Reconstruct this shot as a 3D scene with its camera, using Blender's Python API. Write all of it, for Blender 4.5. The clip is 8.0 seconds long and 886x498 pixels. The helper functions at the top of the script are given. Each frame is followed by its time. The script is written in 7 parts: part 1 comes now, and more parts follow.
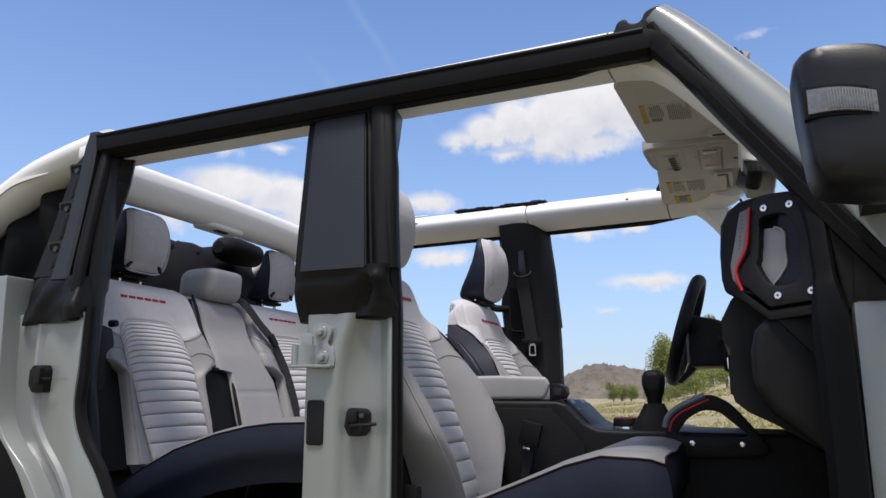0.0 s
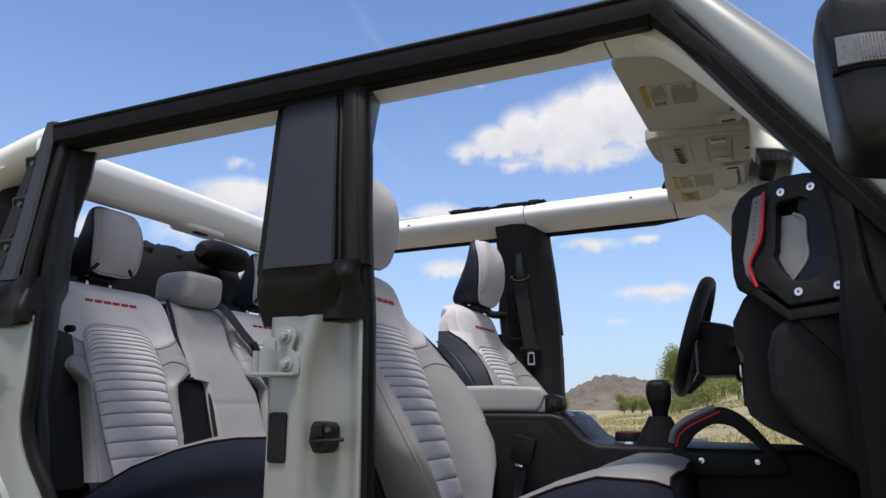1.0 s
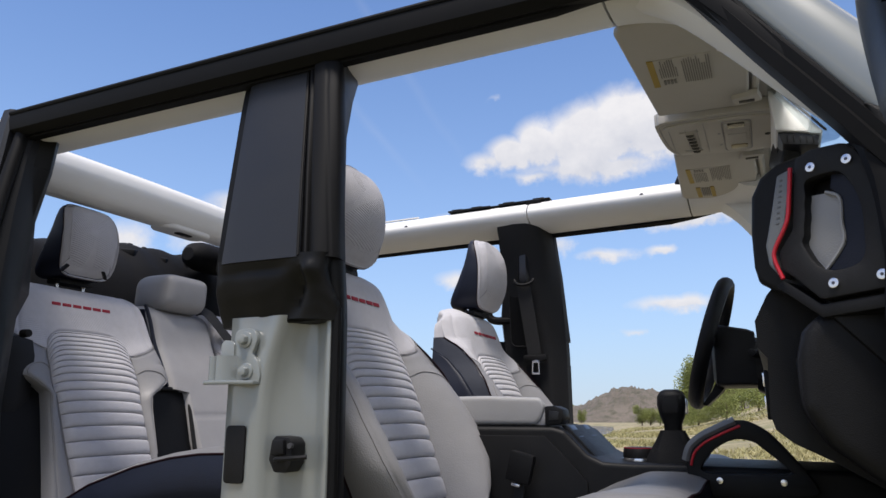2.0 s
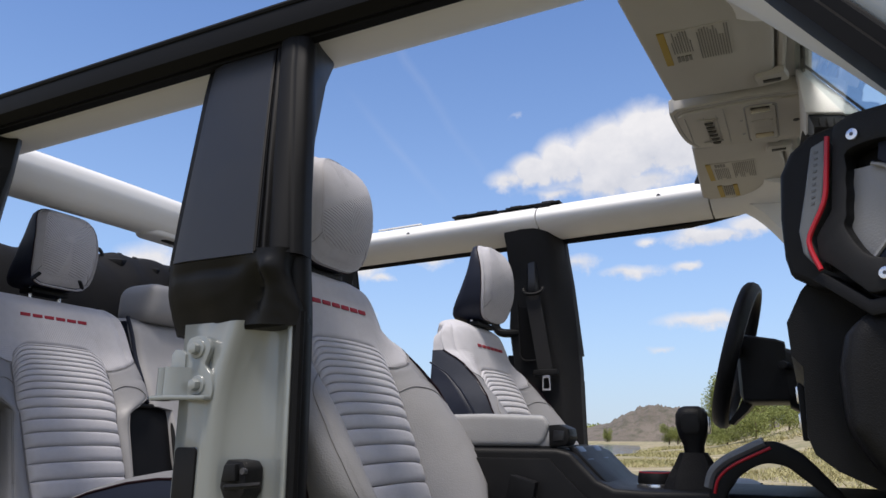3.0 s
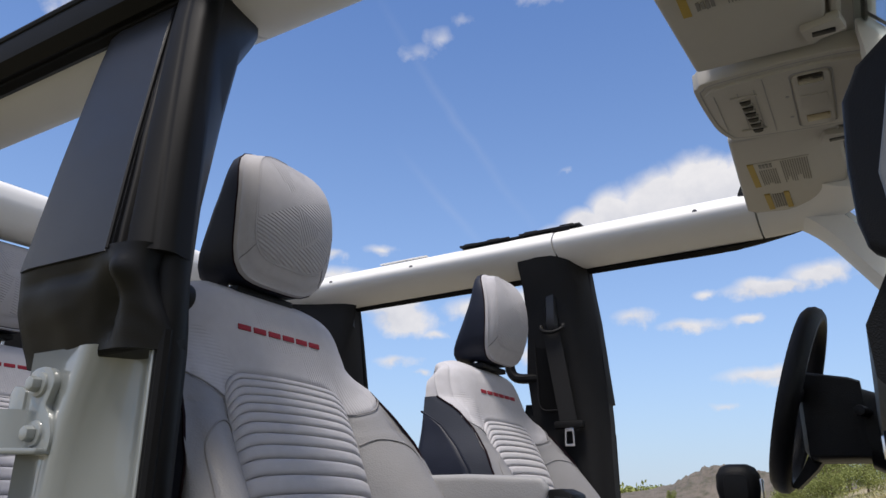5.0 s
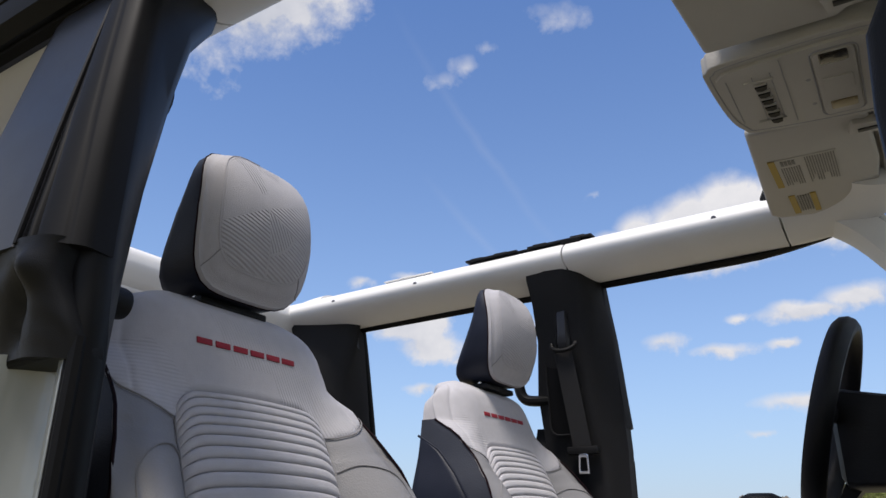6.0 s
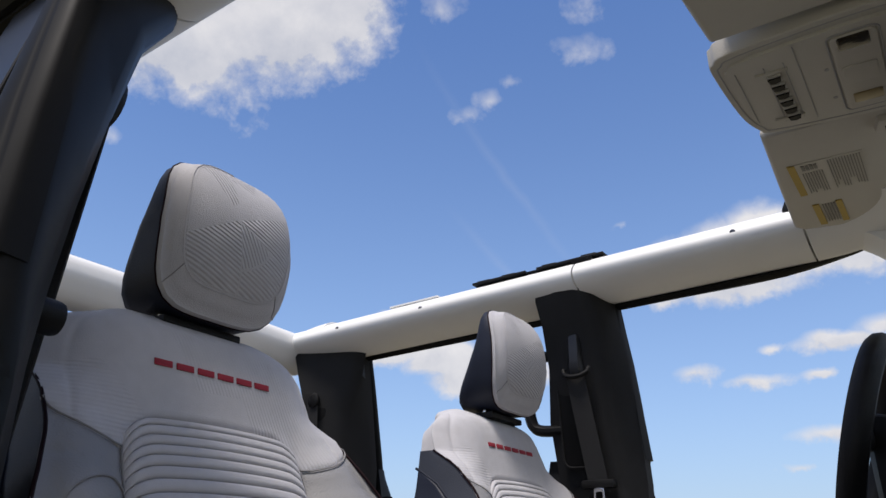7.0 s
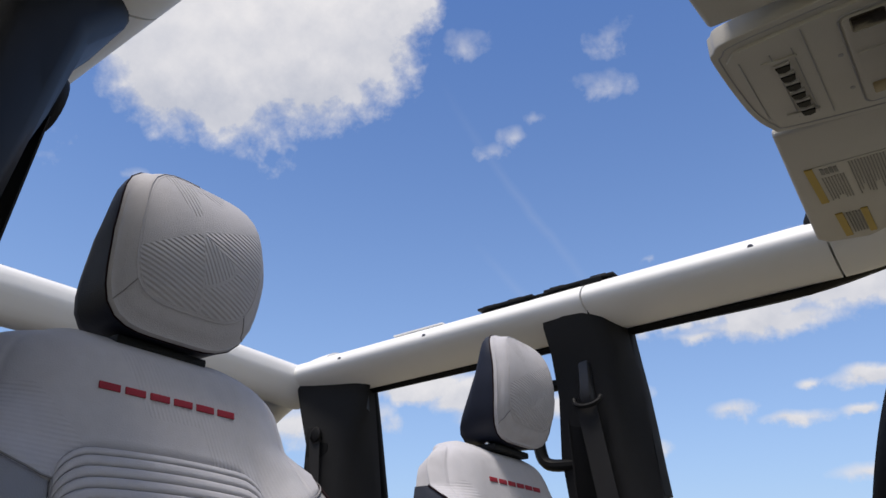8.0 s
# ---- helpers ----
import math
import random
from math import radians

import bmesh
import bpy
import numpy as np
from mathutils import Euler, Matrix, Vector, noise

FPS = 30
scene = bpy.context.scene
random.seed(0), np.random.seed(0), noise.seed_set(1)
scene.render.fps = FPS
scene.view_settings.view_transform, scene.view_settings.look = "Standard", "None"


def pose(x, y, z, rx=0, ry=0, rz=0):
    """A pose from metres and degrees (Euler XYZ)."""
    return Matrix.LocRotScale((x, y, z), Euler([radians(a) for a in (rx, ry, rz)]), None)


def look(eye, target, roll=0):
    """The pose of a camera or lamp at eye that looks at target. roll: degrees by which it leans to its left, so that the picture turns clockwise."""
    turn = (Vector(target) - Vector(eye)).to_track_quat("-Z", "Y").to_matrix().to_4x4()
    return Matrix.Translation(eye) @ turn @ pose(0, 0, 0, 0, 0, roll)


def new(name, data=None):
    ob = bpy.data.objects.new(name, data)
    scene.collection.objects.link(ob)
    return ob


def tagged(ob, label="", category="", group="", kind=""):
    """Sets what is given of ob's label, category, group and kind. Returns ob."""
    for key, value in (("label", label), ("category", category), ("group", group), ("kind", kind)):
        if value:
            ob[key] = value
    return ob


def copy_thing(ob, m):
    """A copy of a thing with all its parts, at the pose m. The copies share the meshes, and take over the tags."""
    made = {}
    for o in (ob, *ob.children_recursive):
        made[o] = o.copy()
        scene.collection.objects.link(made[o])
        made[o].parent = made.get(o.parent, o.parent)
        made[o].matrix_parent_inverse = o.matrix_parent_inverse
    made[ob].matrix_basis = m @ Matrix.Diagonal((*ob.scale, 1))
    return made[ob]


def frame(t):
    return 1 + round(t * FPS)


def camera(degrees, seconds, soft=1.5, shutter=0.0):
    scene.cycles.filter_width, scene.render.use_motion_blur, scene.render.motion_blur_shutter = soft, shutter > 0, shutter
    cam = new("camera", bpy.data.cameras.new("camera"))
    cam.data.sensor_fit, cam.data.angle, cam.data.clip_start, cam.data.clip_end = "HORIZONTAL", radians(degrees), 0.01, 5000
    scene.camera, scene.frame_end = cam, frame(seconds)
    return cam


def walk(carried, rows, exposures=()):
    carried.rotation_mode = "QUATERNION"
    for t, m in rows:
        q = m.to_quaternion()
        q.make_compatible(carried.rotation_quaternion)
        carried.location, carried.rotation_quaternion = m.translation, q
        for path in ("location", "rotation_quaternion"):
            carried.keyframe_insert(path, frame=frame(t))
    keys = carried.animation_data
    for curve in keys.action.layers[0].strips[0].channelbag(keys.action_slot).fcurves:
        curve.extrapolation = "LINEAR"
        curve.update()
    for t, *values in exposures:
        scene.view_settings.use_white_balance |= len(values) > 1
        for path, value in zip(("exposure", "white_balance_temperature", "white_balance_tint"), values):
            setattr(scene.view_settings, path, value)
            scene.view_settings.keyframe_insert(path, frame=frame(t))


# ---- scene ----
cam = camera(62.5, 8.0)
METRES, EYE, TILT, LEAN, TURN = 1.12, 1.08, 11.2, 0.0, 22.0
ROWS = [
    (0.0, 0.0, 0.0, 0.0, 0.0, 0.0, -0.0),
    (0.5, 0.0247, 0.0654, -0.0129, 0.32, 0.43, 0.02),
    (1.0, 0.0488, 0.1306, -0.0258, 0.72, 0.87, 0.11),
    (1.5, 0.0726, 0.1969, -0.0386, 1.25, 1.32, 0.17),
    (3.0, 0.1438, 0.3957, -0.0748, 3.77, 3.16, 0.57),
    (3.5, 0.1679, 0.4614, -0.0859, 4.76, 4.31, 0.72),
    (4.0, 0.1919, 0.5264, -0.0975, 5.81, 5.47, 0.88),
    (4.5, 0.2154, 0.5935, -0.1084, 6.84, 6.59, 1.04),
    (6.0, 0.2767, 0.755, -0.1341, 10.17, 9.81, 1.62),
    (6.5, 0.2923, 0.7989, -0.1403, 11.25, 11.04, 1.83),
    (7.0, 0.3083, 0.8408, -0.1459, 12.35, 12.45, 1.98),
    (7.5, 0.3237, 0.8845, -0.152, 13.45, 13.95, 2.15),
    (8.0, 0.3399, 0.9268, -0.1583, 14.58, 15.41, 2.33),
]
walk(cam, [(t, pose(0.70, -1.93, EYE, TILT, LEAN, TURN) @ pose(METRES * x, METRES * y, METRES * z, 90 + pitch, roll, yaw)) for t, x, y, z, yaw, pitch, roll in ROWS], [(0.0, 0.36, 6850, 12), (4.5, 0.28, 6850, 12), (8.0, 0.20, 6850, 12)])

# ---- world, sun, exposure ----
SUN_AZ, SUN_EL = 278.0, 70.0            # compass of the sun in the plan, degrees from +x towards +y
scene.view_settings.exposure = 0.0


def build_world():
    w = bpy.data.worlds.new("sky")
    scene.world = w
    w.use_nodes = True
    nt = w.node_tree
    nd, ln = nt.nodes, nt.links
    nd.clear()

    def val(op, a, b=None, clamp=False):
        n = nd.new("ShaderNodeMath")
        n.operation, n.use_clamp = op, clamp
        for k, v in enumerate((a, b)):
            if v is None:
                continue
            if isinstance(v, (int, float)):
                n.inputs[k].default_value = v
            else:
                ln.new(v, n.inputs[k])
        return n.outputs[0]

    out = nd.new("ShaderNodeOutputWorld")
    bg = nd.new("ShaderNodeBackground")
    sky = nd.new("ShaderNodeTexSky")
    sky.sky_type, sky.sun_disc = "NISHITA", False
    sky.sun_elevation, sky.sun_rotation = radians(SUN_EL), radians(90 - SUN_AZ)
    sky.altitude, sky.air_density, sky.dust_density, sky.ozone_density = 200, 1.0, 0.6, 2.2
    tc = nd.new("ShaderNodeTexCoord")
    sep = nd.new("ShaderNodeSeparateXYZ")
    ln.new(tc.outputs["Generated"], sep.inputs[0])
    az = val("MULTIPLY", val("ARCTAN2", sep.outputs[1], sep.outputs[0]), 57.29578)
    el = val("MULTIPLY", val("ARCSINE", sep.outputs[2]), 57.29578)
    # clouds: az, el, half width, half height, weight
    clouds = [(110.6, 19.7, 1.5, .8, .85), (108.2, 20.3, 2.4, 1.4, 1.0), (105.8, 21.0, 2.4, 2.1, 1.05), (102.2, 21.0, 3.6, 2.7, 1.1), (99.3, 22.0, 3.0, 2.6, 1.1), (95.8, 21.4, 3.6, 2.7, 1.05), (92.4, 20.9, 3.4, 2.2, 1.0), (101.0, 18.9, 7.0, .9, .95),
              (129.0, 15.5, 4.2, 1.4, 1.0), (124.8, 14.7, 2.8, 1.7, 1.0), (129.6, 18.0, 1.2, .5, .6), (125.2, 18.6, 1.8, .5, .7), (113.4, 14.8, 1.9, .8, .9),
              (94.6, 14.4, 3.2, .5, 1.0), (96.4, 14.6, 1.3, .6, .95), (91.8, 15.0, 2.0, .75, 1.0), (99.6, 14.5, .9, .4, .8), (104.9, 13.0, 1.7, .7, .9), (101.2, 12.2, 2.0, .45, .9), (97.3, 12.4, 1.1, .35, .8),
              (96.2, 8.4, 2.8, .5, .85), (99.4, 6.2, 2.6, .4, .5), (123.6, 13.3, 2.4, 1.0, .95), (117.6, 14.1, 2.1, .8, .9), (121.0, 12.2, 1.1, .4, .7), (123.8, 9.9, 1.6, .45, .85), (121.8, 9.0, .8, .3, .7), (112.4, 10.6, 2.2, .6, .85),
              (132.0, 13.1, 2.4, 1.2, .95), (138.6, 12.2, 2.0, 1.2, .95), (127.2, 15.2, 2.4, .9, .9), (87.0, 25.3, 2.4, .5, .62), (88.4, 24.2, 1.6, .4, .55), (106.5, 18.4, 3.0, .6, .8),
              (146.0, 41.0, 9.0, 5.6, 1.3), (152.0, 38.8, 5.6, 4.4, 1.25), (138.0, 43.0, 7.0, 5.0, 1.26), (132.3, 45.4, 4.6, 4.2, 1.12), (148.0, 36.4, 5.2, 2.6, 1.05), (153.0, 35.4, 2.8, 2.2, 1.0), (141.0, 38.4, 4.6, 2.6, 1.05)]
    nz = nd.new("ShaderNodeTexNoise")
    nz.inputs["Scale"].default_value, nz.inputs["Detail"].default_value, nz.inputs["Roughness"].default_value = 9.0, 9.0, 0.62
    ln.new(tc.outputs["Generated"], nz.inputs["Vector"])
    nz2 = nd.new("ShaderNodeTexNoise")
    nz2.inputs["Scale"].default_value, nz2.inputs["Detail"].default_value, nz2.inputs["Roughness"].default_value = 26.0, 6.0, 0.6
    ln.new(tc.outputs["Generated"], nz2.inputs["Vector"])
    wob = val("SUBTRACT", nz.outputs[0], 0.5)
    azw = val("ADD", az, val("MULTIPLY", wob, 4.0))
    elw = val("ADD", el, val("MULTIPLY", val("SUBTRACT", nz2.outputs[0], 0.5), 1.6))
    total, lift = None, None
    for a, e, wa, we, k in clouds:
        small = we < 1.3
        if small:
            wa, we = wa * 1.3, we * 1.4
        da = val("DIVIDE", val("SUBTRACT", azw, a), wa)
        de = val("DIVIDE", val("SUBTRACT", elw, e), we)
        d = val("SQRT", val("ADD", val("MULTIPLY", da, da), val("MULTIPLY", de, de)))
        m = val("SUBTRACT", val("MULTIPLY", val("SUBTRACT", 1.3, d), 0.74 if small else 1.0), 1.0 - k)
        total = m if total is None else val("MAXIMUM", total, m)
        h = val("MULTIPLY", val("MULTIPLY", de, 0.5), val("MULTIPLY", m, 1.6, clamp=True))
        lift = h if lift is None else val("ADD", lift, h)
    # loose clouds over the rest of the sky
    flat = nd.new("ShaderNodeCombineXYZ")
    zz = val("ADD", val("MAXIMUM", sep.outputs[2], 0.0), 0.12)
    ln.new(val("DIVIDE", sep.outputs[0], zz), flat.inputs[0])
    ln.new(val("DIVIDE", sep.outputs[1], zz), flat.inputs[1])
    nz3 = nd.new("ShaderNodeTexNoise")
    nz3.inputs["Scale"].default_value, nz3.inputs["Detail"].default_value = 1.3, 7.0
    ln.new(flat.outputs[0], nz3.inputs["Vector"])
    far = val("MULTIPLY", val("ABSOLUTE", val("SUBTRACT", az, 118.0)), 0.02, clamp=True)
    far3 = val("POWER", far, 3.0)
    loose = val("SUBTRACT", val("MULTIPLY", val("SUBTRACT", nz3.outputs[0], 0.40), val("MULTIPLY", far3, 5.0)), val("SUBTRACT", 1.0, far3))
    total = val("MAXIMUM", total, loose)
    edge = val("ADD", val("MULTIPLY", wob, 1.25), val("MULTIPLY", val("SUBTRACT", nz2.outputs[0], 0.5), 0.8))
    dens = val("MULTIPLY", val("SUBTRACT", val("ADD", total, edge), 0.10), 1.9, clamp=True)
    dens = val("MULTIPLY", val("POWER", dens, 1.25), 0.96)
    # small torn wisps: az, el, half width, half height, weight
    nz4 = nd.new("ShaderNodeTexNoise")
    nz4.inputs["Scale"].default_value, nz4.inputs["Detail"].default_value, nz4.inputs["Roughness"].default_value = 26.0, 6.0, 0.55
    ln.new(tc.outputs["Generated"], nz4.inputs["Vector"])
    torn = None
    for a, e, wa, we, k in ((124.8, 41.6, 2.6, 1.6, 1.0), (122.4, 33.8, 1.7, .9, .85), (120.4, 35.0, 1.7, 1.0, .9), (118.2, 36.2, 1.6, .9, .85), (112.0, 38.1, 3.2, 1.3, 1.0), (110.4, 41.4, 2.8, 1.8, .8), (141.5, 33.2, 1.6, .7, .8), (109.5, 24.7, .9, .3, .7), (153.1, 29.2, 1.3, .7, .75)):
        da = val("DIVIDE", val("SUBTRACT", azw, a), wa)
        de = val("DIVIDE", val("SUBTRACT", elw, e), we)
        m = val("SUBTRACT", k, val("SQRT", val("ADD", val("MULTIPLY", da, da), val("MULTIPLY", de, de))))
        torn = m if torn is None else val("MAXIMUM", torn, m)
    torn = val("ADD", torn, val("MULTIPLY", val("SUBTRACT", nz4.outputs[0], 0.52), 3.0))
    dens = val("MAXIMUM", dens, val("MULTIPLY", val("MULTIPLY", torn, 0.7, clamp=True), 0.62))
    # thin contrails
    for a0, slope, mid, span in ((123.2, -0.78, 28.5, 11.0), (131.0, -0.95, 22.0, 5.0)):
        t = val("SUBTRACT", val("SUBTRACT", az, a0), val("MULTIPLY", val("SUBTRACT", el, 34.0), -slope))
        line = val("SUBTRACT", 1.0, val("ABSOLUTE", val("DIVIDE", val("ADD", t, val("MULTIPLY", wob, 1.5)), 0.7)), clamp=True)
        win = val("SUBTRACT", 1.0, val("ABSOLUTE", val("DIVIDE", val("SUBTRACT", el, mid), span)), clamp=True)
        dens = val("MAXIMUM", dens, val("MULTIPLY", val("MULTIPLY", line, win), 0.065))
    tone = nd.new("ShaderNodeMix")
    tone.data_type = "RGBA"
    tone.inputs[6].default_value = (3.1, 3.35, 3.9, 1)
    tone.inputs[7].default_value = (4.65, 4.75, 5.0, 1)
    shade = val("ADD", val("ADD", val("MULTIPLY", lift, 0.55), 0.62), val("MULTIPLY", val("SUBTRACT", nz2.outputs[0], 0.5), 1.0), clamp=True)
    ln.new(shade, tone.inputs[0])
    tint = nd.new("ShaderNodeMix")
    tint.data_type, tint.blend_type = "RGBA", "MULTIPLY"
    tint.inputs[0].default_value = 1.0
    tint.inputs[7].default_value = (0.36, 0.61, 0.98, 1)
    ln.new(sky.outputs[0], tint.inputs[6])
    # paler air towards the horizon
    haze = nd.new("ShaderNodeMix")
    haze.data_type = "RGBA"
    ln.new(val("MULTIPLY", val("POWER", 2.71828, val("DIVIDE", val("MAXIMUM", el, 0.0), -19.0)), 0.88), haze.inputs[0])
    ln.new(tint.outputs[2], haze.inputs[6])
    haze.inputs[7].default_value = (2.95, 4.15, 5.5, 1)
    mix = nd.new("ShaderNodeMix")
    mix.data_type = "RGBA"
    ln.new(dens, mix.inputs[0])
    low = nd.new("ShaderNodeMix")
    low.data_type = "RGBA"
    ln.new(val("MULTIPLY", val("POWER", 2.71828, val("DIVIDE", val("MAXIMUM", el, 0.0), -4.5)), 0.75), low.inputs[0])
    ln.new(haze.outputs[2], low.inputs[6])
    low.inputs[7].default_value = (3.15, 3.65, 4.2, 1)
    ln.new(low.outputs[2], mix.inputs[6])
    ln.new(tone.outputs[2], mix.inputs[7])
    ln.new(mix.outputs[2], bg.inputs[0])
    bg.inputs[1].default_value = 0.15
    ln.new(bg.outputs[0], out.inputs[0])


build_world()
sun = new("sun", bpy.data.lights.new("sun", "SUN"))
sun.data.energy, sun.data.angle, sun.data.color = 3.3, radians(16.0), (1.0, 0.97, 0.94)
sun.matrix_world = look(Vector((math.cos(radians(SUN_AZ)) * math.cos(radians(SUN_EL)), math.sin(radians(SUN_AZ)) * math.cos(radians(SUN_EL)), math.sin(radians(SUN_EL)))) * 20, (0, 0, 0))


# ---- materials ----
def material(name, color, rough=0.5, metal=0.0, vary=0.12, scale=18.0, fine=0.0, fine_scale=900.0, coat=0.0, spec=0.5, second=None, big=2.0, sheen=0.0):
    """A surface with colour variation at two scales and a fine relief (fine: its depth in metres)."""
    m = bpy.data.materials.new(name)
    m.use_nodes = True
    nt = m.node_tree
    nd, ln = nt.nodes, nt.links
    b = nd["Principled BSDF"]
    b.inputs["Roughness"].default_value, b.inputs["Metallic"].default_value = rough, metal
    b.inputs["Coat Weight"].default_value, b.inputs["Specular IOR Level"].default_value = coat, spec
    b.inputs["Coat Roughness"].default_value = 0.06
    b.inputs["Sheen Weight"].default_value = sheen
    tc = nd.new("ShaderNodeTexCoord")
    n1, n2 = nd.new("ShaderNodeTexNoise"), nd.new("ShaderNodeTexNoise")
    for n, sc, det in ((n1, big, 4.0), (n2, scale, 5.0)):
        n.inputs["Scale"].default_value, n.inputs["Detail"].default_value = sc, det
        ln.new(tc.outputs["Object"], n.inputs["Vector"])
    add = nd.new("ShaderNodeMath")
    add.operation = "ADD"
    ln.new(n1.outputs[0], add.inputs[0]), ln.new(n2.outputs[0], add.inputs[1])
    ramp = nd.new("ShaderNodeMapRange")
    ramp.inputs[1].default_value, ramp.inputs[2].default_value = 0.7, 1.3
    ln.new(add.outputs[0], ramp.inputs[0])
    mx = nd.new("ShaderNodeMix")
    mx.data_type = "RGBA"
    lo = second or tuple(c * (1 - vary) for c in color)
    hi = tuple(min(1, c * (1 + vary * 0.6)) for c in color)
    mx.inputs[6].default_value, mx.inputs[7].default_value = (*lo, 1), (*hi, 1)
    ln.new(ramp.outputs[0], mx.inputs[0])
    ln.new(mx.outputs[2], b.inputs["Base Color"])
    rr = nd.new("ShaderNodeMapRange")
    rr.inputs[3].default_value, rr.inputs[4].default_value = max(0.03, rough - 0.07), min(1, rough + 0.07)
    ln.new(n2.outputs[0], rr.inputs[0])
    ln.new(rr.outputs[0], b.inputs["Roughness"])
    if fine:
        v = nd.new("ShaderNodeTexVoronoi")
        v.inputs["Scale"].default_value = fine_scale
        ln.new(tc.outputs["Object"], v.inputs["Vector"])
        bp = nd.new("ShaderNodeBump")
        bp.inputs["Distance"].default_value, bp.inputs["Strength"].default_value = fine, 0.8
        ln.new(v.outputs[0], bp.inputs["Height"])
        ln.new(bp.outputs[0], b.inputs["Normal"])
    return m


def embossed(name, color, depth=0.0011, pitch=0.0048, cell=21.0, rough=0.85, dark=0.12):
    """Woven cloth embossed with fields of fine lines that change direction; dark: strength of the shade painted into
    the grooves.
    """
    m = material(name, color, rough, vary=0.07, scale=60, sheen=0.15)
    nt = m.node_tree
    nd, ln = nt.nodes, nt.links
    b = nd["Principled BSDF"]
    tc = nd.new("ShaderNodeTexCoord")
    sp = nd.new("ShaderNodeSeparateXYZ")
    ln.new(tc.outputs["Object"], sp.inputs[0])
    cb = nd.new("ShaderNodeCombineXYZ")
    ln.new(sp.outputs[1], cb.inputs[0]), ln.new(sp.outputs[2], cb.inputs[1])
    vor = nd.new("ShaderNodeTexVoronoi")
    vor.voronoi_dimensions, vor.distance = "2D", "EUCLIDEAN"
    vor.inputs["Scale"].default_value = cell
    ln.new(cb.outputs[0], vor.inputs["Vector"])
    pick = nd.new("ShaderNodeSeparateColor")
    ln.new(vor.outputs["Color"], pick.inputs[0])

    def mth(op, a, b2=None):
        n = nd.new("ShaderNodeMath")
        n.operation = op
        for k, v in enumerate((a, b2)):
            if v is None:
                continue
            if isinstance(v, (int, float)):
                n.inputs[k].default_value = v
            else:
                ln.new(v, n.inputs[k])
        return n.outputs[0]

    ang = mth("MULTIPLY", mth("FLOOR", mth("MULTIPLY", pick.outputs[0], 3.99)), 0.62)
    ang = mth("ADD", ang, 0.35)
    along = mth("ADD", mth("MULTIPLY", sp.outputs[1], mth("COSINE", ang)), mth("MULTIPLY", sp.outputs[2], mth("SINE", ang)))
    wave = mth("SINE", mth("MULTIPLY", along, 6.28318 / pitch))
    on = mth("GREATER_THAN", pick.outputs[1], 0.42)
    weave = nd.new("ShaderNodeTexVoronoi")
    weave.inputs["Scale"].default_value = 700
    ln.new(tc.outputs["Object"], weave.inputs["Vector"])
    hgt = mth("ADD", mth("MULTIPLY", mth("MULTIPLY", wave, on), 0.5), mth("MULTIPLY", weave.outputs[0], 0.45))
    # shade of the pressed lines, multiplied into the base colour along their valleys
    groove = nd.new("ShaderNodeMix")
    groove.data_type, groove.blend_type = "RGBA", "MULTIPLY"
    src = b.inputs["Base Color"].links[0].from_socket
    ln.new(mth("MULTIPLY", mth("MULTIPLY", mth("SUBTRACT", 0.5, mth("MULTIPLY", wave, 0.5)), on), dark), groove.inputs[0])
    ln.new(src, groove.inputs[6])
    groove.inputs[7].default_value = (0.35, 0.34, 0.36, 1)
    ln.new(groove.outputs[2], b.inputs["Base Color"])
    bp = nd.new("ShaderNodeBump")
    bp.inputs["Distance"].default_value, bp.inputs["Strength"].default_value = depth, 0.9
    ln.new(hgt, bp.inputs["Height"])
    ln.new(bp.outputs[0], b.inputs["Normal"])
    return m


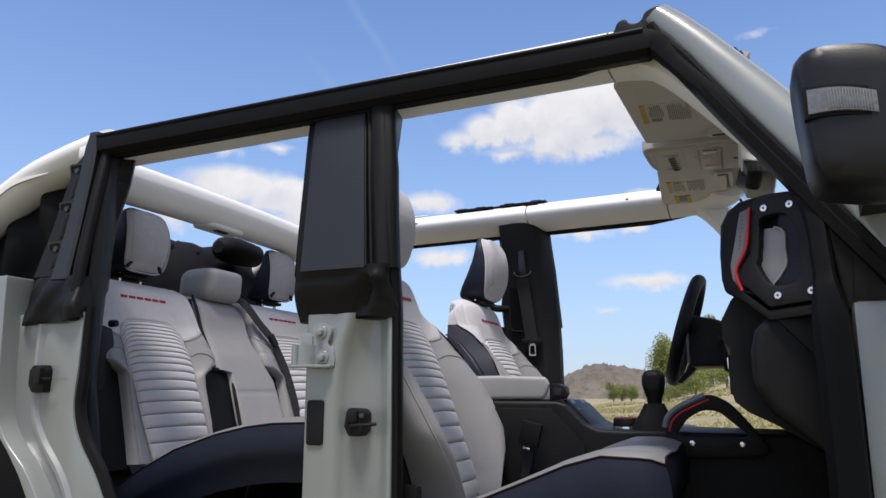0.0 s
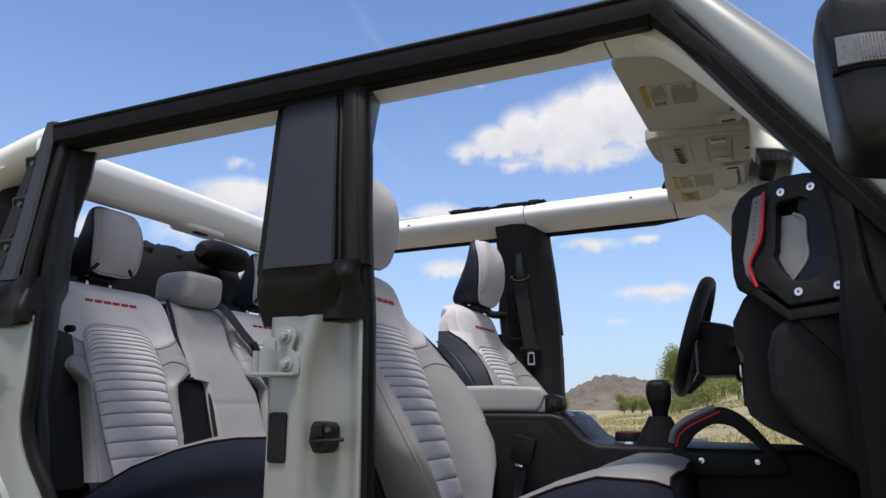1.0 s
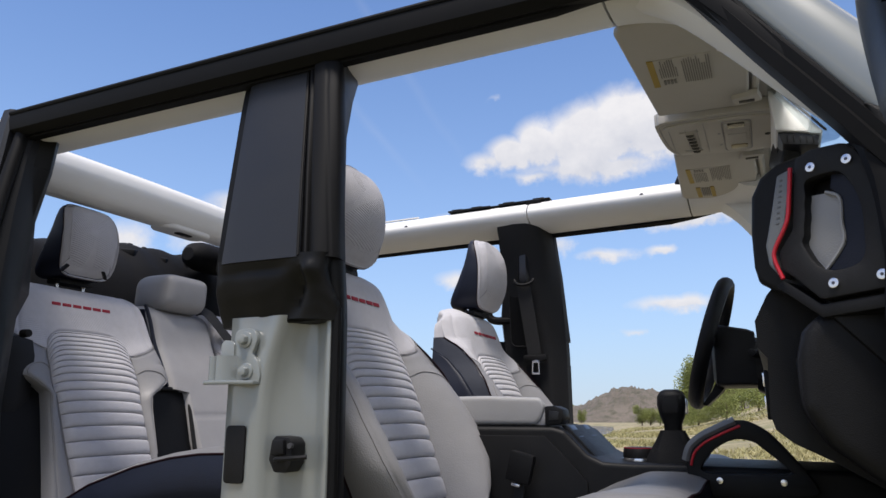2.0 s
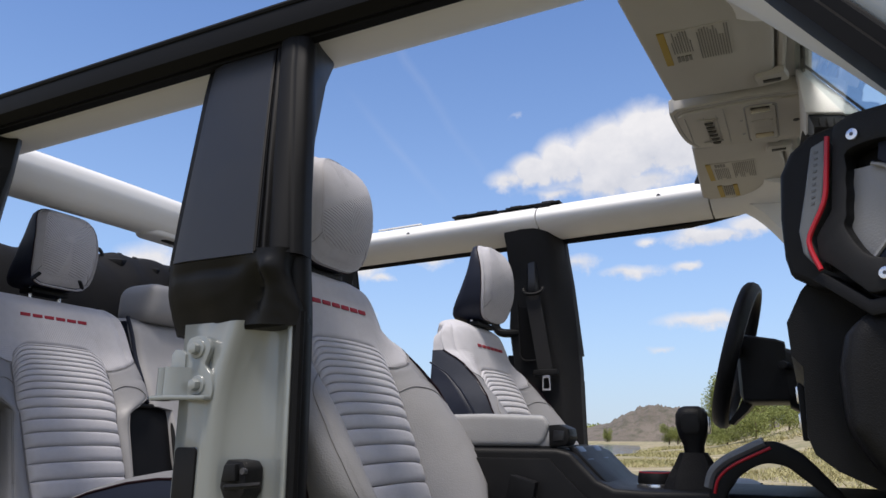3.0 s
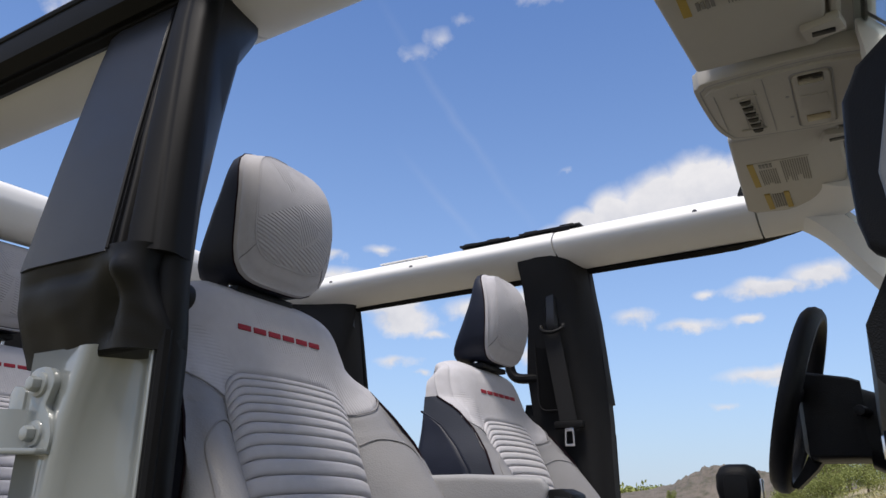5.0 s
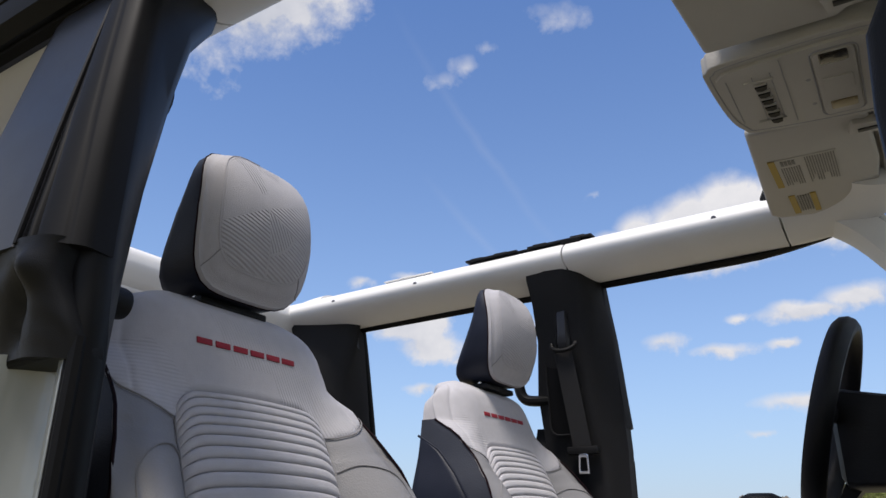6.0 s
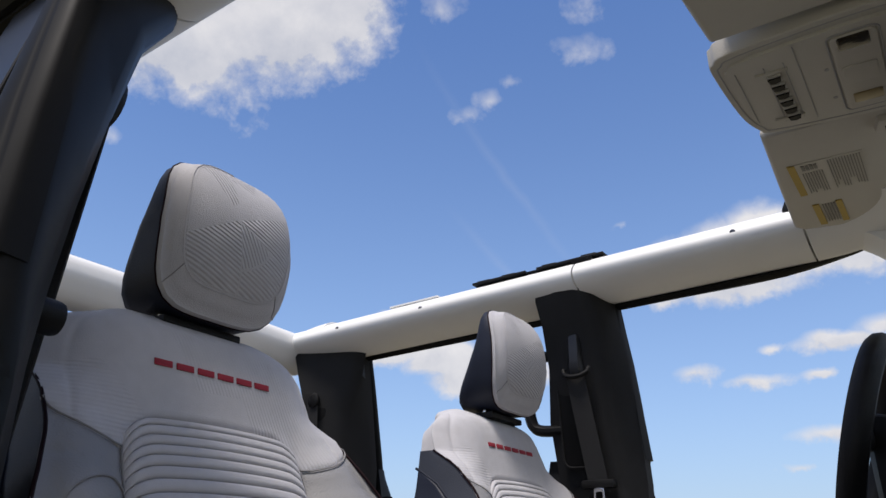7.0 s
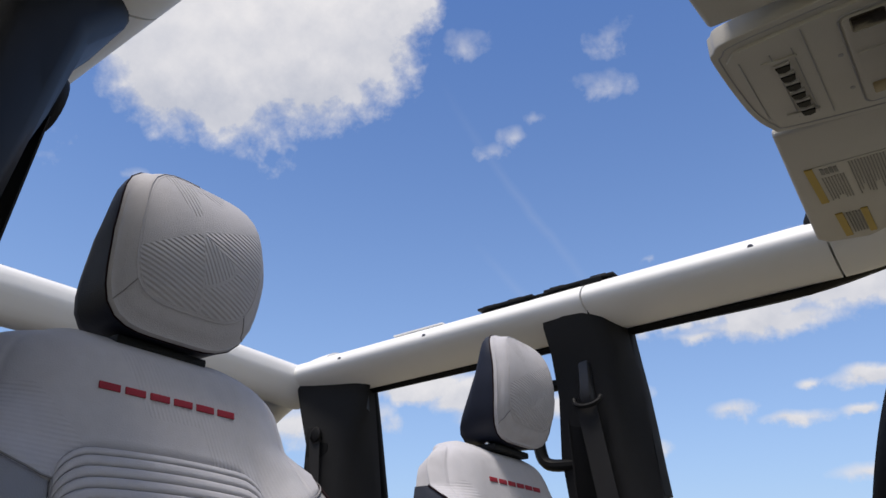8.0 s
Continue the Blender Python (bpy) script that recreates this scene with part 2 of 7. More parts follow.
def field_cloth(name, color, cy, cz, fields, pitch=0.0050, depth=0.0012, dark=0.16):
    """Cloth embossed with straight-edged fields of fine lines round the point cy, cz; fields: bearing from, to, radius from, to, bearing of the lines."""
    m = material(name, color, 0.88, vary=0.06, scale=60, sheen=0.12)
    nt = m.node_tree
    nd, ln = nt.nodes, nt.links
    b = nd["Principled BSDF"]
    tc = nd.new("ShaderNodeTexCoord")
    sp = nd.new("ShaderNodeSeparateXYZ")
    ln.new(tc.outputs["Object"], sp.inputs[0])

    def mth(op, a, b2=None):
        n = nd.new("ShaderNodeMath")
        n.operation = op
        for k, v in enumerate((a, b2)):
            if v is None:
                continue
            if isinstance(v, (int, float)):
                n.inputs[k].default_value = v
            else:
                ln.new(v, n.inputs[k])
        return n.outputs[0]

    u, v = mth("SUBTRACT", sp.outputs[1], cy), mth("SUBTRACT", sp.outputs[2], cz)
    bearing = mth("MULTIPLY", mth("ARCTAN2", v, u), 57.29578)
    radius = mth("SQRT", mth("ADD", mth("MULTIPLY", u, u), mth("MULTIPLY", v, v)))
    total = None
    on = None
    for b0, b1, r0, r1, ang in fields:
        k = mth("MULTIPLY", mth("MULTIPLY", mth("GREATER_THAN", bearing, b0), mth("LESS_THAN", bearing, b1)), mth("MULTIPLY", mth("GREATER_THAN", radius, r0), mth("LESS_THAN", radius, r1)))
        across = mth("ADD", mth("MULTIPLY", u, -math.sin(radians(ang))), mth("MULTIPLY", v, math.cos(radians(ang))))
        w = mth("MULTIPLY", mth("SINE", mth("MULTIPLY", across, 6.28318 / pitch)), k)
        total = w if total is None else mth("ADD", total, w)
        on = k if on is None else mth("ADD", on, k)
    weave = nd.new("ShaderNodeTexVoronoi")
    weave.inputs["Scale"].default_value = 800
    ln.new(tc.outputs["Object"], weave.inputs["Vector"])
    hgt = mth("ADD", mth("MULTIPLY", total, 0.5), mth("MULTIPLY", weave.outputs[0], 0.30))
    # colour darkened in the hollows of each field to paint in their shade
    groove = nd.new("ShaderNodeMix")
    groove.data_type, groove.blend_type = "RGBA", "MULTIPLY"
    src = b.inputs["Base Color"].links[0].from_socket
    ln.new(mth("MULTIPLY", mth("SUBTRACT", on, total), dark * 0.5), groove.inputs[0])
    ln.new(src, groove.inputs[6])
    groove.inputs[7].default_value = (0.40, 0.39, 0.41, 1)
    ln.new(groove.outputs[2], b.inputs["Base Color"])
    bp = nd.new("ShaderNodeBump")
    bp.inputs["Distance"].default_value, bp.inputs["Strength"].default_value = depth, 0.9
    ln.new(hgt, bp.inputs["Height"])
    ln.new(bp.outputs[0], b.inputs["Normal"])
    return m


PAINT = material("body_paint", (0.205, 0.222, 0.217), 0.32, vary=0.04, scale=6, coat=1.0)
WHITE = material("white_trim", (0.74, 0.735, 0.72), 0.55, vary=0.04, scale=9, fine=0.00012, fine_scale=600)
BEIGE = material("headliner_trim", (0.46, 0.435, 0.39), 0.6, vary=0.05, scale=12, fine=0.0002, fine_scale=500)
BLACK = material("black_plastic", (0.0075, 0.0075, 0.0082), 0.50, vary=0.25, scale=25, fine=0.0002, fine_scale=900, spec=0.2)
INNER = material("pillar_lining_plastic", (0.011, 0.011, 0.012), 0.6, vary=0.2, scale=25, fine=0.0003, fine_scale=800, spec=0.25)
TRIM = material("dark_grey_trim", (0.0095, 0.010, 0.0125), 0.40, vary=0.15, scale=14, fine=0.00015, fine_scale=800)
RUBBER = material("rubber_seal", (0.004, 0.004, 0.0045), 0.55, vary=0.25, scale=20, spec=0.15)
STRIP = material("soft_weatherstrip", (0.0055, 0.0055, 0.0062), 0.55, vary=0.2, scale=20, spec=0.16)
BOOT = material("rubber_boot", (0.0050, 0.0052, 0.0062), 0.46, vary=0.12, scale=16, fine=0.00015, fine_scale=900, spec=0.22)
NAVY = material("navy_vinyl", (0.009, 0.012, 0.024), 0.5, vary=0.15, scale=30, fine=0.0003, fine_scale=500, spec=0.25)
PIPING = material("dark_piping", (0.012, 0.004, 0.006), 0.7, vary=0.1, spec=0.1)
PLAIN = material("light_grey_plain_cloth", (0.435, 0.426, 0.446), 0.9, vary=0.07, scale=60, fine=0.0005, fine_scale=700, sheen=0.1)
FRONT_FIELDS = [(-24, 22, .004, .2, -17), (-74, -26, .006, .062, -54), (-74, -26, .066, .2, -17), (-150, -76, .004, .2, -17), (98, 128, .022, .2, -60), (62, 96, .060, .2, -24)]
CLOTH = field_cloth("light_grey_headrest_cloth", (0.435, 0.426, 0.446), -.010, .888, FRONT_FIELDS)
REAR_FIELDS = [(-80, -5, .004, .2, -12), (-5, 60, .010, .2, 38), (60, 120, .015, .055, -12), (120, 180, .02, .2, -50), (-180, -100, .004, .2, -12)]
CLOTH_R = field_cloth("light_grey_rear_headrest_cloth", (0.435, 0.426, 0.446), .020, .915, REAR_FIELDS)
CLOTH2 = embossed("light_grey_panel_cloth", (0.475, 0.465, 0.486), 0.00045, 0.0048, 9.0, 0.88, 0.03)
RIBBED = material("light_grey_ribbed_cloth", (0.50, 0.49, 0.512), 0.88, vary=0.06, scale=70, fine=0.0004, fine_scale=900, sheen=0.15)
VINYL = material("mid_grey_vinyl", (0.30, 0.294, 0.298), 0.5, vary=0.06, scale=30, fine=0.0003, fine_scale=450)
SEATTOP = material("cushion_vinyl", (0.155, 0.155, 0.160), 0.5, vary=0.06, scale=30, fine=0.0003, fine_scale=450)
BOLSTER = material("bolster_vinyl", (0.235, 0.232, 0.238), 0.5, vary=0.06, scale=30, fine=0.0004, fine_scale=420)
VINYL2 = material("pale_grey_vinyl", (0.29, 0.29, 0.297), 0.48, vary=0.06, scale=30, fine=0.0003, fine_scale=450)
RED = material("red_stitch", (0.30, 0.010, 0.025), 0.7, vary=0.15, scale=300)
REDPL = material("red_plastic", (0.48, 0.012, 0.024), 0.4, vary=0.1)
SILVER = material("silver_plastic", (0.15, 0.16, 0.168), 0.5, metal=0.2, vary=0.06, fine=0.0002, fine_scale=900)
STEEL = material("bright_steel", (0.75, 0.75, 0.76), 0.22, metal=1.0, vary=0.05)
DIAL = material("dark_metal", (0.1, 0.1, 0.11), 0.35, metal=0.8, vary=0.1)
LENS = material("clear_lamp_lens", (0.15, 0.148, 0.152), 0.14, vary=0.3, scale=160, fine=0.0006, fine_scale=150, coat=0.5)
YELLOW = material("yellow_label", (0.40, 0.275, 0.05), 0.6, vary=0.08)
INK = material("label_print", (0.22, 0.21, 0.195), 0.7, vary=0.1)
LABEL = material("label_film", (0.45, 0.425, 0.38), 0.55, vary=0.05)
BELT = material("belt_webbing", (0.011, 0.011, 0.0125), 0.75, vary=0.2, scale=200, fine=0.0004, fine_scale=700)
# the switches' blue is a reflection, put into their base colour
SHEENBTN = material("switch_with_blue_sheen", (0.035, 0.055, 0.10), 0.4, vary=0.15)
SOFT = material("black_soft_top_cloth", (0.0060, 0.0060, 0.0070), 0.75, vary=0.35, scale=14, fine=0.0006, fine_scale=500, spec=0.2)
DASH = material("black_dash_skin", (0.0072, 0.0072, 0.0080), 0.48, vary=0.25, scale=25, fine=0.0003, fine_scale=700, spec=0.2)
WOVEN = material("black_grip_texture", (0.0085, 0.0085, 0.0092), 0.45, vary=0.3, scale=60, fine=0.0004, fine_scale=1400, spec=0.3)
SMOOTH = material("smooth_black_plastic", (0.0052, 0.0052, 0.0058), 0.45, vary=0.2, scale=20, spec=0.18)
HOUSING = material("satin_black_mirror_housing", (0.0095, 0.0095, 0.0105), 0.36, vary=0.15, scale=12, fine=0.0001, fine_scale=900, spec=0.32)
SMOKED = material("smoked_lamp_lens", (0.030, 0.024, 0.018), 0.2, vary=0.1, coat=0.3)
AMBER = material("amber_lamp_lens", (0.25, 0.19, 0.09), 0.3, vary=0.1, coat=0.3)
TYRE = material("tyre_rubber", (0.02, 0.02, 0.02), 0.8, vary=0.3, scale=40)
BARK = material("bark", (0.12, 0.09, 0.06), 0.9, vary=0.4, scale=9, fine=0.01, fine_scale=20)
LEAF = material("leaf", (0.27, 0.29, 0.095), 0.7, vary=0.3, scale=3, second=(0.13, 0.16, 0.05), big=0.6, spec=0.2)
EDGING = material("dark_blue_grey_vinyl", (0.030, 0.034, 0.047), 0.5, vary=0.12, scale=30, fine=0.0003, fine_scale=500, spec=0.35)
DRY = material("dry_grass", (0.36, 0.31, 0.16), 0.85, vary=0.4, scale=2, second=(0.22, 0.22, 0.09), big=0.15)
WATER = material("lake_water", (0.10, 0.13, 0.16), 0.08, vary=0.1, scale=0.5, big=0.02)


def glass_material():
    m = bpy.data.materials.new("clear_glass")
    m.use_nodes = True
    b = m.node_tree.nodes["Principled BSDF"]
    b.inputs["Base Color"].default_value = (0.86, 0.95, 0.95, 1)
    b.inputs["Transmission Weight"].default_value, b.inputs["Roughness"].default_value, b.inputs["IOR"].default_value = 1.0, 0.0, 1.45
    return m


GLASS = glass_material()
NOTCH = material("grip_notch", (0.10, 0.107, 0.113), 0.5, vary=0.1)
SEAM = material("seam_thread", (0.24, 0.235, 0.24), 0.8, vary=0.1)


def earth(name, a, b2, c, s1, s2, bump):
    """Soil in three tones."""
    m = material(name, a, 0.95, vary=0.2)
    nt = m.node_tree
    nd, ln = nt.nodes, nt.links
    tc = nd.new("ShaderNodeTexCoord")
    n1, n2 = nd.new("ShaderNodeTexNoise"), nd.new("ShaderNodeTexNoise")
    n1.inputs["Scale"].default_value, n1.inputs["Detail"].default_value = s1, 8
    n2.inputs["Scale"].default_value, n2.inputs["Detail"].default_value = s2, 8
    for n in (n1, n2):
        ln.new(tc.outputs["Object"], n.inputs["Vector"])
    ramp = nd.new("ShaderNodeValToRGB")
    ramp.color_ramp.elements[0].position, ramp.color_ramp.elements[1].position = 0.36, 0.64
    ramp.color_ramp.elements[0].color, ramp.color_ramp.elements[1].color = (*a, 1), (*b2, 1)
    ln.new(n1.outputs[0], ramp.inputs[0])
    mr = nd.new("ShaderNodeMapRange")
    mr.inputs[1].default_value, mr.inputs[2].default_value = 0.45, 0.7
    ln.new(n2.outputs[0], mr.inputs[0])
    mx = nd.new("ShaderNodeMix")
    mx.data_type = "RGBA"
    mx.inputs[7].default_value = (*c, 1)
    ln.new(mr.outputs[0], mx.inputs[0]), ln.new(ramp.outputs[0], mx.inputs[6])
    n3 = nd.new("ShaderNodeTexNoise")
    n3.inputs["Scale"].default_value, n3.inputs["Detail"].default_value, n3.inputs["Roughness"].default_value = s2 * 14, 8, 0.7
    ln.new(tc.outputs["Object"], n3.inputs["Vector"])
    gr = nd.new("ShaderNodeMapRange")
    gr.inputs[1].default_value, gr.inputs[2].default_value, gr.inputs[3].default_value, gr.inputs[4].default_value = 0.3, 0.7, 0.55, 1.25
    ln.new(n3.outputs[0], gr.inputs[0])
    grain = nd.new("ShaderNodeMix")
    grain.data_type, grain.blend_type = "RGBA", "MULTIPLY"
    grain.inputs[0].default_value = 1.0
    ln.new(mx.outputs[2], grain.inputs[6]), ln.new(gr.outputs[0], grain.inputs[7])
    bs = nd["Principled BSDF"]
    ln.new(grain.outputs[2], bs.inputs["Base Color"])
    both = nd.new("ShaderNodeMath")
    both.operation = "MULTIPLY_ADD"
    both.inputs[1].default_value = 0.25
    ln.new(n3.outputs[0], both.inputs[0]), ln.new(n2.outputs[0], both.inputs[2])
    bp = nd.new("ShaderNodeBump")
    bp.inputs["Distance"].default_value = bump
    ln.new(both.outputs[0], bp.inputs["Height"])
    ln.new(bp.outputs[0], bs.inputs["Normal"])
    return m


SAND = earth("sandy_ground", (0.32, 0.265, 0.165), (0.185, 0.18, 0.085), (0.43, 0.36, 0.245), 0.13, 0.7, 0.12)
MOUND = earth("dirt_mound_soil", (0.135, 0.115, 0.095), (0.175, 0.148, 0.122), (0.085, 0.082, 0.055), 0.12, 0.5, 0.5)


# ---- helpers for meshes ----
ORIGIN = {}


def thing(name, x, y, z, label, category, group="", kind=""):
    ob = new(name)
    ob.empty_display_size = 0.1
    ob.location = (x, y, z)
    ORIGIN[ob] = Vector((x, y, z))
    return tagged(ob, label, category, group, kind)


def part(name, bm, mat, parent=None, label="", smooth=True, angle=38):
    """Links a bmesh, given in world metres, as one mesh under a thing or a part."""
    base = ORIGIN.get(parent, Vector())
    bmesh.ops.recalc_face_normals(bm, faces=bm.faces[:])
    if base.length:
        bm.transform(Matrix.Translation(-base))
    me = bpy.data.meshes.new(name)
    bm.to_mesh(me)
    bm.free()
    me.materials.append(mat)
    if smooth:
        me.shade_smooth()
        me.set_sharp_from_angle(angle=radians(angle))
    ob = new(name, me)
    if parent:
        ob.parent = parent
        ORIGIN[ob] = base
    return tagged(ob, label) if label else ob


def join(bm, other):
    me = bpy.data.meshes.new("tmp")
    other.to_mesh(me)
    other.free()
    bm.from_mesh(me)
    bpy.data.meshes.remove(me)
    return bm


def bevelled(b, r, seg=2, angle=28):
    edges = [e for e in b.edges if len(e.link_faces) == 2 and e.calc_face_angle(0) > radians(angle)]
    if r > 0 and edges:
        bmesh.ops.bevel(b, geom=edges, offset=r, segments=seg, profile=0.6, affect="EDGES", clamp_overlap=True)
    return b


def box(c, size, r=0.003, turn=None, bm=None, seg=2):
    b = bmesh.new()
    bmesh.ops.create_cube(b, size=1)
    for v in b.verts:
        v.co = Vector((v.co.x * size[0], v.co.y * size[1], v.co.z * size[2]))
    bevelled(b, r, seg)
    m = Matrix.Translation(c)
    if turn is not None:
        m = m @ (turn if isinstance(turn, Matrix) else pose(0, 0, 0, *turn))
    b.transform(m)
    return join(bm, b) if bm else b


def prism(pts, to3, h0, h1, r=0.003, bm=None, seg=2):
    """An outline of (a, b) points drawn out from h0 to h1; to3(a, b, h) gives the place."""
    b = bmesh.new()
    lo = [b.verts.new(to3(p[0], p[1], h0)) for p in pts]
    hi = [b.verts.new(to3(p[0], p[1], h1)) for p in pts]
    b.faces.new(lo), b.faces.new(hi[::-1])
    n = len(pts)
    for i in range(n):
        b.faces.new((lo[i], lo[(i + 1) % n], hi[(i + 1) % n], hi[i]))
    bmesh.ops.recalc_face_normals(b, faces=b.faces[:])
    bevelled(b, r, seg)
    return join(bm, b) if bm else b


def loft(rings, closed=True, caps=True, bm=None):
    b = bm or bmesh.new()
    rows = [[b.verts.new(p) for p in ring] for ring in rings]
    n = len(rows[0])
    for r0, r1 in zip(rows, rows[1:]):
        for i in range(n if closed else n - 1):
            j = (i + 1) % n
            b.faces.new((r0[i], r0[j], r1[j], r1[i]))
    if caps and closed:
        b.faces.new(rows[0][::-1]), b.faces.new(rows[-1])
    return b


def spline(pts, t):
    """A smooth curve through points, t from 0 to 1."""
    n = len(pts) - 1
    k = min(int(t * n), n - 1)
    f = t * n - k
    p = [Vector(pts[max(0, min(n, k + d))]) for d in (-1, 0, 1, 2)]
    return 0.5 * (2 * p[1] + (p[2] - p[0]) * f + (2 * p[0] - 5 * p[1] + 4 * p[2] - p[3]) * f * f + (3 * p[1] - p[0] - 3 * p[2] + p[3]) * f ** 3)


def curve(pts, n):
    return [spline(pts, i / n) for i in range(n + 1)]


def lerp(table, x):
    """Smooth reading of a table of (x, value)."""
    if x <= table[0][0]:
        return table[0][1]
    for (a, u), (b, v) in zip(table, table[1:]):
        if x <= b:
            f = (x - a) / (b - a)
            return u + (v - u) * f
    return table[-1][1]


def sweep(path, section, up=(0, 0, 1), caps=True, bm=None, scale=None):
    """Draws a section of (side, up) points along a path."""
    rings = []
    path = [Vector(p) for p in path]
    for i, p in enumerate(path):
        d = (path[min(i + 1, len(path) - 1)] - path[max(i - 1, 0)]).normalized()
        side = d.cross(Vector(up)).normalized()
        top = side.cross(d)
        k = scale(i / (len(path) - 1)) if scale else 1
        rings.append([p + side * a * k + top * c * k for a, c in section])
    return loft(rings, True, caps, bm)


def disc(r, n=10, ry=None):
    return [(r * math.cos(2 * math.pi * i / n), (ry or r) * math.sin(2 * math.pi * i / n)) for i in range(n)]


def tube(path, r, n=10, bm=None, up=(0, 0, 1), scale=None):
    return sweep(path, disc(r, n), up, True, bm, scale)


def rod(p0, p1, r0, r1=None, n=12, bm=None, r=0.0):
    p0, p1 = Vector(p0), Vector(p1)
    b = bmesh.new()
    d = p1 - p0
    bmesh.ops.create_cone(b, cap_ends=True, segments=n, radius1=r0, radius2=r0 if r1 is None else r1, depth=d.length)
    bevelled(b, r, 2, 50)
    b.transform(Matrix.Translation((p0 + p1) / 2) @ d.to_track_quat("Z", "Y").to_matrix().to_4x4())
    return join(bm, b) if bm else b


def patch(f, nu, nv, bm=None):
    """A sheet from f(a, b) with a, b in 0..1."""
    b = bm or bmesh.new()
    rows = [[b.verts.new(f(i / nu, j / nv)) for i in range(nu + 1)] for j in range(nv + 1)]
    for r0, r1 in zip(rows, rows[1:]):
        for i in range(nu):
            b.faces.new((r0[i], r0[i + 1], r1[i + 1], r1[i]))
    return b


def sheet(f, us, vs):
    """A sheet from f(a, b) on given steps."""
    b = bmesh.new()
    rows = [[b.verts.new(f(u, v)) for u in us] for v in vs]
    for r0, r1 in zip(rows, rows[1:]):
        for i in range(len(us) - 1):
            b.faces.new((r0[i], r0[i + 1], r1[i + 1], r1[i]))
    return b


def steps(n, *seams):
    """Even steps from 0 to 1 with finer ones round each seam."""
    out = [i / n for i in range(n + 1)]
    for s in seams:
        out = [u for u in out if abs(u - s) > .035 or u in (0, 1)] + [s + d for d in (-.03, -.018, -.009, 0, .009, .018, .03) if 0 <= s + d <= 1]
    return sorted(set(out))


def rounded(w, h, r, n=4):
    """A rounded rectangle outline, centred."""
    out = []
    for cx, cy, a0 in ((w / 2 - r, h / 2 - r, 0), (-w / 2 + r, h / 2 - r, 90), (-w / 2 + r, -h / 2 + r, 180), (w / 2 - r, -h / 2 + r, 270)):
        for i in range(n + 1):
            a = radians(a0 + 90 * i / n)
            out.append((cx + r * math.cos(a), cy + r * math.sin(a)))
    return out


def loop(pts, n=6):
    """A closed outline rounded through its points."""
    out, m = [], len(pts)
    for k in range(m):
        p = [Vector((*pts[(k + d) % m], 0)) for d in (-1, 0, 1, 2)]
        for i in range(n):
            f = i / n
            q = 0.5 * (2 * p[1] + (p[2] - p[0]) * f + (2 * p[0] - 5 * p[1] + 4 * p[2] - p[3]) * f * f + (3 * p[1] - p[0] - 3 * p[2] + p[3]) * f ** 3)
            out.append((q.x, q.y))
    return out


FLAT_XZ = lambda a, b, h: Vector((a, h, b))
FLAT_XY = lambda a, b, h: Vector((a, b, h))


def outline(poly, n, c):
    """n places on a star-shaped outline round c."""
    out = []
    for k in range(n):
        a = 2 * math.pi * k / n
        dx, dy = math.cos(a), math.sin(a)
        best = 0
        for (x0, y0), (x1, y1) in zip(poly, poly[1:] + poly[:1]):
            ex, ey = x1 - x0, y1 - y0
            den = dx * ey - dy * ex
            if abs(den) < 1e-12:
                continue
            t = ((x0 - c[0]) * ey - (y0 - c[1]) * ex) / den
            s = ((x0 - c[0]) * dy - (y0 - c[1]) * dx) / den
            if t > 0 and -1e-9 <= s <= 1 + 1e-9:
                best = max(best, t)
        out.append((c[0] + dx * best, c[1] + dy * best))
    return out


def ring_plate(outer, hole, c, to3, h0, h1, r=0.003, n=48, bm=None):
    """A plate with one hole."""
    b = bmesh.new()
    o, i = outline(outer, n, c), outline(hole, n, c)
    loops = [[b.verts.new(to3(p[0], p[1], h)) for p in q] for q, h in ((o, h0), (o, h1), (i, h1), (i, h0))]
    for l0, l1 in zip(loops, loops[1:] + loops[:1]):
        for k in range(n):
            b.faces.new((l0[k], l0[(k + 1) % n], l1[(k + 1) % n], l1[k]))
    bmesh.ops.recalc_face_normals(b, faces=b.faces[:])
    bevelled(b, r, 2, 50)
    return join(bm, b) if bm else b


# ---- the vehicle ----
car = thing("off_road_vehicle", 0, 0, 0, "pale green-grey off-road vehicle with doors and roof removed", "car")


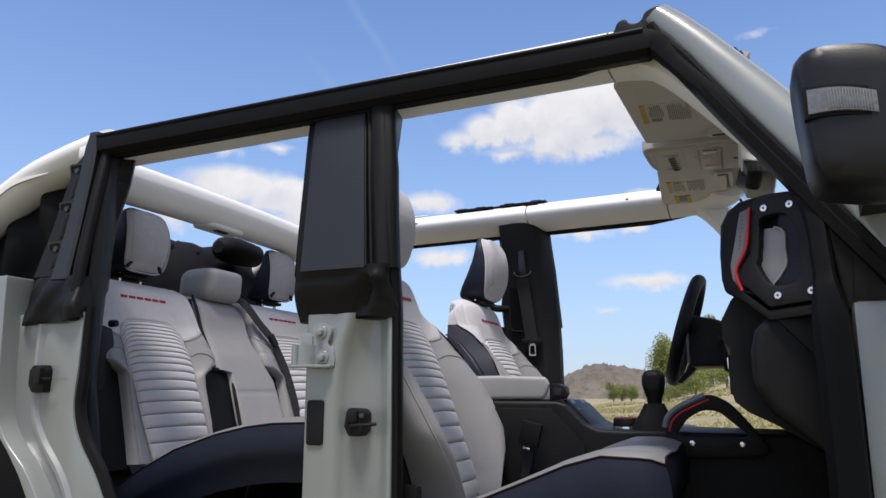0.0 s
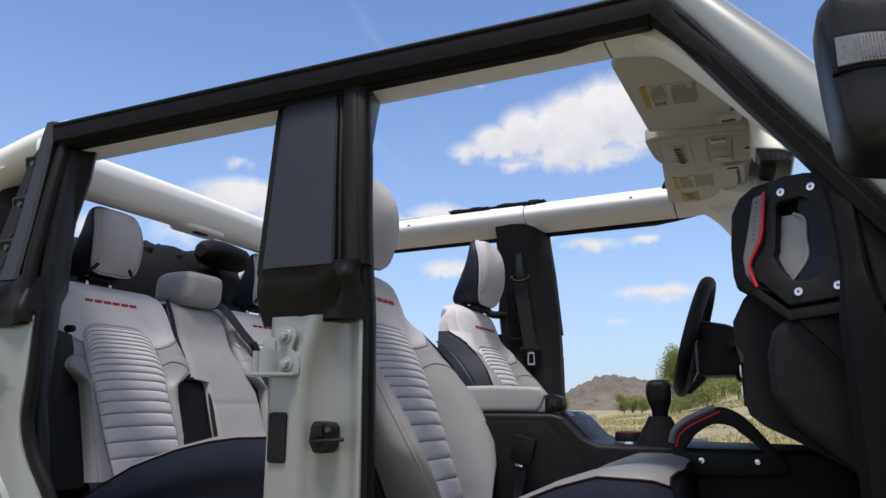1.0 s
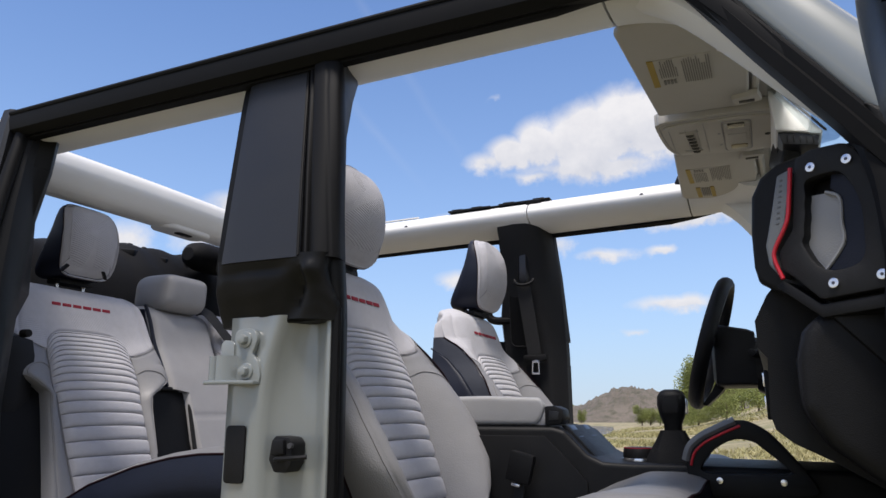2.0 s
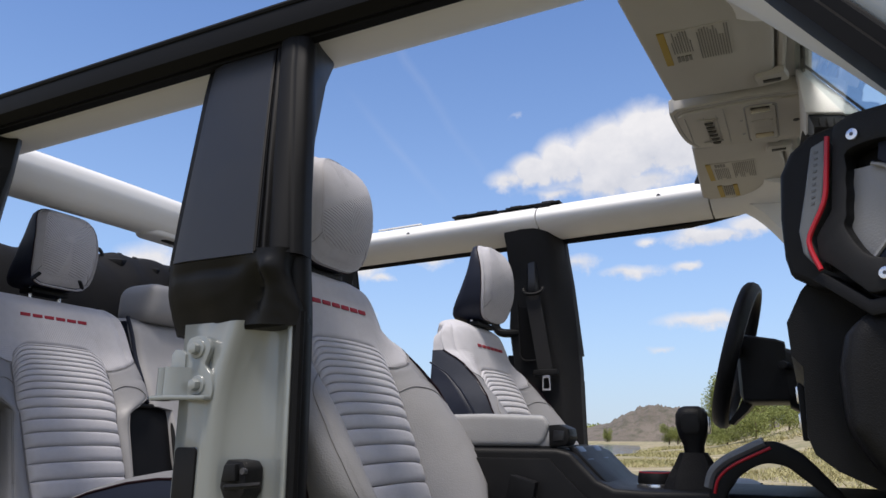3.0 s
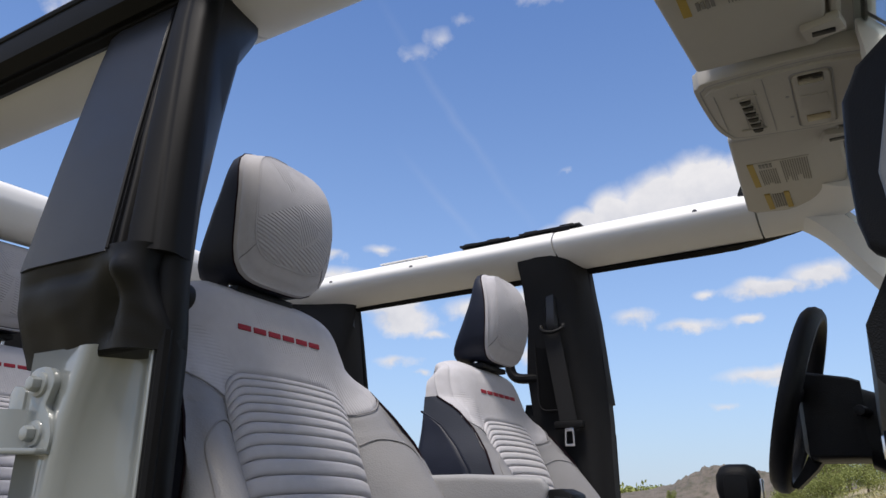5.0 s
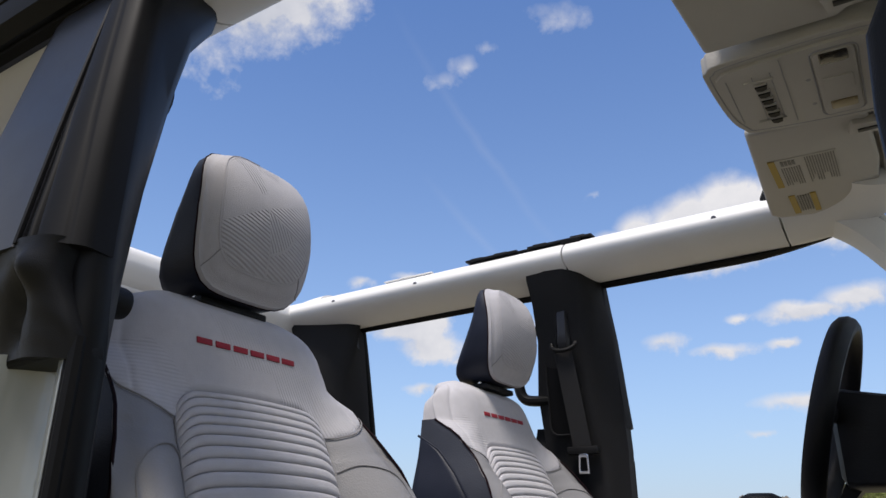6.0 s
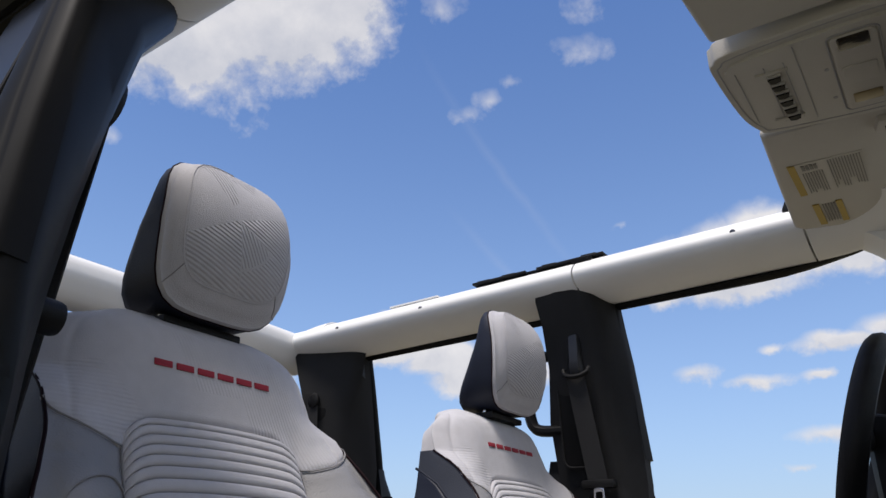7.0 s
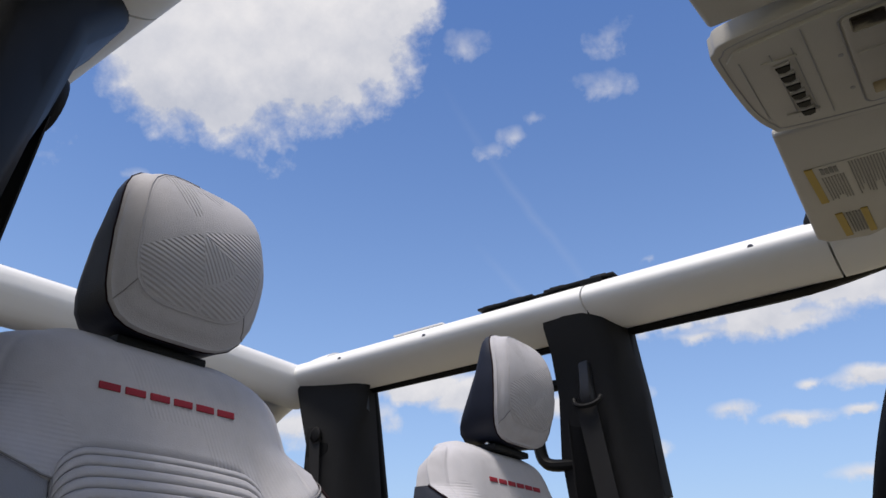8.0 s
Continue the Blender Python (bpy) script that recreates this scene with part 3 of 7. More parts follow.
def roof_side(sy):
    """Side rail of the roof with its seal, the black window frame and the pillars."""
    sec = [(p.x, p.y) for p in curve([(.600, 1.752, 0), (.565, 1.750, 0), (.538, 1.741, 0), (.519, 1.727, 0), (.5095, 1.714, 0), (.5080, 1.703, 0), (.515, 1.690, 0), (.538, 1.677, 0), (.575, 1.667, 0), (.640, 1.662, 0), (.652, 1.69, 0), (.642, 1.722, 0), (.622, 1.743, 0), (.600, 1.752, 0)], 39)[:-1]]
    for name, x0, x1 in (("rear_roof_rail", -.955 if sy > 0 else -.80, .028), ("front_roof_rail", .032, .508)):
        rings = []
        for x in np.linspace(x0, x1, 14):
            rings.append([Vector((x, sy * a, z + .022 * x)) for a, z in sec])
        rail = part(name, loft(rings), WHITE, car, "smooth off-white padded roof rail")
    # front end of the rail, curving into the header
    rings = []
    for i in range(15):
        f = i / 14
        ang = f * math.pi / 2
        rr = .13
        cx, cy = .512, .52 - rr
        ring = []
        for a, z in sec:
            rad = rr + (a - .52) * (1 - .25 * f)
            ring.append(Vector((cx + rad * math.sin(ang) * 1.0, sy * (cy + rad * math.cos(ang)), z + .011 - .004 * f)))
        rings.append(ring)
    part("header_corner", loft(rings), WHITE, car)
    # black seal on the outer edge, from the rear door to the foot of the windscreen pillar
    path = [(-.700, .668, 1.668), (-.3, .668, 1.676), (.15, .668, 1.684), (.42, .668, 1.688), (.54, .668, 1.691), (.580, .668, 1.692), (.597, .669, 1.690), (.608, .671, 1.678), (.624, .674, 1.655), (.66, .683, 1.607), (.725, .697, 1.523), (.795, .712, 1.420), (.818, .722, 1.345), (.823, .733, 1.26), (.825, .742, 1.15), (.826, .750, .80)]
    seal = [(-.020, -.022), (.004, -.025), (.020, -.014), (.024, .008), (.022, .022), (.008, .026), (.004, .018), (-.018, .020)]
    tuck = 1 if sy > 0 else 0  # the far strip lies behind the pillar lining
    pts = curve([(x + .036 * tuck * min(1, max(0, (x - .50) / .08)), sy * y, z + .030 * tuck * min(1, max(0, (x - .50) / .08))) for x, y, z in path], 128)
    slim = lambda f: .62 + .38 * min(1, max(0, (.625 - pts[round(f * 127)].x) / .04, (1.26 - pts[round(f * 127)].z) / .06))
    b = sweep(pts, [(-sy * a, c) for a, c in seal], up=(.3, 0, 1), scale=slim)
    part("door_seal", b, RUBBER, car, "black rubber door seal")
    lip = sweep([p + Vector((0, sy * .021, .021)) for p in pts if p.x < .582], disc(.0055, 8), up=(.3, 0, 1))
    part("seal_lip", lip, RUBBER, car)
    band = []
    for x in np.linspace(-.715, .56, 12):
        band.append([Vector((x, sy * a, min(1.669, z + max(0, x - .47) * .19) + .018 * x)) for a, z in ((.640, 1.658), (.652, 1.650), (.664, 1.653), (.666, 1.668), (.640, 1.668))])
    part("window_channel", loft(band), RUBBER, car)


def pillar_b(sy):
    rows = [(1.715, -.130, .012, .640, .076, .660, .020, .528, -.10), (1.665, -.130, .018, .650, .078, .668, .040, .550, -.10), (1.61, -.128, .026, .662, .082, .676, .053, .588, -.10), (1.52, -.122, .036, .680, .093, .684, .046, .598, -.10), (1.40, -.116, .050, .702, .098, .690, .045, .613, -.095),
            (1.31, -.112, .060, .716, .105, .694, .060, .628, -.09), (1.26, -.106, .066, .690, .108, .692, .064, .632, -.085), (1.245, -.104, .066, .675, .108, .690, .065, .633, -.082), (1.22, -.100, .072, .660, .108, .688, .067, .634, -.08), (1.03, -.09, .085, .655, .110, .688, .076, .634, -.075), (.62, -.09, .09, .655, .112, .688, .080, .634, -.075)]
    rings = []
    for z, x0, x1, yo, xs, ys, xi, yi, xr in rows:
        lean = lerp([(1.40, 0), (1.52, .012), (1.61, .026), (1.665, .018), (1.715, 0)], z)
        if sy > 0 and z > 1.5:
            x0, xr = x0 + .022, xr + .022
        if sy < 0 and z < 1.5:
            lean -= .014 * min(1, (1.5 - z) / .1)
        rings.append([Vector((x, sy * y, z)) for x, y in ((x0, yo - .006), (x1, min(yo, ys) - .006), (xs - .012, ys + .002), (xs, ys - .008), (xs - .004, ys - .03), (xi + .012, yi + .012), (xi, yi), (xi - .02, yi - .006 - (.3 if lean > 0 else .8) * lean), (xr + .04, yi + .002 - lean), (xr, yi + .004 - lean), (xr - .012, yi + .03))])
    part("middle_pillar", loft(rings), INNER if sy > 0 else SMOOTH, car, "black plastic pillar casing", angle=38 if sy > 0 else 62)
    # proud outer panel
    b = bmesh.new()
    rr = []
    for z, x0, x1, yo in ((1.702, -.116, .008, .643), (1.60, -.110, .022, .666), (1.45, -.100, .041, .697), (1.314, -.093, .058, .722)):
        rr.append([Vector((x, sy * y, z)) for x, y in ((x0, yo - .008), (x0 + .004, yo + .003), (x0 + .026, yo + .007), (x1 - .004, yo + .007), (x1, yo + .003), (x1, yo - .008))])
    part("pillar_panel", bevelled(loft(rr), .0015), TRIM, car, "smooth dark grey pillar panel")
    lip = [Vector((x1 - .001, sy * (yo + .0062), z)) for z, x1, yo in ((1.700, .008, .643), (1.60, .022, .666), (1.45, .041, .697), (1.316, .058, .722))]
    part("panel_lip", tube(curve(lip, 16), .0022, 6, up=(1, 0, 0)), STRIP, car)
    # broad soft weatherstrip from the panel's edge to the casing, with a groove and a fine line
    rr = []
    for z, xa, ya, xb, yb in ((1.702, .010, .645, .079, .652), (1.665, .014, .654, .080, .660), (1.60, .024, .668, .085, .670), (1.52, .034, .684, .094, .678), (1.45, .043, .698, .099, .683), (1.40, .049, .706, .102, .685), (1.34, .057, .718, .106, .688), (1.314, .060, .722, .108, .689)):
        across = Vector((xb - xa, yb - ya, 0))
        out = Vector((across.y * -1, across.x, 0)).normalized()
        ring = []
        for k in range(25):
            f = k / 24
            bulge = .0150 * math.sin(math.pi * f) ** .55 - .0075 * math.exp(-((f - .17) / .055) ** 2) - .0016 * math.exp(-((f - .70) / .025) ** 2)
            q = Vector((xa, ya, 0)) + across * f + out * bulge
            ring.append(Vector((q.x, sy * q.y, z)))
        ring += [Vector((xb - .006, sy * (yb - .022), z)), Vector((xa + .004, sy * (ya - .022), z))]
        rr.append(ring)
    part("weatherstrip", loft(rr), STRIP, car, "broad soft dark weatherstrip", angle=70)
    # rubber boot at the belt line, with soft folds
    rim = curve([(-.116, .640, 0), (-.114, .676, 0), (-.098, .692, 0), (-.04, .696, 0), (.02, .694, 0), (.066, .698, 0), (.090, .694, 0), (.101, .684, 0), (.099, .662, 0)], 40)
    rings = []
    for k in range(19):
        f = k / 18
        z = 1.222 + .098 * f
        ring = []
        for p in rim:
            out = .030 * f ** 1.5 + .007 * math.sin(math.pi * f)
            out += .013 * math.exp(-((p.x - .078) / .022) ** 2 - ((f - .74) / .15) ** 2) + .0035 * noise.noise((p.x * 20 + 3, z * 24, 2)) + .0012 * noise.noise((p.x * 60, z * 70, 5))
            out -= .014 * math.exp(-((p.x - .030 - .045 * f) / .012) ** 2) * math.sin(math.pi * min(1, f * 1.1))
            out -= .004 * math.exp(-((f - .80) / .06) ** 2) * math.exp(-((p.x + .03) / .06) ** 4)
            out += .005 * math.sin(p.x * 30 + f * 2.5) * (1 - f)
            x = p.x + (.006 * math.sin(f * 5 + 1) if p.x > .06 else -.006 * math.sin(f * 4) if p.x < -.09 else 0)
            ring.append(Vector((x, sy * (p.y + (out if p.y > .66 else 0)), z + .004 * math.sin(p.x * 26 + 1) * (1 - f))))
        rings.append(ring)
    part("rubber_boot", loft(rings), BOOT, car, "creased black rubber boot on the pillar")
    # painted lower pillar: flat outer face, rolled ridge, slanted inner face
    rings = []
    ridge = [(.5, -.016), (1.0, -.016), (1.07, -.0155), (1.12, -.012), (1.163, -.004), (1.193, .005), (1.232, .018)]
    for z in (1.232, 1.215, 1.20, 1.18, 1.16, 1.14, 1.12, 1.09, 1.06, 1.0, .8, .5):
        r = lerp(ridge, z)
        rings.append([Vector((x, sy * y, z)) for x, y in ((-.089, .63), (-.089, .690), (-.083, .697), (r - .026, .698), (r - .018, .7015), (r - .006, .7025), (r + .002, .699), (r + .008, .690), (r + .018, .676), (.040 + .1 * r, .667), (.056, .665), (.074, .674), (.088, .689), (.095, .690), (.099, .684), (.100, .66))])
    lower = part("lower_pillar", loft(rings), PAINT, car, "pale green-grey painted door pillar", angle=62)
    part("pillar_seal", tube(curve([(.102, sy * .684, 1.24), (.103, sy * .684, 1.1), (.104, sy * .684, 1.0), (.105, sy * .684, .6)], 16), .007, 8, up=(1, 0, 0)), RUBBER, car)
    # hinge for the rear door
    flat = lambda a, b_, h: Vector((a, sy * h, b_))
    plate = [(p.x, p.y) for p in curve([(-.070, 1.129, 0), (-.068, 1.17, 0), (-.068, 1.206, 0), (-.052, 1.214, 0), (-.034, 1.211, 0), (-.026, 1.198, 0), (-.030, 1.184, 0), (-.033, 1.174, 0), (-.024, 1.163, 0), (-.018, 1.148, 0), (-.018, 1.134, 0), (-.024, 1.128, 0), (-.048, 1.128, 0), (-.070, 1.129, 0)], 52)[:-1]]
    b = prism(plate, flat, .697, .706, .002)
    prism([(-.108, .700), (-.111, .722), (-.098, .736), (-.06, .736), (-.022, .716), (-.018, .700)], lambda a, b_, h: Vector((a, sy * b_, h)), 1.128, 1.134, .002, bm=b)
    wall = curve([(-.062, sy * .704, 1.152), (-.074, sy * .722, 1.152), (-.086, sy * .722, 1.152), (-.093, sy * .713, 1.152), (-.100, sy * .718, 1.152), (-.107, sy * .712, 1.152), (-.108, sy * .700, 1.152)], 24)
    sweep(wall, [(-.0022, -.020), (.0022, -.020), (.0022, .020), (-.0022, .020)], bm=b)
    prism([(-.090, 1.150), (-.092, 1.190), (-.086, 1.197), (-.074, 1.196), (-.066, 1.190), (-.066, 1.150)], flat, .702, .709, .002, bm=b)
    hinge = part("door_hinge", b, PAINT, car, "painted steel door hinge with two bolts")
    for x, z in ((-.048, 1.196), (-.043, 1.148)):
        b = rod((x, sy * .704, z), (x, sy * .709, z), .0135, .0125, 20, r=.0015)
        rod((x, sy * .709, z), (x, sy * .718, z), .0085, .0075, 6, bm=b, r=.0012)
        part("hinge_bolt", b, PAINT, hinge)
    part("rubber_pad", prism([(x - .0595, z + 1.026) for x, z in rounded(.036, .084, .007)], flat, .695, .702, .001), BLACK, car)
    b = prism([(.004, 1.020), (.008, 1.046), (.014, 1.054), (.038, 1.052), (.046, 1.044), (.044, 1.014), (.036, 1.002), (.014, 1.002)], flat, .668, .703, .004)
    prism([(.012, 1.026), (.016, 1.048), (.034, 1.049), (.036, 1.028)], flat, .700, .711, .003, bm=b)
    tube(curve([(.020, sy * .704, 1.020), (.032, sy * .722, 1.022), (.060, sy * .724, 1.024), (.080, sy * .716, 1.026)], 14), .0032, 8, bm=b)
    part("door_striker", b, BLACK, car, "black door striker on the pillar")
    part("striker_pin", rod((.042, sy * .700, 1.040), (.042, sy * .706, 1.040), .0045, .004, 10), DIAL, car)


def pillar_c(sy):
    rows = [(1.702, -.77, -.70, .645, -.672, .655, -.69, .640, -.76), (1.664, -.772, -.701, .656, -.670, .662, -.660, .600, -.86), (1.585, -.775, -.702, .672, -.668, .675, -.672, .60, -.835), (1.488, -.783, -.704, .692, -.664, .688, -.705, .60, -.80),
            (1.34, -.795, -.705, .718, -.655, .702, -.722, .60, -.785), (1.1, -.80, -.70, .715, -.652, .696, -.72, .61, -.92), (.95, -.79, -.66, .715, -.62, .696, -.69, .62, -.92), (.62, -.75, -.56, .715, -.52, .696, -.60, .63, -.9)]
    rings = []
    for z, x0, x1, yo, xs, ys, xi, yi, xr in rows:
        xs -= .009 if sy > 0 else 0
        rings.append([Vector((x, sy * y, z)) for x, y in ((x0, yo - .008), (x1, yo - .008), (xs - .012, ys + .004), (xs, ys - .010), (xs - .004, ys - .03 if z < 1.7 else ys - .012), (xi + .008, yi + .012), (xi, yi), (xi - .02, yi - .014 if z < 1.7 else yi), (xr, yi - .065 if z < 1.7 else yi), (xr - .012, yi - .03 if z < 1.7 else yi + .004))])
    part("rear_pillar", loft(rings), INNER if sy > 0 else SMOOTH, car, "black plastic pillar casing behind the rear seat")
    # outer trim with three screw pockets
    rr = []
    for z, xl, xr_, yo in ((1.680, -.735, -.728, .664), (1.668, -.748, -.728, .667), (1.64, -.770, -.729, .671), (1.60, -.788, -.731, .676), (1.45, -.804, -.737, .703), (1.345, -.820, -.742, .722)):
        rr.append([Vector((x, sy * y, z)) for x, y in ((xl, yo - .02), (xl, yo), (xl + .006, yo + .006), (xr_ - .004, yo + .006), (xr_, yo - .004))])
    trim = part("pillar_trim", loft(rr), BLACK, car, "dark grey ribbed trim with recessed screws")
    screws = (1.612, 1.512, 1.411)
    for z in screws:
        yo = .722 - (z - 1.345) * .185 + .006
        m = Matrix.Translation((-.767, sy * yo, z)) @ pose(0, 0, 0, sy * -10.5, 0, 0)
        b = ring_plate(rounded(.044, .036, .004), rounded(.034, .026, .003), (0, 0), lambda a, b_, h: Vector((a, sy * h, b_)), -.002, .0022, .0008, 32)
        b.transform(m)
        part("screw_pocket", b, TRIM, trim)
        b = box((0, sy * -.0005, 0), (.036, .003, .028), .0005)
        b.transform(m)
        part("pocket_floor", b, RUBBER, trim)
        b = rod((.003, sy * .001, 0), (.003, sy * .006, 0), .0075, .006, 8)
        b.transform(m)
        part("screw", b, DIAL, trim)
    for k in range(48):
        z = 1.366 + .0058 * k
        if any(abs(z - s) < .024 for s in screws) or z > 1.645:
            continue
        yo = .722 - (z - 1.345) * .185 + .0062
        b = box((0, 0, 0), (.040, .0026, .0024), .0006)
        b.transform(Matrix.Translation((-.767, sy * yo, z)) @ pose(0, 0, 0, sy * -10.5, 0, 0) @ pose(0, 0, 0, 0, sy * 30, 0))
        part("rib", b, TRIM, trim)
    # raised flange and round seal
    rr = []
    for z, x0, x1, yo in ((1.703, -.733, -.702, .676), (1.66, -.737, -.700, .683), (1.60, -.738, -.700, .689), (1.45, -.745, -.700, .709), (1.335, -.752, -.700, .728)):
        rr.append([Vector((x, sy * y, z)) for x, y in ((x0, yo - .02), (x0, yo + .004), (x0 + .005, yo + .010), (x1 - .006, yo + .010), (x1, yo + .004), (x1, yo - .02))])
    part("pillar_flange", bevelled(loft(rr), .0015), TRIM, car, "smooth navy-grey pillar edge")
    strip = curve([(-.688, sy * .656, 1.70), (-.684, sy * .682, 1.58), (-.680, sy * .706, 1.45), (-.676, sy * .724, 1.34), (-.670, sy * .728, 1.24)], 24)
    strip = [p + Vector((-.009 if sy > 0 else 0, 0, 0)) for p in strip]
    part("weatherstrip", tube(strip, .014, 10, up=(1, 0, 0)), STRIP, car)
    # rubber flap over the shoulder, with hanging folds
    rim = curve([(-.826, .700, 0), (-.826, .735, 0), (-.812, .744, 0), (-.77, .746, 0), (-.72, .744, 0), (-.672, .746, 0), (-.650, .736, 0), (-.646, .700, 0)], 36)
    rings = []
    for k in range(17):
        f = k / 16
        z = 1.236 + .106 * f
        ring = []
        for p in rim:
            u = (p.x + .826) / .18
            out = -.012 * f + .008 * math.sin(math.pi * f)
            out += .007 * noise.noise((p.x * 28, z * 24, 8)) + .008 * math.sin(9 * u - 4 * f) * (1 - f) ** .7 - .010 * math.exp(-((u - .35 - .35 * f) / .09) ** 2) * math.sin(math.pi * f)
            x = -.826 + (p.x + .826) * (1 - .10 * f) + .030 * f * (1 - u)
            ring.append(Vector((x, sy * (p.y + (out if p.y > .71 else 0)), z + (.012 * u - .004 + .005 * math.sin(7 * u)) * (1 - f))))
        rings.append(ring)
    part("rubber_boot", loft(rings), BOOT, car, "creased black rubber flap at the rear door")
    # painted jamb and quarter panel with the wheel arch
    to3 = lambda a, b_, h: Vector((a, sy * h, b_))
    jamb = curve([(-.646, 1.26, 0), (-.648, 1.14, 0), (-.652, 1.05, 0), (-.628, .98, 0), (-.565, .895, 0), (-.50, .76, 0), (-.47, .50, 0)], 24)
    pts = [(p.x, p.y) for p in jamb] + [(-.60, .50)] + [(-1.25 + .65 * math.cos(a), .52 + .65 * math.sin(a)) for a in np.linspace(0, 1.57, 12)] + [(-1.25, 1.26)]
    part("door_jamb", prism(pts, to3, .694, .728, .006), PAINT, car, "painted door jamb with pressed creases")
    edge = curve([(-.846, 1.346, 0), (-.842, 1.243, 0), (-.828, 1.06, 0), (-.795, .985, 0), (-.71, .905, 0), (-.640, .78, 0), (-.60, .50, 0)], 24)
    pts = [(p.x, p.y) for p in edge] + [(-.606, .50)] + [(-1.25 + .64 * math.cos(a), .52 + .64 * math.sin(a)) for a in np.linspace(0, math.pi, 30)] + [(-1.92, .55), (-2.02, .62), (-2.04, 1.30), (-2.02, 1.346)]
    part("quarter_panel", prism(pts, to3, .70, .772, .014, seg=3), PAINT, car, "pale green-grey rear quarter panel")
    crease = curve([(-.768, sy * .731, 1.24), (-.765, sy * .731, 1.06), (-.735, sy * .731, .985), (-.65, sy * .731, .88), (-.58, sy * .731, .70), (-.56, sy * .731, .52)], 30)
    part("jamb_crease", sweep(crease, [(-.012, -.004), (-.004, .005), (.004, .005), (.012, -.004)], up=(0, sy, 0)), PAINT, car)
    flange = curve([(-.90, sy * .775, 1.30), (-.885, sy * .775, 1.18), (-.875, sy * .775, 1.08), (-.905, sy * .775, 1.055), (-1.0, sy * .775, 1.05)], 24)
    part("panel_flange", sweep(flange, [(-.014, -.003), (-.011, .004), (.011, .004), (.014, -.003)], up=(0, sy, 0)), PAINT, car)
    b = rod((-.895, sy * .774, 1.068), (-.895, sy * .781, 1.068), .007, .005, 8)
    part("rivet", b, STEEL, car)
    seal = curve([(-.640, sy * .715, 1.27), (-.640, sy * .715, 1.12), (-.643, sy * .715, 1.05), (-.618, sy * .715, .985), (-.555, sy * .715, .90), (-.49, sy * .715, .76), (-.46, sy * .715, .5)], 36)
    part("jamb_seal", tube(seal, .012, 8, up=(0, 1, 0)), RUBBER, car)
    b = prism([(x - .742, z + 1.112) for x, z in ((-.030, .018), (-.020, .030), (.014, .030), (.020, .018), (.018, -.030), (-.018, -.030), (-.030, -.012))], to3, .726, .748, .004)
    box((-.733, sy * .752, 1.118), (.016, .014, .036), .003, bm=b)
    box((-.716, sy * .752, 1.112), (.040, .006, .006), .002, bm=b)
    part("door_striker", b, BLACK, car, "black door striker on the jamb")
    # arch liner
    rings = []
    for a in np.linspace(0, math.pi, 20):
        c, s_ = math.cos(a), math.sin(a)
        rings.append([Vector((-1.25 + r * c, sy * y, .52 + r * s_)) for r, y in ((.635, .765), (.65, .77), (.625, .45), (.615, .45))])
    part("arch_liner", loft(rings), BLACK, car)


for side in (-1, 1):
    roof_side(side), pillar_b(side), pillar_c(side)


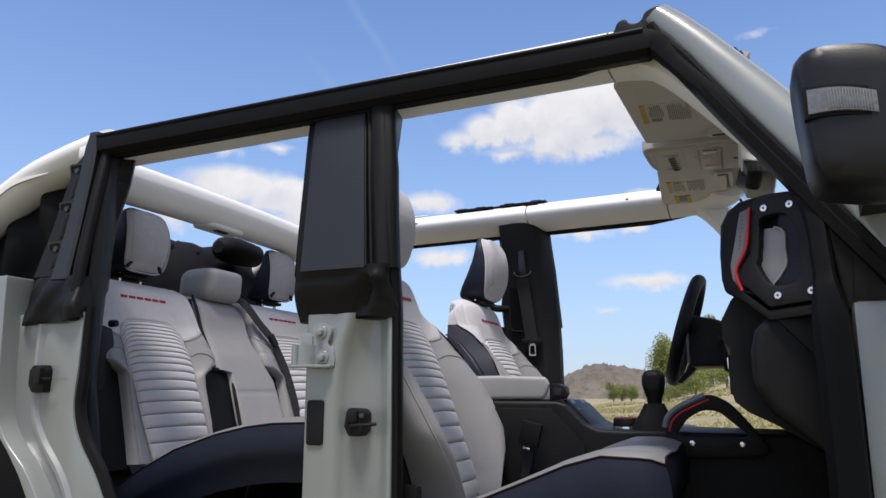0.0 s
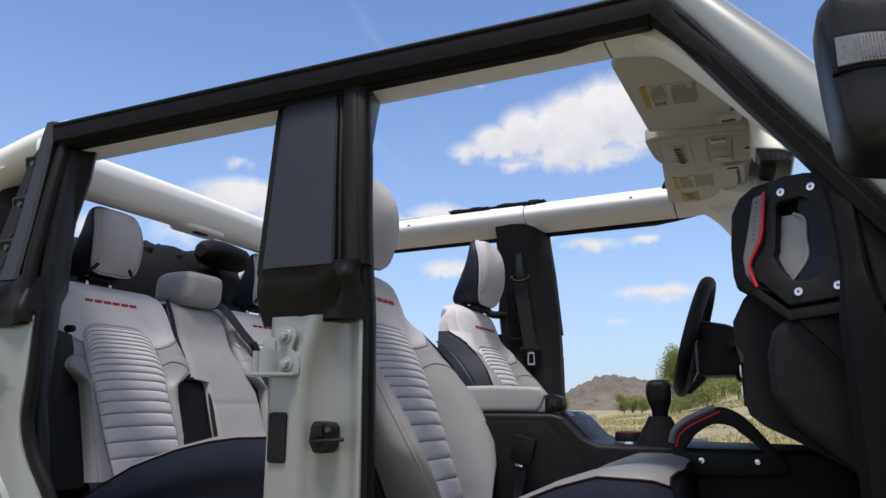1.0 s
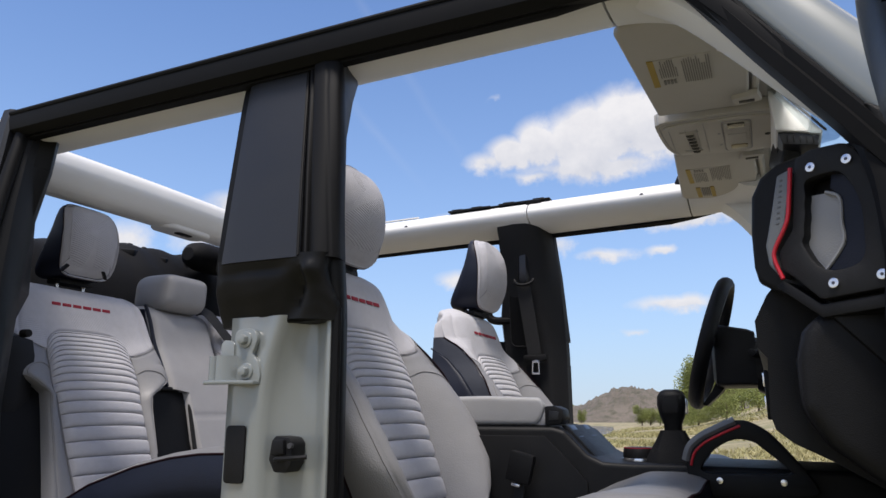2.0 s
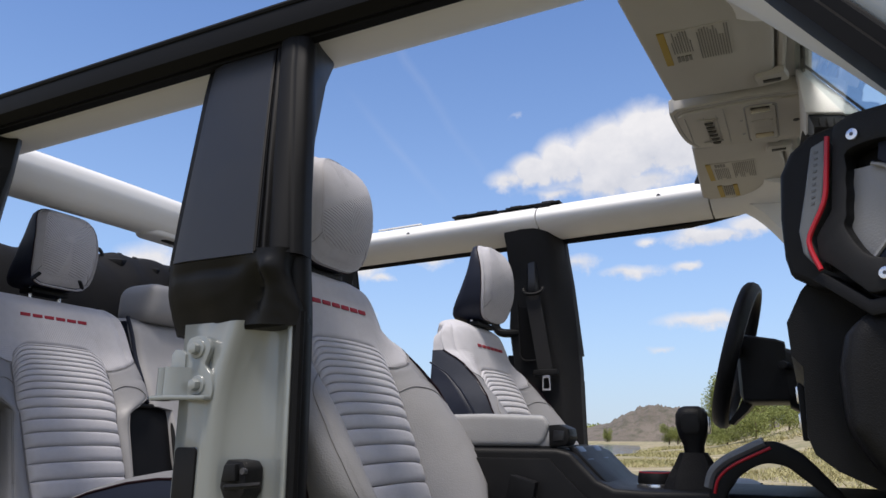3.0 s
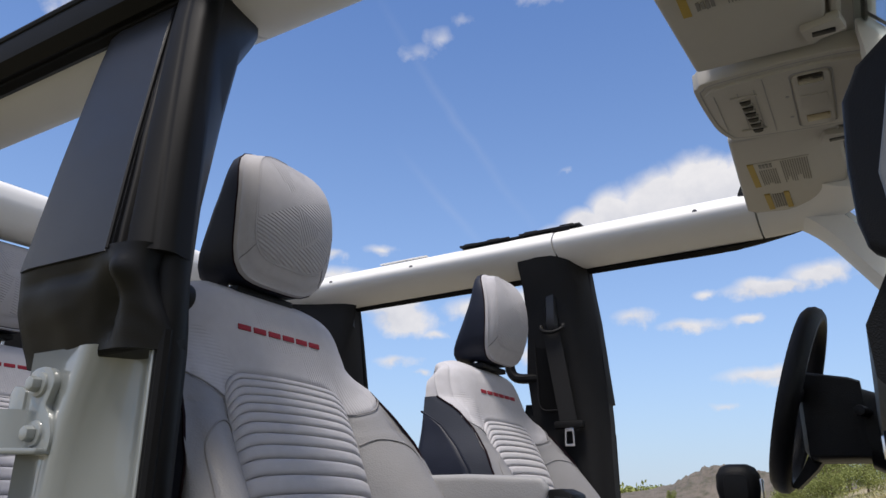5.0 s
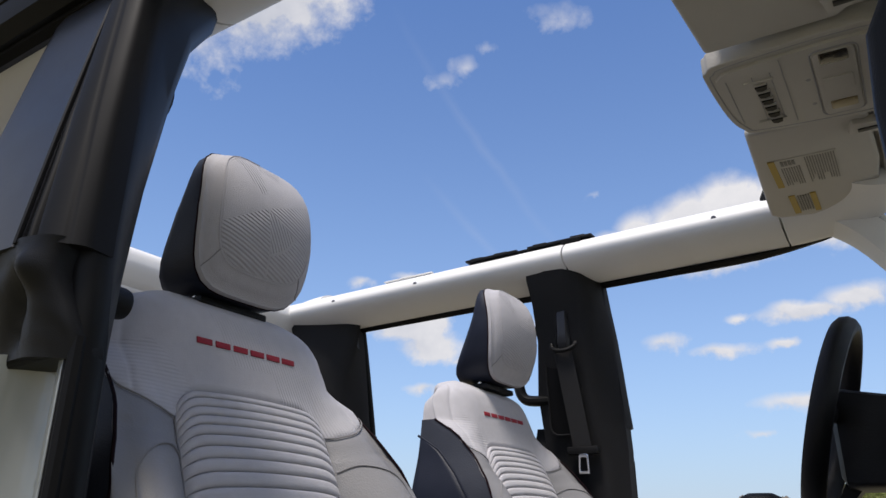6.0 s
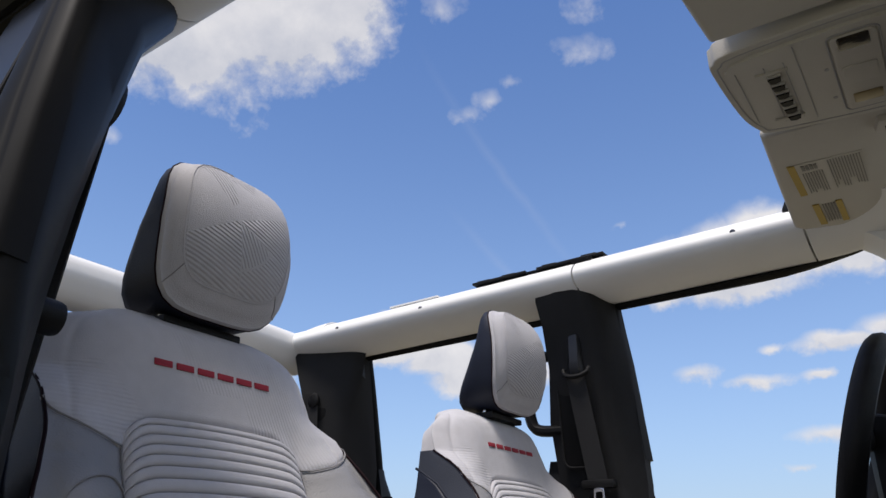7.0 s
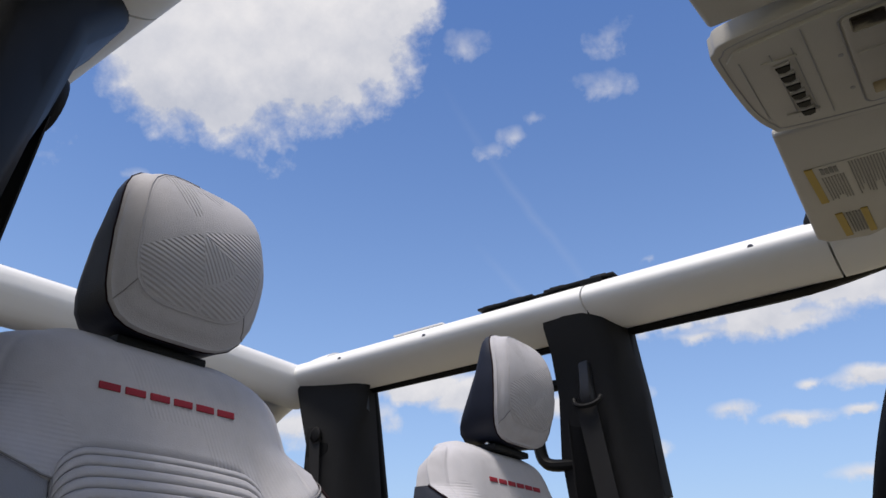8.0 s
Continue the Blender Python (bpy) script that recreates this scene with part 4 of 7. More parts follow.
def rear_bars():
    # broad padded hoop across the car behind the rear seat
    sec = [(p.x, p.y) for p in curve([(.072, .0, 0), (.066, .034, 0), (.040, .052, 0), (.0, .056, 0), (-.045, .05, 0), (-.068, .03, 0), (-.072, -.005, 0), (-.05, -.042, 0), (.0, -.056, 0), (.045, -.046, 0), (.072, .0, 0)], 30)[:-1]]
    path = [(-.915, y, 1.668 + .012 * math.cos(y * 2.2)) for y in np.linspace(-.55, .60, 32)]
    part("roll_hoop", sweep(path, sec), WHITE, car, "smooth off-white padded roll hoop across the cabin")
    part("hoop_lip", sweep([(p[0] + .030, p[1], p[2] + .0535) for p in path], [(-.002, -.002), (.002, -.002), (.002, .002), (-.002, .002)]), TRIM, car)
    b = prism([(x - .915, y + .03) for x, y in rounded(.085, .20, .035)], FLAT_XY, 1.6185, 1.645, .014, seg=5)
    part("hoop_lamp_housing", b, WHITE, car)
    part("hoop_lamp", prism([(x - .905, y + .03) for x, y in rounded(.022, .062, .008)], FLAT_XY, 1.6155, 1.622, .002), BLACK, car)
    part("lamp_switch", prism([(x - .905, y + .03) for x, y in disc(.007, 10)], FLAT_XY, 1.613, 1.618, .001), DIAL, car)
    for sy in (-1, 1):
        drop = 0 if sy > 0 else 1
        pts = curve([(-.74, sy * .585, 1.700), (-.80, sy * .585, 1.696 - .004 * drop), (-.88, sy * .587, 1.684 - .010 * drop), (-.98, sy * .592, 1.664 - .022 * drop), (-1.09, sy * .60, 1.612 - .030 * drop), (-1.24, sy * .615, 1.510 - .030 * drop), (-1.45, sy * .64, 1.35), (-1.6, sy * .65, 1.29)], 48)
        part("rear_hoop", sweep(pts, disc(.044, 28, .066), up=(0, 1, 0), scale=lambda f: 1 - .12 * f), WHITE, car, "off-white hoop bar running down to the rear")
        pts = curve([(-.90, sy * .650, 1.632), (-1.02, sy * .655, 1.612), (-1.10, sy * .66, 1.56), (-1.2, sy * .67, 1.5)], 24)
        if sy < 0:
            part("hoop_gutter", sweep(pts, [(-.006, -.004), (.006, -.004), (.006, .004), (-.006, .004)], up=(0, 1, 0), scale=lambda f: .15 + .85 * min(1, f * 3)), WHITE, car)
        # folded soft cloth under the bar
        def cloth(a, b_, sy=sy):
            x = (-.80 if sy < 0 else -1.06) - (.75 if sy < 0 else .5) * a
            top = 1.655 - max(0, a - .30) * .5 - (max(0, .32 - a) * .8 + .10 if sy > 0 else 0)
            z = 1.335 + (top - 1.335) * b_
            return Vector((x, sy * (.585 + .018 * math.sin(a * 34 + 2 * math.sin(b_ * 4)) + .012 * math.sin(b_ * 9 + a * 11)), z))
        part("side_curtain", patch(cloth, 60, 20), SOFT, car, "black folded soft-top cloth")
    b = loft([[Vector((-1.10 + .054 * k * math.cos(a), .36 + d, 1.624 + .050 * k * math.sin(a))) for a in np.linspace(0, 2 * math.pi, 20, endpoint=False)] for d, k in ((-.10, .45), (-.085, .8), (-.05, 1.0), (.0, 1.04), (.06, 1.0), (.12, .9), (.15, .5))])
    part("cover_roll", b, SOFT, car, "black rolled cover strapped under the hoop")


rear_bars()


def windscreen():
    sec = [(.535, 1.736), (.545, 1.722), (.57, 1.712), (.64, 1.706), (.72, 1.704), (.752, 1.708), (.758, 1.716), (.735, 1.722), (.66, 1.732), (.57, 1.745), (.54, 1.742)]
    part("windscreen_header", loft([[Vector((x, y, z)) for x, z in sec] for y in np.linspace(-.52, .52, 12)]), BEIGE, car, "pale moulded windscreen header")
    for sy in (-1, 1):
        rings = []
        for x, y, z, e in ((.566, .624, 1.730, .020), (.60, .630, 1.698, .012), (.64, .640, 1.652, .010), (.73, .662, 1.540, -.004), (.81, .684, 1.430, -.008), (.865, .70, 1.345, -.008), (.90, .712, 1.27, -.008)):
            n = Vector((.80, 0, .60))
            q = Vector((x, sy * y, z))
            ring = []
            for a, o in ((e, .034), (e + .006, .043), (e + .016, .047), ((e + .066) / 2, .0495), (.050, .047), (.062, .041), (.071, .030), (.077, .012), (.078, -.015), (.060, -.07), (.01, -.075), (min(0, e), -.05)):
                ring.append(q + n * a + Vector((0, sy * o, 0)))
            rings.append(ring)
        part("windscreen_pillar", loft(rings), PAINT, car, "pale green-grey windscreen pillar")
        rings = []
        for x, y, z, e in ((.575, .626, 1.718, .0), (.60, .630, 1.698, -.014), (.64, .640, 1.652, -.016), (.73, .662, 1.540, -.030), (.81, .684, 1.430, -.034), (.865, .70, 1.345, -.034), (.93, .716, 1.255, -.034)):
            q = Vector((x, sy * y, z))
            rings.append([q + Vector((.80 * a, sy * o, .60 * a)) + Vector((.8, 0, .6)) * (e + (.040 if sy > 0 else 0)) for a, o in ((-.006, .02), (-.004, .044), (.010, .050), (.014, .046), (.024, .050), (.030, .044), (.030, .01), (.0, .0))])
        part("pillar_weatherstrip", loft(rings), RUBBER, car, "black strip along the windscreen pillar")
        rings = []
        for q in curve([(.470, sy * .575, 1.712), (.530, sy * .584, 1.706), (.585, sy * .594, 1.690), (.640, sy * .606, 1.648), (.70, sy * .622, 1.570), (.75, sy * .634, 1.50), (.84, sy * .655, 1.385), (.90, sy * .67, 1.30)], 28):
            f = min(1, max(0, (q.x - .47) / .12))
            wide = .25 if sy > 0 else lerp([(1.40, .25), (1.52, .55), (1.64, .85)], q.z)
            ring = [q + Vector((a * .8 * f, sy * o * (.35 + .65 * f), a * (.2 + .4 * f))) for a, o in ((-.030 * wide, .044), (.01, .050), (.05, -.03), (.045, -.062), (.0, -.055), (-.036 * wide, -.012), (-.044 * wide, .018))]
            rings.append(ring)
        part("pillar_lining", loft(rings), WHITE, car, "pale inner pillar lining")
        if sy > 0:
            continue
        lat = [(.532, 1.716), (.530, 1.744), (.536, 1.755), (.545, 1.757), (.550, 1.748), (.560, 1.745), (.568, 1.750), (.574, 1.764), (.588, 1.772), (.604, 1.770), (.616, 1.758), (.622, 1.740), (.622, 1.720)]
        lat = [(.530 + (x - .530) * 1.22, 1.716 + (z - 1.716) * .94) for x, z in lat]
        b = prism(loop(lat, 3), lambda a, b_, h: Vector((a, sy * h, b_)), .618, .662, .005, seg=3)
        part("roof_latch", b, BLACK, car, "black roof latch on the header")
    a, c = Vector((.728, 0, 1.704)), Vector((.985, 0, 1.300))
    b = bmesh.new()
    n = Vector((.404, 0, .257)).normalized() * .004
    vs = []
    for o in (0, 1):
        for p, w in ((a, .575), (c, .64)):
            for s in (-1, 1):
                vs.append(b.verts.new(p + n * o + Vector((0, s * w, 0))))
    for f in ((0, 1, 3, 2), (4, 6, 7, 5), (0, 2, 6, 4), (1, 5, 7, 3), (0, 4, 5, 1), (2, 3, 7, 6)):
        b.faces.new([vs[i] for i in f])
    pane = part("windscreen_glass", b, GLASS, car, "clear windscreen glass", smooth=False)
    pane.visible_shadow = False
    b = bmesh.new()
    box((.742, 0, 1.697), (.004, 1.13, .009), .001, (0, -28, 0), bm=b)
    for s in (-1, 1):
        rod((.732, s * .540, 1.700), (.975, s * .59, 1.31), .005, n=6, bm=b)
    part("glass_border", b, BLACK, car)


windscreen()


def rail_fittings():
    """Latch plates and plugs on the far and near roof rails."""
    for sy in (-1, 1):
        for x, z in ((.383, 1.7210), (-.393, 1.7035), (-.676, 1.6975)):
            part("plug", rod((x, sy * .5165, z), (x, sy * .5082, z - .001), .0068, .0058, 12, r=.001), DIAL, car)
        b = box((.012, sy * .558, 1.752), (.17, .045, .006), .002, (0, -1, 0))
        box((-.175, sy * .552, 1.747), (.15, .040, .006), .002, (0, -1, 0), bm=b)
        box((-.08, sy * .555, 1.750), (.09, .020, .005), .002, (0, -1, 0), bm=b)
        for x in (-.22, -.15, -.04, .06):
            box((x, sy * .553, 1.755 + .022 * x), (.038, .03, .007), .003, bm=b)
        part("roof_catch", b, BLACK, car, "black roof catch plate on top of the rail")
        part("catch_tongue", box((.045, sy * .535, 1.745), (.05, .012, .016), .004, (sy * 20, 0, 0)), BLACK, car)
        b = box((-.45, sy * .560, 1.7445), (.16, .012, .004), .001, (0, -1, 0))
        part("rail_shim", b, WHITE, car)
        part("header_catch", box((.492, sy * .535, 1.756), (.024, .022, .030), .006, (0, 25, 0)), BLACK, car)


rail_fittings()


def belts():
    """Seat belts on the pillars."""
    for sy in (-1, 1):
        for x, yi, z0, z1, tilt in ((-.008, .588, 1.500, 1.256, .026) if sy > 0 else (-.018, .590, 1.548, 1.10, .002), (-.778, .546, 1.500, 1.10, .01)):
            if sy < 0 and x < -.5:
                continue
            b = loft([[Vector((x + a * k, sy * (yi + .012 - d), z)) for a, d in ((-.016, 0), (-.016, .020 * k), (-.010, .028 * k), (.010, .028 * k), (.016, .020 * k), (.016, 0))] for z, k in ((z0 + .094, .55), (z0 + .090, .85), (z0 + .080, 1.0), (z0 + .030, 1.0), (z0 + .010, 1.1), (z0 - .004, .95), (z0 - .008, .6))])
            if x < -.5:
                # round guide in a slot, whose shade is a darker slab laid on the casing
                slant = lambda a, c, h: Vector((a, .586 + (a + .725) * .68 - h, c))
                part("belt_slot", prism([(-.800, 1.40), (-.800, 1.535), (-.758, 1.545), (-.752, 1.535), (-.752, 1.475), (-.766, 1.455), (-.766, 1.40)], slant, -.006, .002, .002), RUBBER, car)
                rings = [[Vector((-.782 + .7 * d + .021 * k * math.cos(t), .552 - d, 1.515 + .021 * k * math.sin(t))) for t in np.linspace(0, 2 * math.pi, 20, endpoint=False)] for d, k in ((-.01, 1.0), (.014, 1.0), (.020, .85), (.023, .5))]
                part("belt_guide", loft(rings), BLACK, car, "round black belt guide")
                path = [(-.778 + .01 * f, .538 + .020 * f, 1.505 - .40 * f) for f in np.linspace(0, 1, 8)]
                part("belt", sweep(path, [(-.022, -.001), (.022, -.001), (.022, .001), (-.022, .001)], up=(0, 1, 0)), BELT, car, "dark webbing seat belt")
                continue
            part("belt_guide", b, TRIM, car, "dark grey belt guide")
            if sy > 0:
                ring = [Vector((x + .003 + .030 * math.cos(t), sy * (yi - .014 + .008 * math.sin(t)), z0 + .004 + .016 * math.sin(t))) for t in np.linspace(math.pi * .92, math.pi * 2.08, 20)]
                part("belt_ring", tube(ring, .0052, 8), BLACK, car)
            else:
                rings = [[Vector((x + .034 * k * math.cos(t), sy * (yi + .010 - d), z0 + .012 + .036 * k * math.sin(t))) for t in np.linspace(0, 2 * math.pi, 20, endpoint=False)] for d, k in ((0, 1.0), (.022, 1.0), (.030, .85), (.033, .5))]
                part("belt_ring", loft(rings), BLACK, car)
            path = [(x + tilt * f, sy * (yi - .012 + .034 * f), z0 - .012 - (z0 - z1) * f) for f in np.linspace(0, 1, 8)]
            part("belt", sweep(path, [(-.022, -.001), (.022, -.001), (.022, .001), (-.022, .001)], up=(0, 1, 0)), BELT, car, "dark webbing seat belt")
        if sy > 0:
            part("belt_stop", box((.016, .610, 1.262), (.075, .022, .018), .005), BLACK, car)
            m = ring_plate([(-.013, -.022), (.013, -.022), (.011, .022), (-.011, .022)], [(-.0088, -.016), (.0088, -.016), (.0072, .014), (-.0072, .014)], (0, .0), lambda a, b_, h: Vector((.020 + a, h, 1.232 + b_)), .596, .601, .0008, 24)
            part("belt_tongue", m, STEEL, car, "bright steel belt tongue")
            # recess behind the belt, its shade given by a darker flat slab
            part("belt_slot", prism([(x - .022, z + 1.43) for x, z in rounded(.085, .26, .02)], lambda a, b_, h: Vector((a, h + (1.55 - b_) * .09, b_)), .594, .602, .002), RUBBER, car)
            slot = [Vector((a - .022, (c + 1.43 - 1.55) * -.09 + .594, c + 1.43)) for a, c in rounded(.085, .26, .02)]
            part("slot_rim", tube(slot + slot[:1], .0022, 6, up=(0, 1, 0)), INNER, car)
        else:
            part("belt_stop", rod((.014, -.650, 1.304), (.014, -.590, 1.304), .019, .016, 18, r=.005), BLACK, car, "round black belt stop")
        pts = curve([(-.09, sy * .63, 1.56), (-.125, sy * .615, 1.55), (-.142, sy * .61, 1.48), (-.142, sy * .61, 1.42), (-.125, sy * .615, 1.388), (-.07, sy * .63, 1.385)], 30)
        part("assist_handle", sweep(pts, disc(.013, 10, .016), up=(0, 1, 0)), BLACK, car, "black assist handle on the pillar")
        part("belt_knob", rod((-.70, sy * .60, 1.245), (-.680, sy * .60, 1.245), .009, .008, 14, r=.002), BLACK, car)


belts()


def door_mirror():
    for sy in (-1, 1):
        rings = []
        for y, k, dx in ((.845, .50, .02), (.86, .80, .008), (.89, .94, .002), (.94, 1.0, .0), (.985, 1.0, .0), (1.006, .97, .002), (1.016, .92, .005), (1.021, .80, .010), (1.022, .5, .018)):
            ring = []
            for px, pz in [(p.x, p.y) for p in curve([(-.064, -.060, 0), (-.054, -.084, 0), (-.020, -.094, 0), (.02, -.099, 0), (.056, -.093, 0), (.074, -.065, 0), (.078, .0, 0), (.074, .028, 0), (.049, .051, 0), (.012, .075, 0), (-.035, .083, 0), (-.060, .080, 0), (-.072, .062, 0), (-.070, .0, 0), (-.064, -.060, 0)], 42)[:-1]]:
                ring.append(Vector((.856 + px * k + dx, sy * y, 1.408 + pz * k)))
            rings.append(ring)
        m = part("door_mirror", loft(rings), HOUSING, car, "black plastic door mirror with a clear side lamp")
        b = loft([[Vector((.794 + .071 * f, sy * (1.0195 + .004 * math.sin(math.pi * f) + d), 1.4145 - .009 * f + .003 * math.sin(math.pi * f) + e * (1 - .14 * f))) for d, e in ((-.006, -.0160), (.004, -.0150), (.0055, 0), (.004, .0150), (-.006, .0160))] for f in np.linspace(0, 1, 12)])
        lamp = part("side_lamp", b, LENS, m, "clear ribbed side lamp")
        b = loft([[Vector((.790 + .079 * f, sy * (1.0185 + .004 * math.sin(math.pi * f) + d), 1.4145 - .009 * f + .003 * math.sin(math.pi * f) + e * (1 - .14 * f))) for d, e in ((-.008, -.0205), (.0018, -.0200), (.0024, 0), (.0018, .0200), (-.008, .0205))] for f in np.linspace(0, 1, 12)])
        part("lamp_frame", b, RUBBER, m)
        for k in range(16):
            f = .30 + .042 * k
            part("lens_rib", box((.794 + .071 * f, sy * (1.0247 + .004 * math.sin(math.pi * f)), 1.4148 - .009 * f + .003 * math.sin(math.pi * f)), (.0012, .0012, .026 * (1 - .14 * f)), .0003), SILVER, lamp)
        b = loft([[Vector((.86 + a, sy * y, z + c)) for a, c in ((.015, -.010), (.060, -.010), (.060, .010), (.015, .010))] for y, z in ((.875, 1.362), (.80, 1.350), (.735, 1.340))])
        part("mirror_arm", b, BLACK, m)


door_mirror()


def lower_body():
    to = lambda sy: (lambda a, b_, h: Vector((a, sy * h, b_)))
    for sy in (-1, 1):
        part("sill", prism([(-.62, .42), (.90, .42), (.90, .60), (-.55, .60)], to(sy), .60, .765, .015), PAINT, car, "painted door sill")
        part("hinge_pillar", prism([(.851, .50), (1.02, .50), (1.02, 1.21), (.853, 1.21)], to(sy), .64, .752, .010), PAINT, car, "painted front hinge pillar")
        part("cowl_side", prism([(.855, 1.205), (1.06, 1.205), (1.06, 1.28), (.93, 1.305), (.862, 1.305)], to(sy), .60, .742, .010), BLACK, car, "black cowl side cover")
        arch = [(1.70 + .54 * math.cos(a), .46 + .54 * math.sin(a)) for a in np.linspace(math.pi, 0, 24)]
        part("front_wing", prism([(1.03, .50)] + arch + [(2.30, .50), (2.34, .62), (2.34, 1.05), (2.25, 1.15), (1.03, 1.225)], to(sy), .58, .79, .018, seg=3), PAINT, car, "painted front wing")
        part("pillar_foot", prism([(.806, 1.425), (.842, 1.405), (.93, 1.29), (1.02, 1.215), (1.02, 1.195), (.845, 1.195), (.834, 1.30), (.824, 1.36)], to(sy), .668, .738, .008, seg=3), BLACK, car, "black moulded cover at the foot of the screen pillar")
        part("kick_panel", prism([(.80, .60), (1.0, .60), (1.0, 1.2), (.838, 1.2)], to(sy), .63, .70, .01), BLACK, car)
        # inner rear wheel house
        part("wheel_house_trim", box((-1.25, sy * .56, .95), (.95, .14, .62), .05), BLACK, car)
    part("bonnet", loft([[Vector((x, y, z - .03 * (y / .6) ** 2)) for y in np.linspace(-.60, .60, 9)] + [Vector((x, y, z - .12)) for y in np.linspace(.60, -.60, 9)] for x, z in ((1.04, 1.275), (1.4, 1.25), (1.9, 1.21), (2.25, 1.16), (2.33, 1.10))]), PAINT, car, "painted bonnet")
    part("front_panel", box((2.33, 0, .85), (.06, 1.2, .5), .03), BLACK, car)
    part("front_bumper", box((2.42, 0, .62), (.16, 1.7, .2), .04), BLACK, car)
    part("tailgate", box((-2.03, 0, .93), (.08, 1.36, .82), .03), PAINT, car)
    part("rear_bumper", box((-2.13, 0, .62), (.14, 1.6, .18), .04), BLACK, car)
    part("floor_pan", box((.0, 0, .58), (2.2, 1.30, .08), .01), BLACK, car)
    part("load_floor", box((-1.55, 0, .80), (.96, 1.2, .06), .01), BLACK, car)
    part("firewall", box((1.04, 0, .92), (.05, 1.3, .66), .01), BLACK, car)
    part("chassis", box((.2, 0, .46), (4.0, .9, .14), .03), BLACK, car)
    for x in (-1.25, 1.70):
        for sy in (-1, 1):
            y0, y1 = sy * .58, sy * .80
            rings = []
            for y, r in ((y0, .30), (y0, .38), (y0 + sy * .02, .405), (y0 + sy * .06, .415), (y1 - sy * .06, .415), (y1 - sy * .02, .405), (y1, .38), (y1, .27)):
                rings.append([Vector((x + r * math.cos(a), y, .415 + r * math.sin(a))) for a in np.linspace(0, 2 * math.pi, 48, endpoint=False)])
            w = part("wheel", loft(rings, caps=False), TYRE, car, "black knobbly tyre on a dark rim")
            rim = rod((x, y0, .415), (x, y1 - sy * .03, .415), .275, n=32, r=.01)
            part("rim", rim, DIAL, w)


lower_body()


# ---- dashboard ----
dash = thing("dashboard", .85, 0, 1.02, "black moulded dashboard with steering wheel and grab handle", "dashboard")
prof = [(.674, 1.168), (.673, 1.203), (.690, 1.236), (.708, 1.257), (.74, 1.268), (.82, 1.272), (.98, 1.272), (1.03, 1.262), (1.035, .95), (.90, .94), (.80, .998), (.745, 1.030), (.705, 1.050), (.686, 1.066), (.681, 1.085), (.684, 1.155)]
part("dash_body", bevelled(loft([[Vector((x, y, z)) for x, z in prof] for y in np.linspace(-.585, .60, 14)]), .004), DASH, dash)
b = box((.680, -.19, 1.120), (.012, .05, .085), .003)
vents = part("switch_panel", b, DASH, dash)
for z in (1.146, 1.106):
    part("switch_glint", box((.6745, -.185, z), (.006, .030, .024), .002), STEEL, vents, "bright switch")
# rounded end cover at the passenger's side
part("dash_end", prism([(.716, 1.150), (.724, 1.180), (.738, 1.197), (.76, 1.206), (.826, 1.212), (.850, 1.204), (.868, 1.165), (.885, .99), (.89, .93), (.82, .985), (.74, 1.05), (.716, 1.09)], FLAT_XZ, -.664, -.58, .020, seg=4), DASH, dash, "black rounded end of the dashboard")
part("end_facet", prism([(.752, 1.198), (.828, 1.206), (.846, 1.198), (.862, 1.165), (.872, 1.060)], lambda a, b_, h: Vector((a, h - .030 * max(0, (a - .752) * .745 + (b_ - 1.198) * .667), b_)), -.672, -.60, .006), DASH, dash)
# grab handle frame: a plate turned a little towards the rear
U, N_ = Vector((.8544, -.5196, 0)), Vector((-.5183, -.8522, .0712))
V = Vector((.0370, .0608, .9975))
O = Vector((.755, -.664, 1.39))
HND = lambda a, b_, h: O + U * a + V * b_ + N_ * h
outer = [(-.023, .004), (-.003, .011), (.037, .008), (.061, -.019), (.076, -.053), (.084, -.095), (.080, -.172), (-.002, -.177), (-.034, -.145), (-.049, -.133), (-.050, -.110), (-.032, -.086)]
hole = [(-.010, -.029), (.019, -.026), (.034, -.033), (.048, -.064), (.051, -.102), (.045, -.138), (.004, -.141), (-.018, -.108), (-.0160, -.096), (-.0152, -.083), (-.0132, -.071), (-.0134, -.059), (-.0112, -.047)]
grab = part("grab_handle", ring_plate(outer, loop(hole, 4), (.014, -.085), HND, -.022, .0, .005, 96), WOVEN, dash, "black grab handle with red and silver edge")
part("handle_shoulder", ring_plate(loop([(x * 1.04 + .004, z * 1.04 + .003) for x, z in outer], 4), loop([(x * 1.08 - .001, z * 1.04 + .003) for x, z in hole], 4), (.014, -.085), HND, -.06, -.020, .008, 96), BLACK, grab)
pod = [(-.090, .006), (-.066, .019), (-.023, .022), (.035, .018), (.062, -.004), (.06, -.12), (-.036, -.160), (-.076, -.152), (-.100, -.137), (-.105, -.115), (-.107, -.070), (-.104, -.018)]
part("handle_pod", prism(pod, HND, -.085, -.030, .009, seg=3), BLACK, grab)
part("handle_shelf", prism([(-.048, -.146), (-.004, -.181), (.083, -.177), (.084, -.192), (-.004, -.197), (-.060, -.152)], HND, -.030, -.004, .003), BLACK, grab)
edge_pts = [HND(a, c, .002) for a, c in ((-.027, -.008), (-.031, -.045), (-.036, -.076), (-.053, -.107), (-.054, -.122), (-.045, -.146))]
part("red_edge", sweep(curve(edge_pts, 24), disc(.0026, 8), up=tuple(N_)), REDPL, grab, "red edge strip")
part("silver_edge", prism([(-.047, -.012), (-.031, -.008), (-.034, -.045), (-.040, -.076), (-.057, -.106), (-.057, -.124), (-.050, -.143), (-.064, -.125), (-.067, -.100), (-.058, -.063)], HND, -.034, .0, .004, seg=3), SILVER, grab, "silver grip panel")
